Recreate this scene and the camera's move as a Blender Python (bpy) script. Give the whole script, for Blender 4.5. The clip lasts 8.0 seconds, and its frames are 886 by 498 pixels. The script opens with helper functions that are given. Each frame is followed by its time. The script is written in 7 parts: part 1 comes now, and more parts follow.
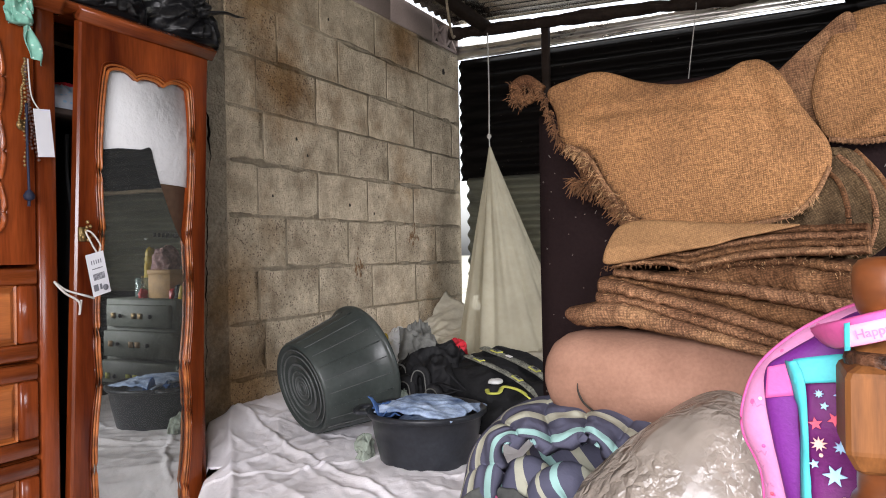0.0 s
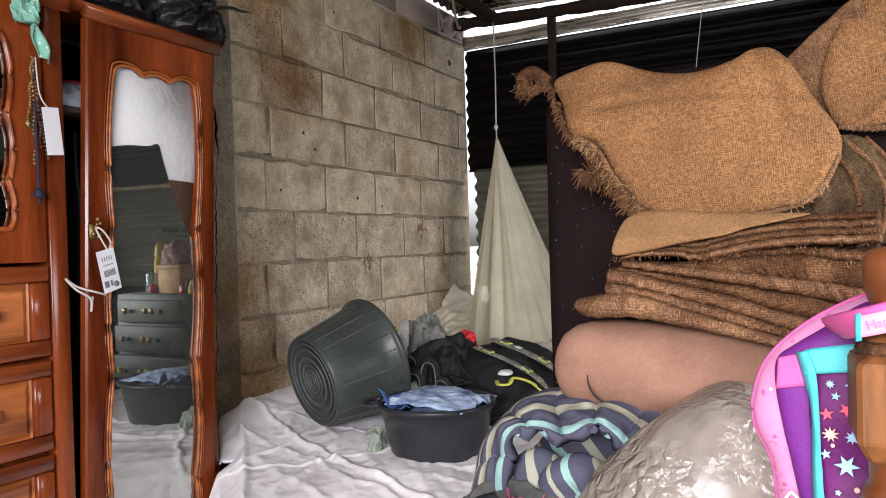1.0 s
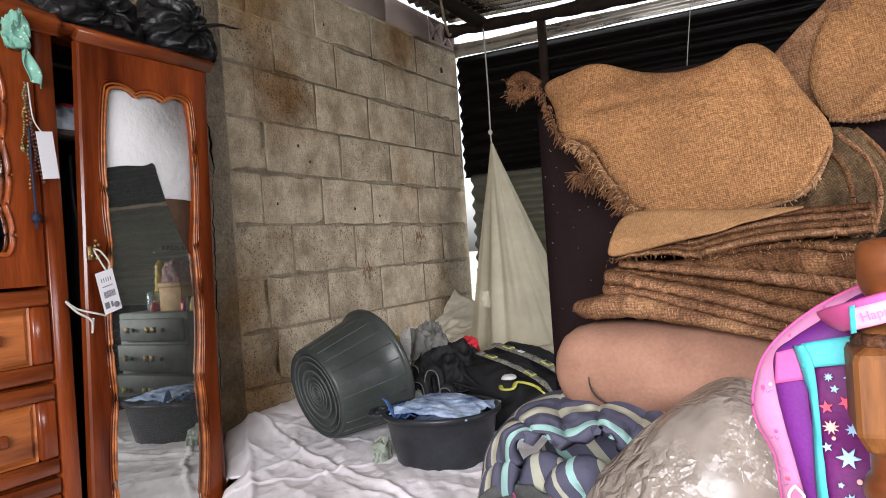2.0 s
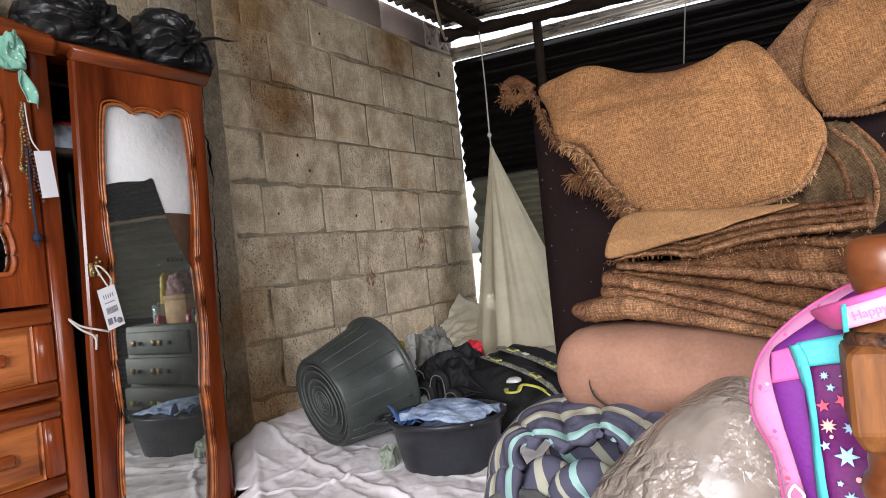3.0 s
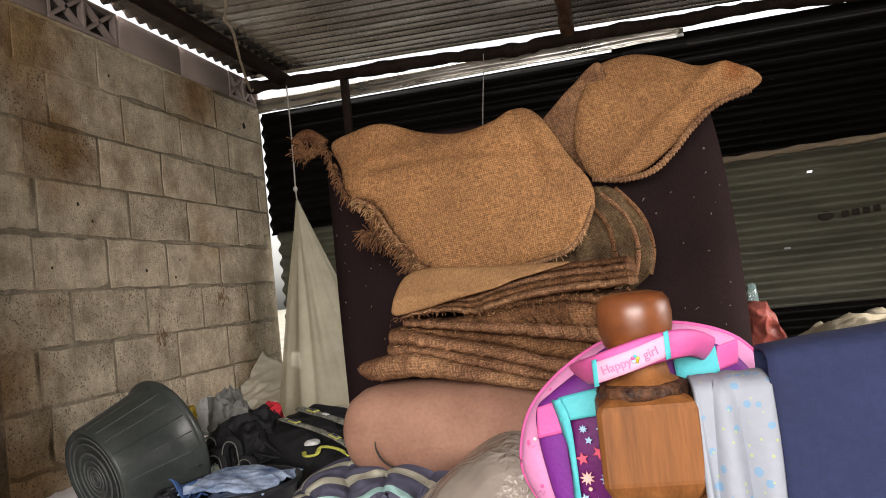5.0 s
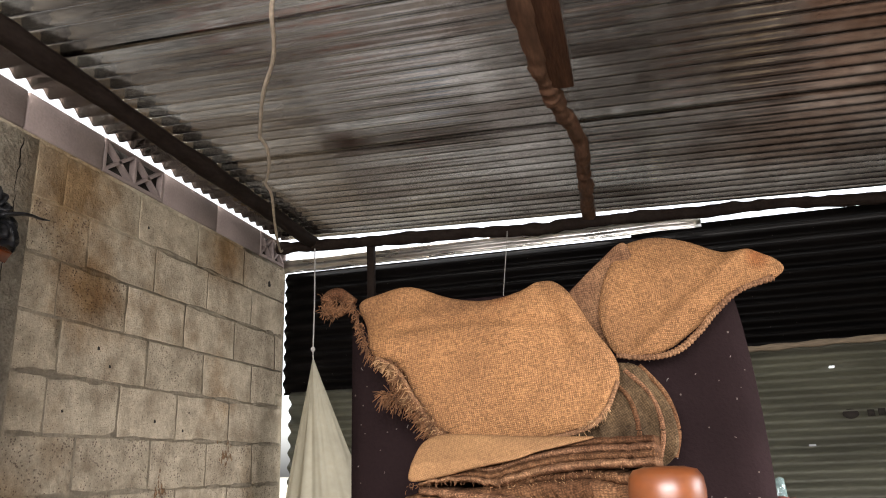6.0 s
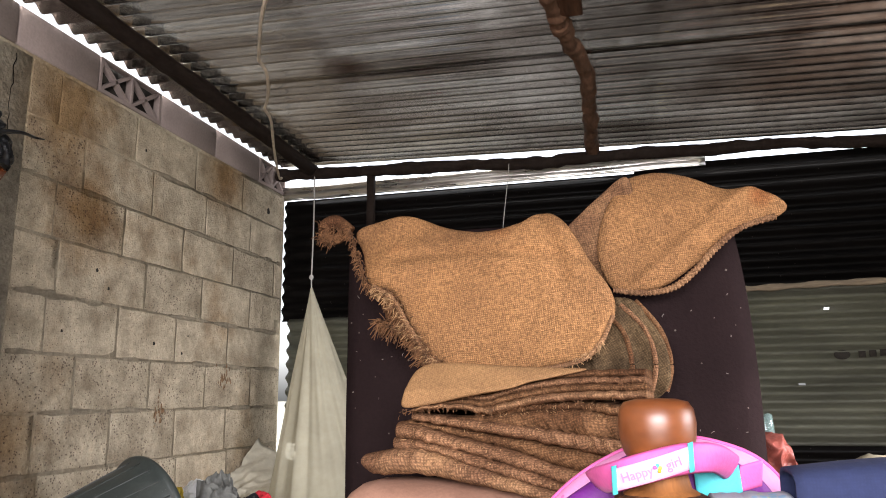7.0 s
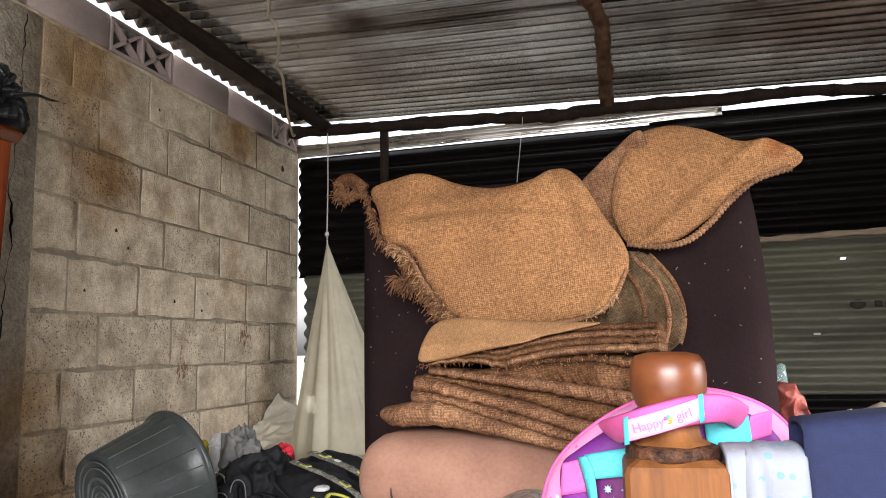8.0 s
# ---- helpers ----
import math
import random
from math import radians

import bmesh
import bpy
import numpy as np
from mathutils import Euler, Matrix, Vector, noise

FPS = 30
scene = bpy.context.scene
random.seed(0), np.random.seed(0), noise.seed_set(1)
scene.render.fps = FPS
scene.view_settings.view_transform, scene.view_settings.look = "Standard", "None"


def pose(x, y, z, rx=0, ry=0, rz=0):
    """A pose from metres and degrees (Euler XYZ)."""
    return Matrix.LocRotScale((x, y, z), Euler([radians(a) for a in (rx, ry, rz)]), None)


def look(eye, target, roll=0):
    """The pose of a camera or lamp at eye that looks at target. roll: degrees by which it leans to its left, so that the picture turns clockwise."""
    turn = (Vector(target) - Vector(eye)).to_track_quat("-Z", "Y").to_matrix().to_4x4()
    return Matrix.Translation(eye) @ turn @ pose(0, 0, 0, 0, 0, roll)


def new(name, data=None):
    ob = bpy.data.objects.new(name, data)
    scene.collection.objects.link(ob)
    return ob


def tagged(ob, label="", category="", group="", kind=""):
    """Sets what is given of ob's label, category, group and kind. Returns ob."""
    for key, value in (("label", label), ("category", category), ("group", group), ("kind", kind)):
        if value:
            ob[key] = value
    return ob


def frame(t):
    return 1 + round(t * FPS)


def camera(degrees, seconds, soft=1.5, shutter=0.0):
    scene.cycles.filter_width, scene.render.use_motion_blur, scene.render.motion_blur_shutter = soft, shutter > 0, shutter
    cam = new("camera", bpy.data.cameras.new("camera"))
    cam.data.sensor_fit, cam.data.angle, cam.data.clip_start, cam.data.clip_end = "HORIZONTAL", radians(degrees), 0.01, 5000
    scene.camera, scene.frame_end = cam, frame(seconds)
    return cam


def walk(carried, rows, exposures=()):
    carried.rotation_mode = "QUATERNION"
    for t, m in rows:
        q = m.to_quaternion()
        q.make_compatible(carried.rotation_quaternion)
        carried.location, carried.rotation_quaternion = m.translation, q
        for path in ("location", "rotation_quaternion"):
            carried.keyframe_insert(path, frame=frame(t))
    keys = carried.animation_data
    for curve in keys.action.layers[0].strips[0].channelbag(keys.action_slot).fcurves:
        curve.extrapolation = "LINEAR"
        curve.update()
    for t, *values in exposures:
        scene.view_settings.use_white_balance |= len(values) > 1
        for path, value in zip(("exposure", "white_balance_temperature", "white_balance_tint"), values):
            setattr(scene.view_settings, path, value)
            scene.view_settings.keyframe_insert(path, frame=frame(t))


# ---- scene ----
cam = camera(62.4, 8.0, soft=1.0)
PATH = [
    (0, (1.893, -2.309, 1.145), (0.969, -0.535, 1.158), -1.0),
    (0.5, (1.89, -2.314, 1.144), (0.976, -0.535, 1.157), -1.0),
    (1, (1.893, -2.31, 1.149), (0.949, -0.547, 1.138), -1.7),
    (1.5, (1.894, -2.311, 1.149), (0.946, -0.55, 1.145), -2.8),
    (3, (1.917, -2.305, 1.159), (0.959, -0.549, 1.173), -5.8),
    (3.5, (1.912, -2.3, 1.156), (0.933, -0.557, 1.156), -5.7),
    (4, (1.918, -2.293, 1.158), (0.978, -0.528, 1.149), -6.2),
    (4.5, (1.937, -2.301, 1.16), (1.076, -0.496, 1.173), -5.9),
    (5, (1.956, -2.255, 1.157), (1.473, -0.318, 1.269), -6.1),
    (5.2, (1.958, -2.262, 1.161), (1.511, -0.322, 1.353), -6.2),
    (6.3, (1.93, -2.275, 1.136), (1.42, -0.444, 1.758), -0.3),
    (6.5, (1.933, -2.27, 1.141), (1.39, -0.428, 1.701), -0.0),
    (7, (1.935, -2.257, 1.138), (1.451, -0.357, 1.536), -0.6),
    (7.5, (1.942, -2.249, 1.136), (1.461, -0.343, 1.504), -1.7),
    (8, (1.939, -2.269, 1.141), (1.409, -0.36, 1.416), -1.2),
]
walk(cam, [(t, look(eye, target, roll)) for t, eye, target, roll in PATH],
     [(0, -0.29, 6400, 10), (4.0, -0.34, 6420, 10), (4.5, -0.58, 6450, 10), (5.0, -0.68, 6950, 10), (5.2, -0.68, 6950, 10), (6.3, 0.10, 6480, 10), (6.5, 0.10, 6480, 10), (7.0, -0.02, 6450, 10), (7.5, -0.2, 6480, 10), (8.0, -0.14, 6450, 10)])
# ---- light ----
world = bpy.data.worlds.new("overcast")
scene.world = world
world.use_nodes = True
sky = world.node_tree.nodes.new("ShaderNodeTexSky")
sky.sky_type, sky.sun_disc = "NISHITA", False
sky.sun_elevation, sky.sun_rotation = radians(62), radians(200)
sky.dust_density = 4.0
cloud = world.node_tree.nodes.new("ShaderNodeHueSaturation")      # overcast: the blue washed out
cloud.inputs["Saturation"].default_value = 0.2
world.node_tree.nodes["Background"].inputs[1].default_value = 0.6
world.node_tree.links.new(sky.outputs[0], cloud.inputs["Color"])
world.node_tree.links.new(cloud.outputs[0], world.node_tree.nodes["Background"].inputs[0])

sun = new("sun", bpy.data.lights.new("sun", "SUN"))
sun.data.energy, sun.data.angle, sun.data.color = 3.5, radians(20), (1.0, 0.96, 0.9)
sun.matrix_world = look((0, 0, 0), (0.15, 0.45, -0.88))


def opening_light(name, eye, target, w, h, power, color):
    lamp = new(name, bpy.data.lights.new(name, "AREA"))
    lamp.data.shape, lamp.data.size, lamp.data.size_y = "RECTANGLE", w, h
    lamp.data.energy, lamp.data.color = power, color
    lamp.matrix_world = look(eye, target)
    return lamp


# daylight by two unseen doorways, one behind the camera and one at the side
opening_light("doorway_daylight", (3.88, -0.85, 1.22), (0.2, 0.8, -2.2), 1.6, 0.9, 105, (1.0, 0.97, 1.02)).data.spread = radians(115)
opening_light("back_door_daylight", (1.9, -3.7, 1.52), (0.7, 0.0, -2.2), 1.9, 0.85, 205, (1.0, 0.97, 1.02))


# ---- materials ----
def mat(name, color, rough=0.8, metal=0.0, var=0.25, scale=6.0, fine=60.0, bump=0.3, dist=0.004,
        stretch=(1, 1, 1), tint=None, random_amount=0.0, spec=0.35):
    """A surface with variation at two scales: blotches and grain, both in colour and in relief."""
    m = bpy.data.materials.new(name)
    m.use_nodes = True
    n, l = m.node_tree.nodes, m.node_tree.links
    b = n["Principled BSDF"]
    b.inputs["Roughness"].default_value, b.inputs["Metallic"].default_value = rough, metal
    b.inputs["Specular IOR Level"].default_value = spec
    tc, mp = n.new("ShaderNodeTexCoord"), n.new("ShaderNodeMapping")
    mp.inputs["Scale"].default_value = stretch
    l.new(tc.outputs["Object"], mp.inputs["Vector"])
    vec = mp.outputs["Vector"]
    info = n.new("ShaderNodeObjectInfo")
    if random_amount:
        add = n.new("ShaderNodeVectorMath")
        add.operation = "MULTIPLY_ADD"
        add.inputs[1].default_value = (1, 1, 1)
        comb = n.new("ShaderNodeCombineXYZ")
        mul = n.new("ShaderNodeMath")
        mul.operation, mul.inputs[1].default_value = "MULTIPLY", 37.0
        l.new(info.outputs["Random"], mul.inputs[0])
        for k in range(3):
            l.new(mul.outputs[0], comb.inputs[k])
        l.new(vec, add.inputs[0])
        l.new(comb.outputs[0], add.inputs[2])
        vec = add.outputs[0]
    big, small = n.new("ShaderNodeTexNoise"), n.new("ShaderNodeTexNoise")
    big.inputs["Scale"].default_value, big.inputs["Detail"].default_value = scale, 5
    small.inputs["Scale"].default_value, small.inputs["Detail"].default_value = fine, 4
    l.new(vec, big.inputs["Vector"])
    l.new(vec, small.inputs["Vector"])
    ramp = n.new("ShaderNodeValToRGB")
    t = tint or color
    ramp.color_ramp.elements[0].position, ramp.color_ramp.elements[1].position = 0.3, 0.7
    ramp.color_ramp.elements[0].color = (*[c * (1 - var) for c in t], 1)
    ramp.color_ramp.elements[1].color = (*[min(1, c * (1 + var * 0.6)) for c in color], 1)
    l.new(big.outputs[0], ramp.inputs[0])
    mix = n.new("ShaderNodeMixRGB")
    mix.blend_type, mix.inputs[0].default_value = "OVERLAY", min(1.0, var)
    l.new(ramp.outputs[0], mix.inputs[1])
    l.new(small.outputs[0], mix.inputs[2])
    out = mix.outputs[0]
    if random_amount:
        hsv, rng = n.new("ShaderNodeHueSaturation"), n.new("ShaderNodeMapRange")
        rng.inputs["To Min"].default_value, rng.inputs["To Max"].default_value = 1 - random_amount, 1 + random_amount
        l.new(info.outputs["Random"], rng.inputs["Value"])
        l.new(rng.outputs[0], hsv.inputs["Value"])
        l.new(out, hsv.inputs["Color"])
        out = hsv.outputs[0]
    l.new(out, b.inputs["Base Color"])
    rr = n.new("ShaderNodeMapRange")
    rr.inputs["To Min"].default_value, rr.inputs["To Max"].default_value = max(0.02, rough - 0.12), min(1, rough + 0.12)
    l.new(big.outputs[0], rr.inputs["Value"])
    l.new(rr.outputs[0], b.inputs["Roughness"])
    if bump:
        bp = n.new("ShaderNodeBump")
        bp.inputs["Strength"].default_value, bp.inputs["Distance"].default_value = bump, dist
        l.new(small.outputs[0], bp.inputs["Height"])
        l.new(bp.outputs[0], b.inputs["Normal"])
    return m


def nodes_of(m):
    return m.node_tree.nodes, m.node_tree.links, m.node_tree.nodes["Principled BSDF"]


def speckle(m, color, scale=90.0, size=0.12, amount=1.0):
    """Pits, specks or flecks scattered over a surface."""
    n, l, b = nodes_of(m)
    vor, less, mix = n.new("ShaderNodeTexVoronoi"), n.new("ShaderNodeMath"), n.new("ShaderNodeMixRGB")
    tc, noi, gate = n.new("ShaderNodeTexCoord"), n.new("ShaderNodeTexNoise"), n.new("ShaderNodeMath")
    vor.inputs["Scale"].default_value = scale
    noi.inputs["Scale"].default_value = scale * 0.13
    l.new(tc.outputs["Object"], vor.inputs["Vector"])
    l.new(tc.outputs["Object"], noi.inputs["Vector"])
    gate.operation, gate.inputs[1].default_value = "MULTIPLY", size * 2
    l.new(noi.outputs[0], gate.inputs[0])
    less.operation = "LESS_THAN"
    l.new(vor.outputs["Distance"], less.inputs[0])
    l.new(gate.outputs[0], less.inputs[1])
    mul = n.new("ShaderNodeMath")
    mul.operation, mul.inputs[1].default_value = "MULTIPLY", amount
    l.new(less.outputs[0], mul.inputs[0])
    old = b.inputs["Base Color"].links[0].from_socket
    l.new(mul.outputs[0], mix.inputs[0])
    l.new(old, mix.inputs[1])
    mix.inputs[2].default_value = (*color, 1)
    l.new(mix.outputs[0], b.inputs["Base Color"])
    return m


def woven(m, pitch, strength=0.5, depth=0.0015, shade=0.45, turn=(0, 0, 0)):
    """Over-and-under threads: relief, and darker gaps between them."""
    n, l, b = nodes_of(m)
    tc, mp, warp = n.new("ShaderNodeTexCoord"), n.new("ShaderNodeMapping"), n.new("ShaderNodeTexNoise")
    mp.inputs["Rotation"].default_value = [radians(a) for a in turn]
    warp.inputs["Scale"].default_value = 9.0
    wv = n.new("ShaderNodeVectorMath")
    wv.operation = "MULTIPLY_ADD"
    wv.inputs[1].default_value = (0.02, 0.02, 0.02)
    l.new(tc.outputs["Object"], warp.inputs["Vector"])
    l.new(warp.outputs["Color"], wv.inputs[0])
    l.new(tc.outputs["Object"], wv.inputs[2])
    l.new(wv.outputs[0], mp.inputs["Vector"])
    waves = []
    for axis in ("X", "Z"):
        w = n.new("ShaderNodeTexWave")
        w.bands_direction = axis
        w.inputs["Scale"].default_value = math.tau / (20 * pitch)
        w.inputs["Distortion"].default_value, w.inputs["Detail"].default_value = 0.9, 2
        w.inputs["Detail Scale"].default_value = 3.0
        l.new(mp.outputs[0], w.inputs["Vector"])
        waves.append(w)
    mx = n.new("ShaderNodeMath")
    mx.operation = "MULTIPLY"
    l.new(waves[0].outputs["Fac"], mx.inputs[0])
    l.new(waves[1].outputs["Fac"], mx.inputs[1])
    threads = []
    for k in ((1, 1, 3.4), (3.4, 1, 1)):                      # uneven yarn, thick and thin, both ways
        sm, tn = n.new("ShaderNodeMapping"), n.new("ShaderNodeTexNoise")
        sm.inputs["Scale"].default_value = k
        tn.inputs["Scale"].default_value, tn.inputs["Detail"].default_value = 0.44 / pitch, 2
        l.new(mp.outputs[0], sm.inputs["Vector"])
        l.new(sm.outputs[0], tn.inputs["Vector"])
        threads.append(tn)
    yarn, both = n.new("ShaderNodeMath"), n.new("ShaderNodeMath")
    yarn.operation = "MAXIMUM"
    l.new(threads[0].outputs[0], yarn.inputs[0])
    l.new(threads[1].outputs[0], yarn.inputs[1])
    both.operation, both.inputs[1].default_value = "MULTIPLY_ADD", 0.22
    l.new(mx.outputs[0], both.inputs[0])
    l.new(yarn.outputs[0], both.inputs[2])
    mx = both
    bp = n.new("ShaderNodeBump")
    bp.inputs["Strength"].default_value, bp.inputs["Distance"].default_value = strength, depth
    l.new(mx.outputs[0], bp.inputs["Height"])
    if b.inputs["Normal"].links:
        l.new(b.inputs["Normal"].links[0].from_socket, bp.inputs["Normal"])
    l.new(bp.outputs[0], b.inputs["Normal"])
    rng, mix = n.new("ShaderNodeMapRange"), n.new("ShaderNodeMixRGB")
    rng.inputs["From Min"].default_value, rng.inputs["From Max"].default_value = 0.47, 0.88
    rng.inputs["To Min"].default_value, rng.inputs["To Max"].default_value = 1 - shade, 1 + shade * 0.6
    l.new(mx.outputs[0], rng.inputs["Value"])
    mix.blend_type, mix.inputs[0].default_value = "MULTIPLY", 1
    l.new(b.inputs["Base Color"].links[0].from_socket, mix.inputs[1])
    l.new(rng.outputs[0], mix.inputs[2])
    l.new(mix.outputs[0], b.inputs["Base Color"])
    return m


def see_through(m, amount, shade=(1, 1, 1)):
    n, l, b = nodes_of(m)
    tr, mx = n.new("ShaderNodeBsdfTransparent"), n.new("ShaderNodeMixShader")
    tr.inputs[0].default_value = (*shade, 1)
    mx.inputs[0].default_value = amount
    l.new(b.outputs[0], mx.inputs[1])
    l.new(tr.outputs[0], mx.inputs[2])
    l.new(mx.outputs[0], n["Material Output"].inputs[0])
    return m


def striped(m, stops):
    """Woven bands of colour that follow the cloth's own measure across it (the attribute "stripe")."""
    n, l, b = nodes_of(m)
    at, f, ramp, mix = (n.new("ShaderNode" + k) for k in ("Attribute", "Math", "ValToRGB", "MixRGB"))
    at.attribute_name = "stripe"
    f.operation = "FRACT"
    l.new(at.outputs["Fac"], f.inputs[0])
    ramp.color_ramp.interpolation = "CONSTANT"
    els = ramp.color_ramp.elements
    els[0].position, els[0].color = 0, (*stops[0][1], 1)
    els[1].position, els[1].color = stops[1][0], (*stops[1][1], 1)
    for p, col in stops[2:]:
        els.new(p).color = (*col, 1)
    l.new(f.outputs[0], ramp.inputs[0])
    mix.blend_type, mix.inputs[0].default_value = "MULTIPLY", 1
    l.new(b.inputs["Base Color"].links[0].from_socket, mix.inputs[1])
    l.new(ramp.outputs[0], mix.inputs[2])
    l.new(mix.outputs[0], b.inputs["Base Color"])
    return m


def creased(m, scale, depth):
    """Sharp creases of crumpled film."""
    n, l, b = nodes_of(m)
    tc, warp, mul, vor, bp = (n.new("ShaderNode" + k) for k in ("TexCoord", "TexNoise", "VectorMath", "TexVoronoi", "Bump"))
    warp.inputs["Scale"].default_value, warp.inputs["Detail"].default_value = scale * 0.5, 4
    mul.operation, mul.inputs[1].default_value = "MULTIPLY_ADD", (0.09, 0.09, 0.09)
    l.new(tc.outputs["Object"], warp.inputs["Vector"])
    l.new(warp.outputs["Color"], mul.inputs[0])
    l.new(tc.outputs["Object"], mul.inputs[2])
    vor.feature = "DISTANCE_TO_EDGE"
    vor.inputs["Scale"].default_value = scale
    l.new(mul.outputs[0], vor.inputs["Vector"])
    bp.inputs["Strength"].default_value, bp.inputs["Distance"].default_value = 1.0, depth
    where, gate = n.new("ShaderNodeTexNoise"), n.new("ShaderNodeMapRange")      # crumpled here, drawn smooth there
    where.inputs["Scale"].default_value, where.inputs["Detail"].default_value = 7.0, 2
    gate.inputs["From Min"].default_value, gate.inputs["From Max"].default_value = 0.42, 0.52
    l.new(tc.outputs["Object"], where.inputs["Vector"])
    l.new(where.outputs[0], gate.inputs["Value"])
    l.new(gate.outputs[0], bp.inputs["Strength"])
    l.new(vor.outputs["Distance"], bp.inputs["Height"])
    if b.inputs["Normal"].links:
        l.new(b.inputs["Normal"].links[0].from_socket, bp.inputs["Normal"])
    l.new(bp.outputs[0], b.inputs["Normal"])
    return m


def stained(m, color, scale, low, high):
    """Broad brown stains that run on from block to block."""
    n, l, b = nodes_of(m)
    tc, info, add, noi, rng, mix = (n.new("ShaderNode" + k) for k in ("TexCoord", "ObjectInfo", "VectorMath", "TexNoise", "MapRange", "MixRGB"))
    l.new(tc.outputs["Object"], add.inputs[0])
    l.new(info.outputs["Location"], add.inputs[1])
    l.new(add.outputs[0], noi.inputs["Vector"])
    noi.inputs["Scale"].default_value, noi.inputs["Detail"].default_value = scale, 6
    noi.inputs["Roughness"].default_value = 0.65
    rng.inputs["From Min"].default_value, rng.inputs["From Max"].default_value = low, high
    l.new(noi.outputs[0], rng.inputs["Value"])
    mix.blend_type = "MULTIPLY"
    mix.inputs[2].default_value = (*color, 1)
    l.new(rng.outputs[0], mix.inputs[0])
    l.new(b.inputs["Base Color"].links[0].from_socket, mix.inputs[1])
    l.new(mix.outputs[0], b.inputs["Base Color"])
    return m


def dirtied_or_dimmed(m, color, patches):
    """Brown dirt and soot, also dimming put into the colour, in ragged patches: (centre, radius) in the wall's own
    metres.
    """
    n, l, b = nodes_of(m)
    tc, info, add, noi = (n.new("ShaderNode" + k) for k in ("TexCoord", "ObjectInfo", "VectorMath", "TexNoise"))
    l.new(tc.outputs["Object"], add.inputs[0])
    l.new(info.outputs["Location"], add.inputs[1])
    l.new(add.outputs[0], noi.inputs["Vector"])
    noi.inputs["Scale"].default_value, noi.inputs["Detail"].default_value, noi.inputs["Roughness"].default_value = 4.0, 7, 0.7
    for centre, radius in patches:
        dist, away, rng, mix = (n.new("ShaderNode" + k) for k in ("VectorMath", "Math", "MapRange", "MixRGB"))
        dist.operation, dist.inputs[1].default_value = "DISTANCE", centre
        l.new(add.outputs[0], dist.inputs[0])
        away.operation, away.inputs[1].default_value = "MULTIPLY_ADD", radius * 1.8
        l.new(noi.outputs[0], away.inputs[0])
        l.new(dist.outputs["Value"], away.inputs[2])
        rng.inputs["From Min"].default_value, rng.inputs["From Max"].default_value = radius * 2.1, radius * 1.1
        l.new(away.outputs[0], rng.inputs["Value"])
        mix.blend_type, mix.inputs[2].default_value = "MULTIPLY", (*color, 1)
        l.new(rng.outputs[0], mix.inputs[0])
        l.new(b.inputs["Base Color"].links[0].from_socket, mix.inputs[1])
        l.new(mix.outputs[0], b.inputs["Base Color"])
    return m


def polished(m, rough):
    """One even gloss over the whole surface."""
    n, l, b = nodes_of(m)
    l.remove(b.inputs["Roughness"].links[0])
    b.inputs["Roughness"].default_value = rough
    return m


def pitted(m, scale, depth):
    """Coarse, pitted relief under the fine grain."""
    n, l, b = nodes_of(m)
    tc, info, add, noi, bp = (n.new("ShaderNode" + k) for k in ("TexCoord", "ObjectInfo", "VectorMath", "TexNoise", "Bump"))
    l.new(tc.outputs["Object"], add.inputs[0])
    l.new(info.outputs["Location"], add.inputs[1])
    l.new(add.outputs[0], noi.inputs["Vector"])
    noi.inputs["Scale"].default_value, noi.inputs["Detail"].default_value, noi.inputs["Roughness"].default_value = scale, 8, 0.72
    bp.inputs["Strength"].default_value, bp.inputs["Distance"].default_value = 1.0, depth
    l.new(noi.outputs[0], bp.inputs["Height"])
    l.new(b.inputs["Normal"].links[0].from_socket, bp.inputs["Normal"])
    l.new(bp.outputs[0], b.inputs["Normal"])
    rng, mix = n.new("ShaderNodeMapRange"), n.new("ShaderNodeMixRGB")
    rng.inputs["From Min"].default_value, rng.inputs["From Max"].default_value = 0.33, 0.62
    rng.inputs["To Min"].default_value, rng.inputs["To Max"].default_value = 0.78, 1.12
    l.new(noi.outputs[0], rng.inputs["Value"])
    mix.blend_type, mix.inputs[0].default_value = "MULTIPLY", 1
    l.new(b.inputs["Base Color"].links[0].from_socket, mix.inputs[1])
    l.new(rng.outputs[0], mix.inputs[2])
    l.new(mix.outputs[0], b.inputs["Base Color"])
    return m


def block_stuff(name, depth, pits):
    base = mat(name, (0.53, 0.455, 0.335), 0.95, var=0.30, scale=9, fine=150, bump=1.0, dist=0.005, tint=(0.49, 0.40, 0.28), random_amount=0.05, spec=0.1)
    return pitted(stained(speckle(base, (0.17, 0.13, 0.10), 75, pits * 1.25, 0.8), (0.60, 0.46, 0.33), 1.9, 0.52, 0.74), 34, depth)


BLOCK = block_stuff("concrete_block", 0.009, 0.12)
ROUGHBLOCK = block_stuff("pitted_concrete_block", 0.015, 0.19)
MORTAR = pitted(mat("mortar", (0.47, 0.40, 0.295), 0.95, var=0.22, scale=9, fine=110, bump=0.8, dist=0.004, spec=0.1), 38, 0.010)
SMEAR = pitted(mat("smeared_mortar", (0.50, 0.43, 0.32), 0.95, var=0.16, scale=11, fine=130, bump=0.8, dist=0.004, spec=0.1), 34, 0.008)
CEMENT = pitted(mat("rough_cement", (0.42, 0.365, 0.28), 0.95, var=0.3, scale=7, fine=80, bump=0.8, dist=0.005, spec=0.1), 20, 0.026)
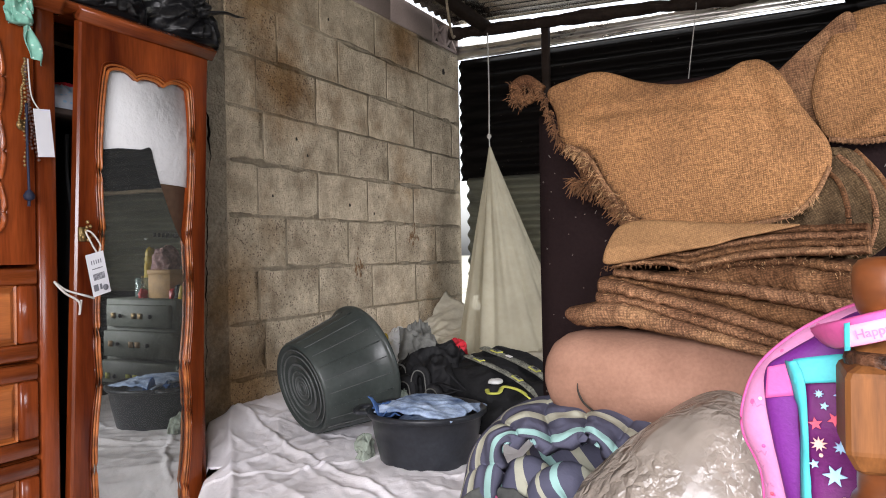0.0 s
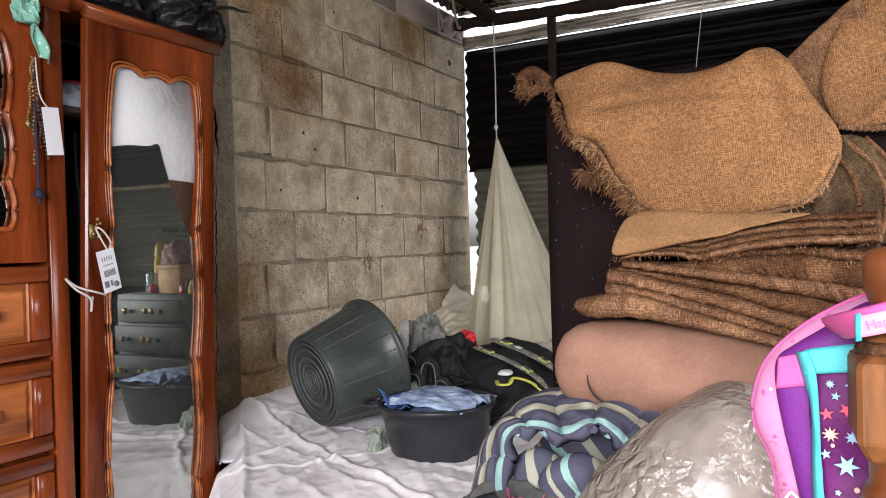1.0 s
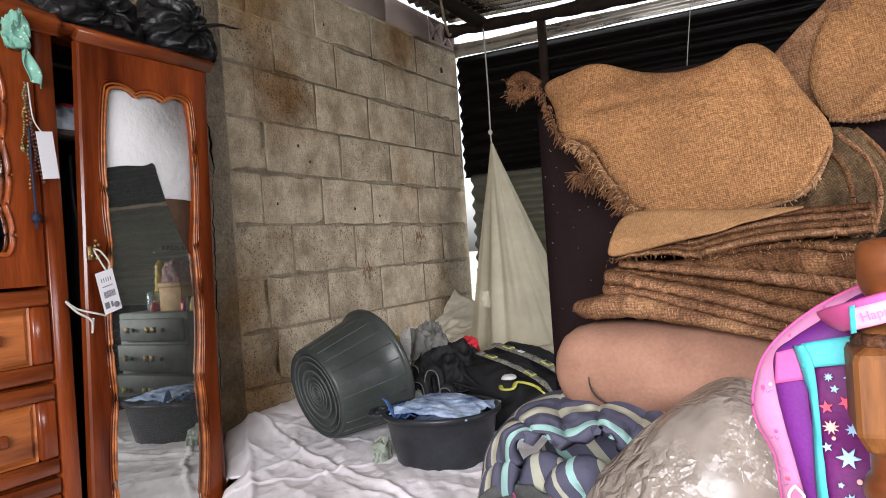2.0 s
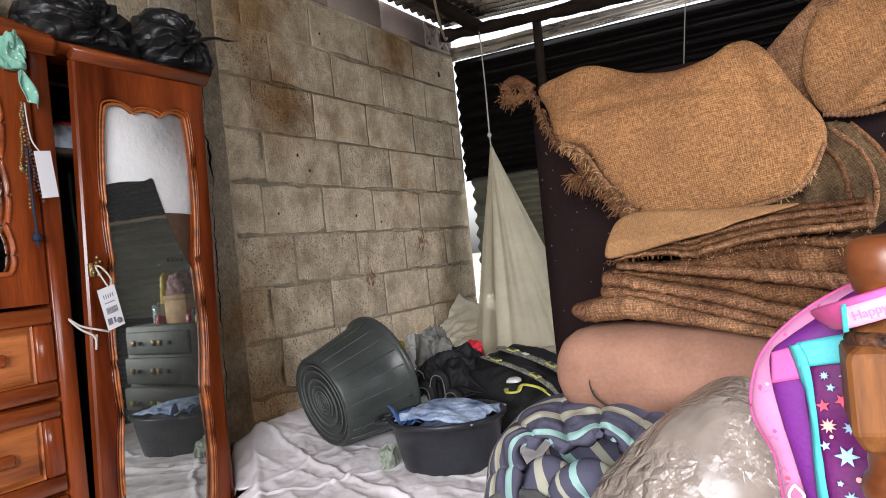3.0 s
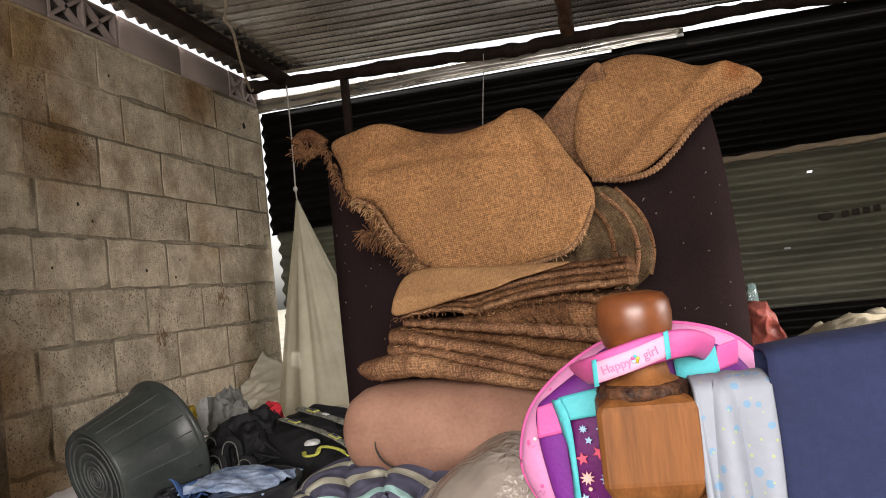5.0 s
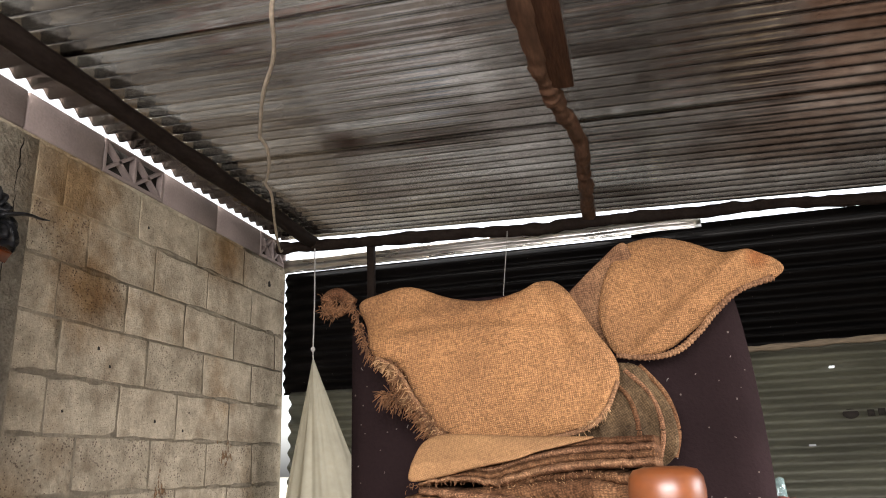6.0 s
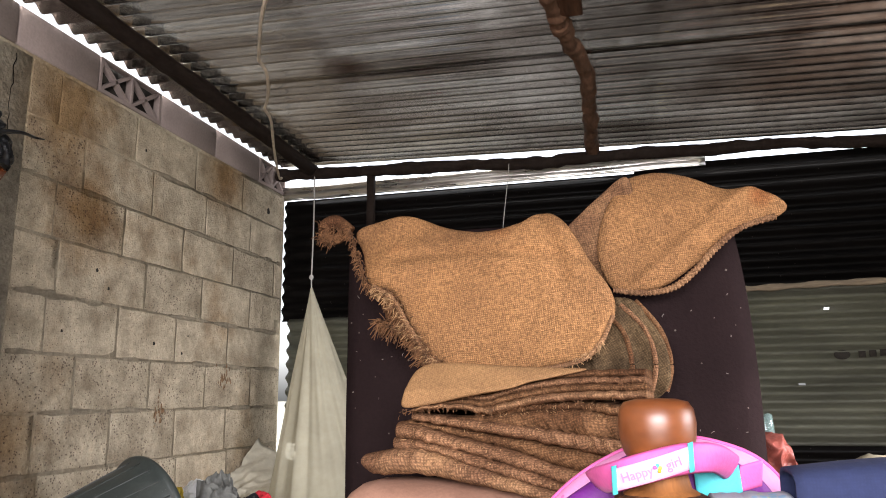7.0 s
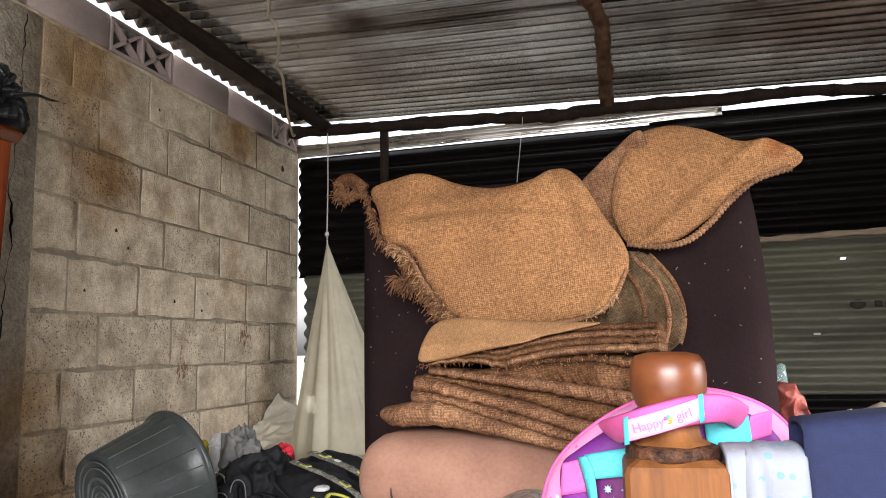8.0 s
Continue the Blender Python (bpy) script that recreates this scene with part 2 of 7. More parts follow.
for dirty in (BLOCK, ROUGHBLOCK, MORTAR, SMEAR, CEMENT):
    dirtied_or_dimmed(dirty, (0.60, 0.46, 0.32), (((0, -0.36, 1.0), 0.22), ((0, -0.02, 1.82), 0.20), ((0, -0.30, 0.66), 0.26), ((0, 0.9, 2.22), 0.22), ((0, -0.15, 2.2), 0.3)))
PINKBLOCK = mat("pinkish_block", (0.33, 0.265, 0.24), 0.95, var=0.15, scale=5, fine=100, bump=0.5, random_amount=0.06, spec=0.1)
DARKGAP = mat("dark_crack", (0.03, 0.025, 0.02), 1.0, bump=0)
STAIN = mat("rust_stain", (0.25, 0.15, 0.08), 0.95, var=0.4, scale=40)
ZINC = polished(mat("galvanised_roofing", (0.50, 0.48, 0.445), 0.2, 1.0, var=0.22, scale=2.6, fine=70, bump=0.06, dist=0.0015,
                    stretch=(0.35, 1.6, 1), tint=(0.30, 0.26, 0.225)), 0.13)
# rust, its big patch widened to dim the roof's right side in colour
dirtied_or_dimmed(ZINC, (0.36, 0.28, 0.24), (((3.0, -0.35, 2.38), 1.3), ((2.3, -0.9, 2.40), 0.45), ((0.9, 0.3, 2.44), 0.12)))
GREENZINC = mat("weathered_green_sheet", (0.165, 0.162, 0.122), 0.5, 0.1, var=0.3, scale=4, fine=60, bump=0.2, dist=0.002, stretch=(0.4, 2, 2))
BLACKZINC = speckle(mat("black_sheet", (0.0075, 0.0062, 0.0057), 0.42, 0.0, var=0.4, scale=5, fine=60, bump=0.2, dist=0.002, stretch=(0.4, 2, 2), spec=0.12),
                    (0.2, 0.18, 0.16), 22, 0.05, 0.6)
BRIGHTZINC = mat("shiny_zinc_strip", (0.62, 0.60, 0.56), 0.3, 1.0, var=0.35, scale=9, fine=50, bump=0.3, stretch=(0.5, 2, 2))
POLE = mat("smoked_pole_bark", (0.022, 0.016, 0.013), 0.75, var=0.5, scale=12, fine=70, bump=0.7, stretch=(1, 0.4, 1), tint=(0.03, 0.019, 0.014), spec=0.08)
BROWNPOLE = mat("brown_pole_wood", (0.125, 0.066, 0.040), 0.75, spec=0.15, var=0.5, scale=9, fine=60, bump=0.6, stretch=(2, 0.4, 2))
PLANK = mat("rough_brown_plank", (0.115, 0.055, 0.032), 0.8, spec=0.15, var=0.45, scale=7, fine=50, bump=0.7, stretch=(3, 0.35, 3), tint=(0.075, 0.036, 0.022))
BATTEN = mat("tan_batten", (0.32, 0.25, 0.17), 0.85, var=0.4, scale=9, fine=60, stretch=(0.3, 2, 2))
ROPE = woven(mat("cream_rope", (0.62, 0.52, 0.40), 0.9, var=0.25, scale=20, fine=200, bump=0.4), 0.006, 0.5, 0.002, 0.3, (0, 35, 0))
STRING = mat("pale_string", (0.5, 0.48, 0.44), 0.9, bump=0)
CHERRY = mat("red_varnished_wood", (0.22, 0.046, 0.010), 0.22, var=0.38, scale=2.6, fine=40, bump=0.05, dist=0.0015, stretch=(4, 5, 0.5),
             tint=(0.085, 0.013, 0.004), spec=0.3)
CHERRYH = mat("red_varnished_wood_across", (0.26, 0.060, 0.013), 0.22, var=0.38, scale=2.6, fine=45, bump=0.08, dist=0.002, stretch=(7, 0.6, 7),
              tint=(0.12, 0.024, 0.008), spec=0.4)
HONEYH = mat("honey_varnished_panel", (0.34, 0.105, 0.025), 0.33, var=0.4, scale=5, fine=45, bump=0.06, stretch=(7, 0.5, 7),
             tint=(0.18, 0.045, 0.013), spec=0.45)
# near-black: the shade inside the wardrobe and under the beds is in this colour
DARKIN = mat("shade_dark_inside", (0.02, 0.012, 0.009), 0.8, var=0.3)
POSTWOOD = mat("orange_varnished_post", (0.205, 0.079, 0.022), 0.6, var=0.34, scale=9, fine=60, bump=0.10, dist=0.001, stretch=(6, 6, 0.5),
               tint=(0.17, 0.062, 0.017), spec=0.25)
CARVED = mat("worn_dark_carving", (0.085, 0.035, 0.016), 0.6, var=0.6, scale=70, fine=160, bump=1.0, dist=0.004, tint=(0.03, 0.013, 0.008), spec=0.3)
KNOBWOOD = mat("dark_varnished_knob", (0.150, 0.045, 0.012), 0.36, var=0.5, scale=14, fine=30, bump=0.02, stretch=(1, 1, 2), tint=(0.16, 0.04, 0.012), spec=0.6)
MIRROR = polished(mat("dusty_mirror", (0.52, 0.54, 0.52), 0.03, 0.95, var=0.12, scale=7, bump=0), 0.012)
OLDMIRROR = speckle(polished(mat("spotted_mirror", (0.60, 0.62, 0.61), 0.06, 1.0, var=0.3, scale=9, bump=0), 0.05), (0.08, 0.08, 0.07), 60, 0.2, 0.8)
FOAMBOARD = mat("white_foam_board", (0.56, 0.565, 0.57), 0.9, var=0.05, scale=12, fine=55, bump=0.55, dist=0.006)
CARD = mat("brown_cardboard", (0.15, 0.09, 0.055), 0.9, var=0.3)
BLACKBAG = creased(mat("black_bin_liner", (0.009, 0.009, 0.010), 0.36, var=0.3, scale=8, fine=22, bump=0.4, dist=0.008, spec=0.32), 15, 0.014)
SHEETM = creased(mat("white_cotton_sheet", (0.92, 0.89, 0.92), 0.95, var=0.07, scale=4, fine=26, bump=0.4, dist=0.008, tint=(0.90, 0.86, 0.87), spec=0.1), 10, 0.008)
GREYTUB = speckle(mat("scuffed_grey_green_plastic", (0.042, 0.050, 0.046), 0.36, var=0.3, scale=6, fine=70, bump=0.12), (0.2, 0.2, 0.19), 60, 0.06, 0.5)
BLACKTUB = mat("dusty_black_plastic", (0.020, 0.022, 0.027), 0.36, var=0.5, scale=6, fine=80, bump=0.08, tint=(0.034, 0.036, 0.042))
RINGS = mat("worn_plastic_rings", (0.095, 0.10, 0.097), 0.6, var=0.3, scale=20)
DENIM = woven(mat("light_blue_denim", (0.42, 0.52, 0.68), 0.95, var=0.45, scale=16, fine=90, bump=0.5, tint=(0.12, 0.22, 0.46)), 0.004, 0.2, 0.001, 0.15)
DARKDENIM = mat("blue_denim", (0.06, 0.13, 0.32), 0.95, var=0.5, scale=18, fine=90, bump=0.4)
BLACKCLOTH = mat("black_nylon_cloth", (0.007, 0.007, 0.008), 0.75, var=0.4, scale=14, fine=90, bump=0.5)
GREYCLOTH = mat("olive_grey_cloth", (0.16, 0.16, 0.145), 0.95, var=0.35, scale=18, fine=90, bump=0.5)
REDCLOTH = mat("red_cloth", (0.55, 0.025, 0.04), 0.85, var=0.35, scale=25, bump=0.4)
PALECLOTH = mat("pale_green_cloth", (0.30, 0.34, 0.28), 0.95, var=0.35, scale=22, bump=0.5)
CREAMCLOTH = mat("cream_cloth", (0.50, 0.46, 0.34), 0.95, var=0.3, scale=14, fine=60, bump=0.5)
YELLOW = mat("yellow_green_trim", (0.55, 0.55, 0.10), 0.7, var=0.3, scale=40)
WHITETRIM = mat("white_trim", (0.7, 0.7, 0.68), 0.7, var=0.1)
NAVYTRIM = mat("navy_print", (0.010, 0.013, 0.032), 0.7, var=0.2)
GREYTRIM = speckle(mat("grey_patterned_webbing", (0.20, 0.20, 0.16), 0.8, var=0.4, scale=60), (0.04, 0.04, 0.04), 120, 0.3, 0.8)
NET = see_through(mat("cream_netting", (0.60, 0.56, 0.42), 0.95, var=0.12, scale=6, fine=40, bump=0.3, dist=0.004, spec=0.05), 0.40)
NETTHICK = mat("bunched_netting", (0.58, 0.54, 0.43), 0.95, var=0.18, scale=9, fine=40, bump=0.5, dist=0.006, spec=0.05)
FOAM = speckle(mat("dark_brown_foam", (0.0155, 0.0095, 0.0095), 0.95, var=0.25, scale=5, fine=150, bump=0.4, spec=0.03), (0.20, 0.17, 0.145), 26, 0.06, 0.6)
LINT = mat("pale_lint", (0.22, 0.19, 0.17), 1.0, var=0.3, bump=0)
TANFOAM = speckle(mat("tan_foam_roll", (0.315, 0.175, 0.122), 0.9, var=0.2, scale=6, fine=160, bump=0.25, tint=(0.25, 0.13, 0.088), spec=0.15),
                  (0.55, 0.48, 0.38), 14, 0.05, 0.7)
BURLAP = woven(mat("golden_burlap", (0.390, 0.198, 0.083), 1.0, var=0.14, scale=5, fine=300, bump=0.7, dist=0.002, tint=(0.33, 0.168, 0.078), spec=0.05),
               0.0040, 1.0, 0.0030, 0.54, (0, 8, 0))
dirtied_or_dimmed(BURLAP, (0.80, 0.50, 0.38), (((1.80, -0.85, 1.48), 0.035), ((1.68, -0.85, 1.50), 0.05), ((2.2, -0.7, 1.53), 0.03), ((1.45, -0.85, 1.48), 0.05)))
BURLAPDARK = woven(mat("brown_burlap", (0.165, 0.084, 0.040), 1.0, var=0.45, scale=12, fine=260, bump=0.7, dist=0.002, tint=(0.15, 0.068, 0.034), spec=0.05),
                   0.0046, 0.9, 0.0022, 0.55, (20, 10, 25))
BURLAPMID = woven(mat("mid_brown_burlap", (0.29, 0.160, 0.082), 1.0, var=0.4, scale=12, fine=260, bump=0.7, dist=0.002, tint=(0.27, 0.135, 0.075), spec=0.05),
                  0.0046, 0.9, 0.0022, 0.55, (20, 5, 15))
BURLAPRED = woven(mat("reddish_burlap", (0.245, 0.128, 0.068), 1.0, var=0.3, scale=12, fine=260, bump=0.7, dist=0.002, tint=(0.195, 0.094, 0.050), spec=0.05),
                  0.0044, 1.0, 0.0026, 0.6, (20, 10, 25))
BURLAPPALE = woven(mat("pale_smooth_burlap", (0.315, 0.175, 0.080), 1.0, var=0.16, scale=9, fine=300, bump=0.5, dist=0.002, tint=(0.30, 0.165, 0.078), spec=0.05),
                   0.0030, 0.6, 0.0016, 0.35, (0, 20, 0))
OLIVEBURLAP = woven(mat("olive_brown_burlap", (0.125, 0.082, 0.043), 1.0, var=0.45, scale=14, fine=260, bump=0.7, dist=0.002, tint=(0.085, 0.055, 0.032), spec=0.05),
                    0.0044, 0.9, 0.0022, 0.5, (0, 30, 0))
FIBRE = mat("jute_fibre", (0.36, 0.21, 0.10), 1.0, var=0.4, scale=60, bump=0)
FIBREDARK = mat("dark_jute_fibre", (0.16, 0.075, 0.032), 1.0, var=0.4, scale=60, bump=0)
QGREY, QCREAM, QAQUA = (0.088, 0.088, 0.128), (0.42, 0.415, 0.325), (0.31, 0.50, 0.47)
QUILT = striped(mat("grey_violet_quilt_cotton", (0.95, 0.95, 0.95), 0.95, var=0.2, scale=12, fine=50, bump=0.4, dist=0.006, spec=0.1),
                [(0, QGREY), (0.05, QAQUA), (0.17, QGREY), (0.42, QCREAM), (0.56, QGREY), (0.80, QCREAM), (0.88, QGREY)])
PLASTIC = creased(polished(mat("clear_crumpled_plastic", (0.225, 0.192, 0.162), 0.2, var=0.2, scale=6, fine=30, bump=0.12, dist=0.004, spec=0.34), 0.27), 30, 0.012)
WASHED = mat("washed_black_cloth", (0.062, 0.064, 0.060), 0.95, var=0.5, scale=14, fine=80, bump=0.5)
PINKYARN = mat("magenta_yarn", (0.34, 0.085, 0.16), 0.95, var=0.4, scale=40)
PURPLE = mat("purple_nylon", (0.145, 0.017, 0.20), 0.6, var=0.15, scale=14, fine=200, bump=0.2)
PLUM = mat("plum_nylon", (0.115, 0.008, 0.105), 0.6, var=0.2, scale=14, fine=200, bump=0.2)
PINK = speckle(mat("printed_pink_nylon", (0.66, 0.255, 0.47), 0.6, var=0.12, scale=14, fine=200, bump=0.15), (0.62, 0.06, 0.26), 42, 0.13, 0.7)
HOTPINK = mat("hot_pink_nylon", (0.62, 0.10, 0.31), 0.55, var=0.12, scale=14, fine=200, bump=0.15)
PALEPINK = mat("pale_pink_nylon", (0.68, 0.36, 0.50), 0.6, var=0.08, scale=14, fine=200, bump=0.15)
TEAL = mat("turquoise_nylon", (0.07, 0.46, 0.50), 0.6, var=0.12, scale=14, fine=200, bump=0.2)
STARBLUE = mat("pale_blue_print", (0.35, 0.55, 0.75), 0.6, var=0.05, bump=0)
STARCORAL = mat("coral_print", (0.70, 0.09, 0.15), 0.6, var=0.05, bump=0)
STARPEACH = mat("peach_print", (0.85, 0.48, 0.42), 0.6, var=0.05, bump=0)
INKPINK = mat("mauve_lettering", (0.50, 0.20, 0.39), 0.6, bump=0)
BLUECLOTH = woven(mat("navy_blue_cloth", (0.019, 0.026, 0.072), 0.95, var=0.2, scale=5, fine=80, bump=0.3), 0.003, 0.15, 0.001, 0.1)
WHITECLOTH = speckle(speckle(mat("white_printed_flannel", (0.29, 0.315, 0.36), 0.95, var=0.07, scale=12, fine=80, bump=0.3), (0.13, 0.30, 0.46), 62, 0.24, 0.7), (0.40, 0.46, 0.14), 88, 0.13, 0.7)
PAPER = mat("white_card", (0.62, 0.62, 0.65), 0.7, var=0.05, bump=0)
INK = mat("dark_ink", (0.16, 0.16, 0.18), 0.7, bump=0)
BRASS = mat("old_brass", (0.30, 0.21, 0.09), 0.4, 0.8, var=0.4, scale=60, fine=200)
MINT = speckle(mat("mint_gauze", (0.20, 0.43, 0.34), 0.9, var=0.25, scale=30), (0.75, 0.8, 0.75), 90, 0.25, 0.6)
BEADS = mat("dark_beads", (0.10, 0.06, 0.05), 0.4, var=0.5, scale=120)
CHEST = speckle(mat("grey_green_paint", (0.13, 0.145, 0.118), 0.6, var=0.35, scale=9), (0.35, 0.33, 0.28), 30, 0.1, 0.6)
GLASS = see_through(mat("thick_jar_glass", (0.25, 0.36, 0.34), 0.08, var=0.1, bump=0, spec=0.8), 0.6)
PALEWOOD = mat("pale_wooden_box", (0.45, 0.28, 0.12), 0.7, var=0.3, stretch=(4, 1, 4))
PLUSH = mat("pink_plush", (0.32, 0.20, 0.19), 0.95, var=0.4, scale=30)
REDPLASTIC = mat("red_plastic", (0.45, 0.03, 0.03), 0.4, var=0.2)
YELLOWPLASTIC = mat("yellow_plastic", (0.42, 0.30, 0.02), 0.5, var=0.2)
PINKBAG = see_through(creased(mat("thin_red_plastic_bag", (0.30, 0.075, 0.055), 0.35, var=0.4, scale=20, fine=40, bump=0.7, dist=0.01), 30, 0.01), 0.2)
BLANKET = mat("cream_blanket", (0.27, 0.235, 0.16), 0.95, var=0.3, scale=14, fine=60, bump=0.5)
FLOORM = mat("beaten_earth_floor", (0.16, 0.12, 0.09), 0.95, var=0.3, scale=3, fine=60, bump=0.5)
GROUND = mat("pale_dry_earth", (0.42, 0.40, 0.33), 1.0, var=0.5, scale=0.8, fine=20, bump=0.6, dist=0.05)


# ---- builders ----
WORLD = {}


def thing(name, at, label="", category="", group="", kind=""):
    """A top-level thing: an Empty at its base, under which its parts hang."""
    ob = new(name)
    ob.location, ob.empty_display_size = at, 0.05
    WORLD[ob] = Matrix.Translation(at)
    return tagged(ob, label, category, group, kind)


def finish(bm, smooth):
    bmesh.ops.recalc_face_normals(bm, faces=bm.faces)
    for f in bm.faces:
        f.smooth = smooth


def part(name, bm, material, parent=None, label="", smooth=True, kind=""):
    """Links a bmesh, built in world metres, as one mesh object under a thing or a part."""
    finish(bm, smooth)
    if parent:
        bm.transform(WORLD[parent].inverted())
    me = bpy.data.meshes.new(name)
    bm.to_mesh(me)
    bm.free()
    me.materials.append(material)
    ob = new(name, me)
    if parent:
        ob.parent = parent
    WORLD[ob] = WORLD[parent] if parent else Matrix()
    return tagged(ob, label, kind=kind)


def solo(name, bm, material, at, label, category, group="", kind="", smooth=True):
    """A thing that is one mesh, with its origin at its base."""
    finish(bm, smooth)
    bm.transform(Matrix.Translation(at).inverted())
    me = bpy.data.meshes.new(name)
    bm.to_mesh(me)
    bm.free()
    me.materials.append(material)
    ob = new(name, me)
    ob.location = at
    WORLD[ob] = Matrix.Translation(at)
    return tagged(ob, label, category, group, kind)


def box(x0, x1, y0, y1, z0, z1, bevel=0.004, bm=None, segs=1):
    bm = bm or bmesh.new()
    m = Matrix.LocRotScale(((x0 + x1) / 2, (y0 + y1) / 2, (z0 + z1) / 2), None, (x1 - x0, y1 - y0, z1 - z0))
    vs = bmesh.ops.create_cube(bm, size=1, matrix=m)["verts"]
    if bevel:
        es = list({e for v in vs for e in v.link_edges})
        bmesh.ops.bevel(bm, geom=es, offset=bevel, segments=segs, affect="EDGES", profile=0.5)
    return bm


def lathe(profile, m=None, seg=40, bm=None, wobble=0.0):
    """A turned form: (radius, height) pairs about the z axis, set by the matrix m."""
    bm, m = bm or bmesh.new(), m or Matrix()
    rings = []
    for r, z in profile:
        ring = []
        for k in range(seg):
            a = math.tau * k / seg
            rr = max(r, 1e-4) * (1 + wobble * noise.noise(Vector((math.cos(a) * 1.5, math.sin(a) * 1.5, z * 9))))
            ring.append(bm.verts.new(m @ Vector((rr * math.cos(a), rr * math.sin(a), z))))
        rings.append(ring)
    for a, b in zip(rings, rings[1:]):
        for k in range(seg):
            bm.faces.new((a[k], a[(k + 1) % seg], b[(k + 1) % seg], b[k]))
    bm.faces.new(rings[0][::-1])
    bm.faces.new(rings[-1])
    return bm


def spline(pts, n, closed=False):
    """n points along a smooth curve through pts."""
    pts = [Vector(p) for p in pts]
    out, count = [], len(pts)
    spans = count if closed else count - 1
    for k in range(n):
        s = k / (n if closed else n - 1) * spans
        i = min(int(s), spans - 1)
        f = s - i
        if closed:
            p = [pts[(i + d) % count] for d in (-1, 0, 1, 2)]
        else:
            p = [pts[min(max(i + d, 0), count - 1)] for d in (-1, 0, 1, 2)]
        out.append(0.5 * (2 * p[1] + (p[2] - p[0]) * f + (2 * p[0] - 5 * p[1] + 4 * p[2] - p[3]) * f * f
                          + (3 * p[1] - p[0] - 3 * p[2] + p[3]) * f ** 3))
    return out


def tube(pts, radius, seg=8, n=40, bm=None, rough=0.0, smooth=True, flat=1.0, up=(0, 0, 1)):
    """A round bar along a curve; radius is a number or a function of 0..1; flat squeezes it along its third axis."""
    bm = bm or bmesh.new()
    path = spline(pts, n) if smooth else [Vector(p) for p in pts]
    n = len(path)
    rings = []
    for i, p in enumerate(path):
        d = (path[min(i + 1, n - 1)] - path[max(i - 1, 0)]).normalized()
        side = d.cross(Vector(up))
        side = side.normalized() if side.length > 1e-4 else Vector((1, 0, 0))
        top = side.cross(d).normalized()
        r = radius(i / (n - 1)) if callable(radius) else radius
        ring = []
        for k in range(seg):
            a = math.tau * k / seg
            q = r * (1 + rough * noise.noise(p * 14 + Vector((math.cos(a), math.sin(a), 0)) * 0.8))
            ring.append(bm.verts.new(p + side * (q * math.cos(a)) + top * (q * flat * math.sin(a))))
        rings.append(ring)
    for a, b in zip(rings, rings[1:]):
        for k in range(seg):
            bm.faces.new((a[k], a[(k + 1) % seg], b[(k + 1) % seg], b[k]))
    bm.faces.new(rings[0][::-1])
    bm.faces.new(rings[-1])
    return bm


def shell(f, nu, nv, th, bm=None, keep=None):
    """A sheet of thickness th over the grid f(u, v), u and v from 0 to 1."""
    bm = bm or bmesh.new()
    grid = [[f(i / nu, j / nv) for j in range(nv + 1)] for i in range(nu + 1)]
    front, back = {}, {}
    for i in range(nu + 1):
        for j in range(nv + 1):
            du = grid[min(i + 1, nu)][j] - grid[max(i - 1, 0)][j]
            dv = grid[i][min(j + 1, nv)] - grid[i][max(j - 1, 0)]
            nrm = du.cross(dv)
            nrm = nrm.normalized() if nrm.length > 1e-9 else Vector((0, 0, 1))
            front[i, j] = bm.verts.new(grid[i][j])
            back[i, j] = bm.verts.new(grid[i][j] - nrm * th)
    cells = {(i, j) for i in range(nu) for j in range(nv) if not keep or keep((i + 0.5) / nu, (j + 0.5) / nv)}
    for i, j in cells:
        c = ((i, j), (i + 1, j), (i + 1, j + 1), (i, j + 1))
        bm.faces.new([front[k] for k in c])
        bm.faces.new([back[k] for k in reversed(c)])
        for (di, dj), a, b in (((0, -1), 0, 1), ((1, 0), 1, 2), ((0, 1), 2, 3), ((-1, 0), 3, 0)):
            if (i + di, j + dj) not in cells:
                bm.faces.new((front[c[b]], front[c[a]], back[c[a]], back[c[b]]))
    for v in [v for v in bm.verts if not v.link_faces]:
        bm.verts.remove(v)
    return bm


def pad(outline, th, m=None, rings=10, n=72, power=4, wave=None, bm=None, middle=None):
    """A soft, closed pad: an outline in the plane (x, y), swollen to th on both sides of it, moved by wave(x, y, r) along z, then by m."""
    bm, m = bm or bmesh.new(), m or Matrix()
    loop = spline([(p[0], p[1], 0) for p in outline], n, True)
    c = Vector(middle).to_3d() if middle else sum(loop, Vector()) / n
    sides = []
    for sign in (1, -1):
        rows = []
        for k in range(1, rings + 1):
            r = 1 - (1 - k / rings) ** 1.7
            row = []
            for p in loop:
                q = c + (p - c) * r
                h = sign * th * max(0.0, 1 - r ** power) ** 0.5 + (wave(q.x, q.y, r) if wave else 0)
                row.append(m @ Vector((q.x, q.y, h)))
            rows.append(row)
        sides.append((m @ Vector((c.x, c.y, sign * th + (wave(c.x, c.y, 0) if wave else 0))), rows))
    rim = [bm.verts.new(p) for p in sides[0][1][-1]]
    for mid, rows in sides:
        top = bm.verts.new(mid)
        vs = [[bm.verts.new(p) for p in row] for row in rows[:-1]] + [rim]
        for k in range(n):
            bm.faces.new((top, vs[0][k], vs[0][(k + 1) % n]))
        for a, b in zip(vs, vs[1:]):
            for k in range(n):
                bm.faces.new((a[k], b[k], b[(k + 1) % n], a[(k + 1) % n]))
    return bm


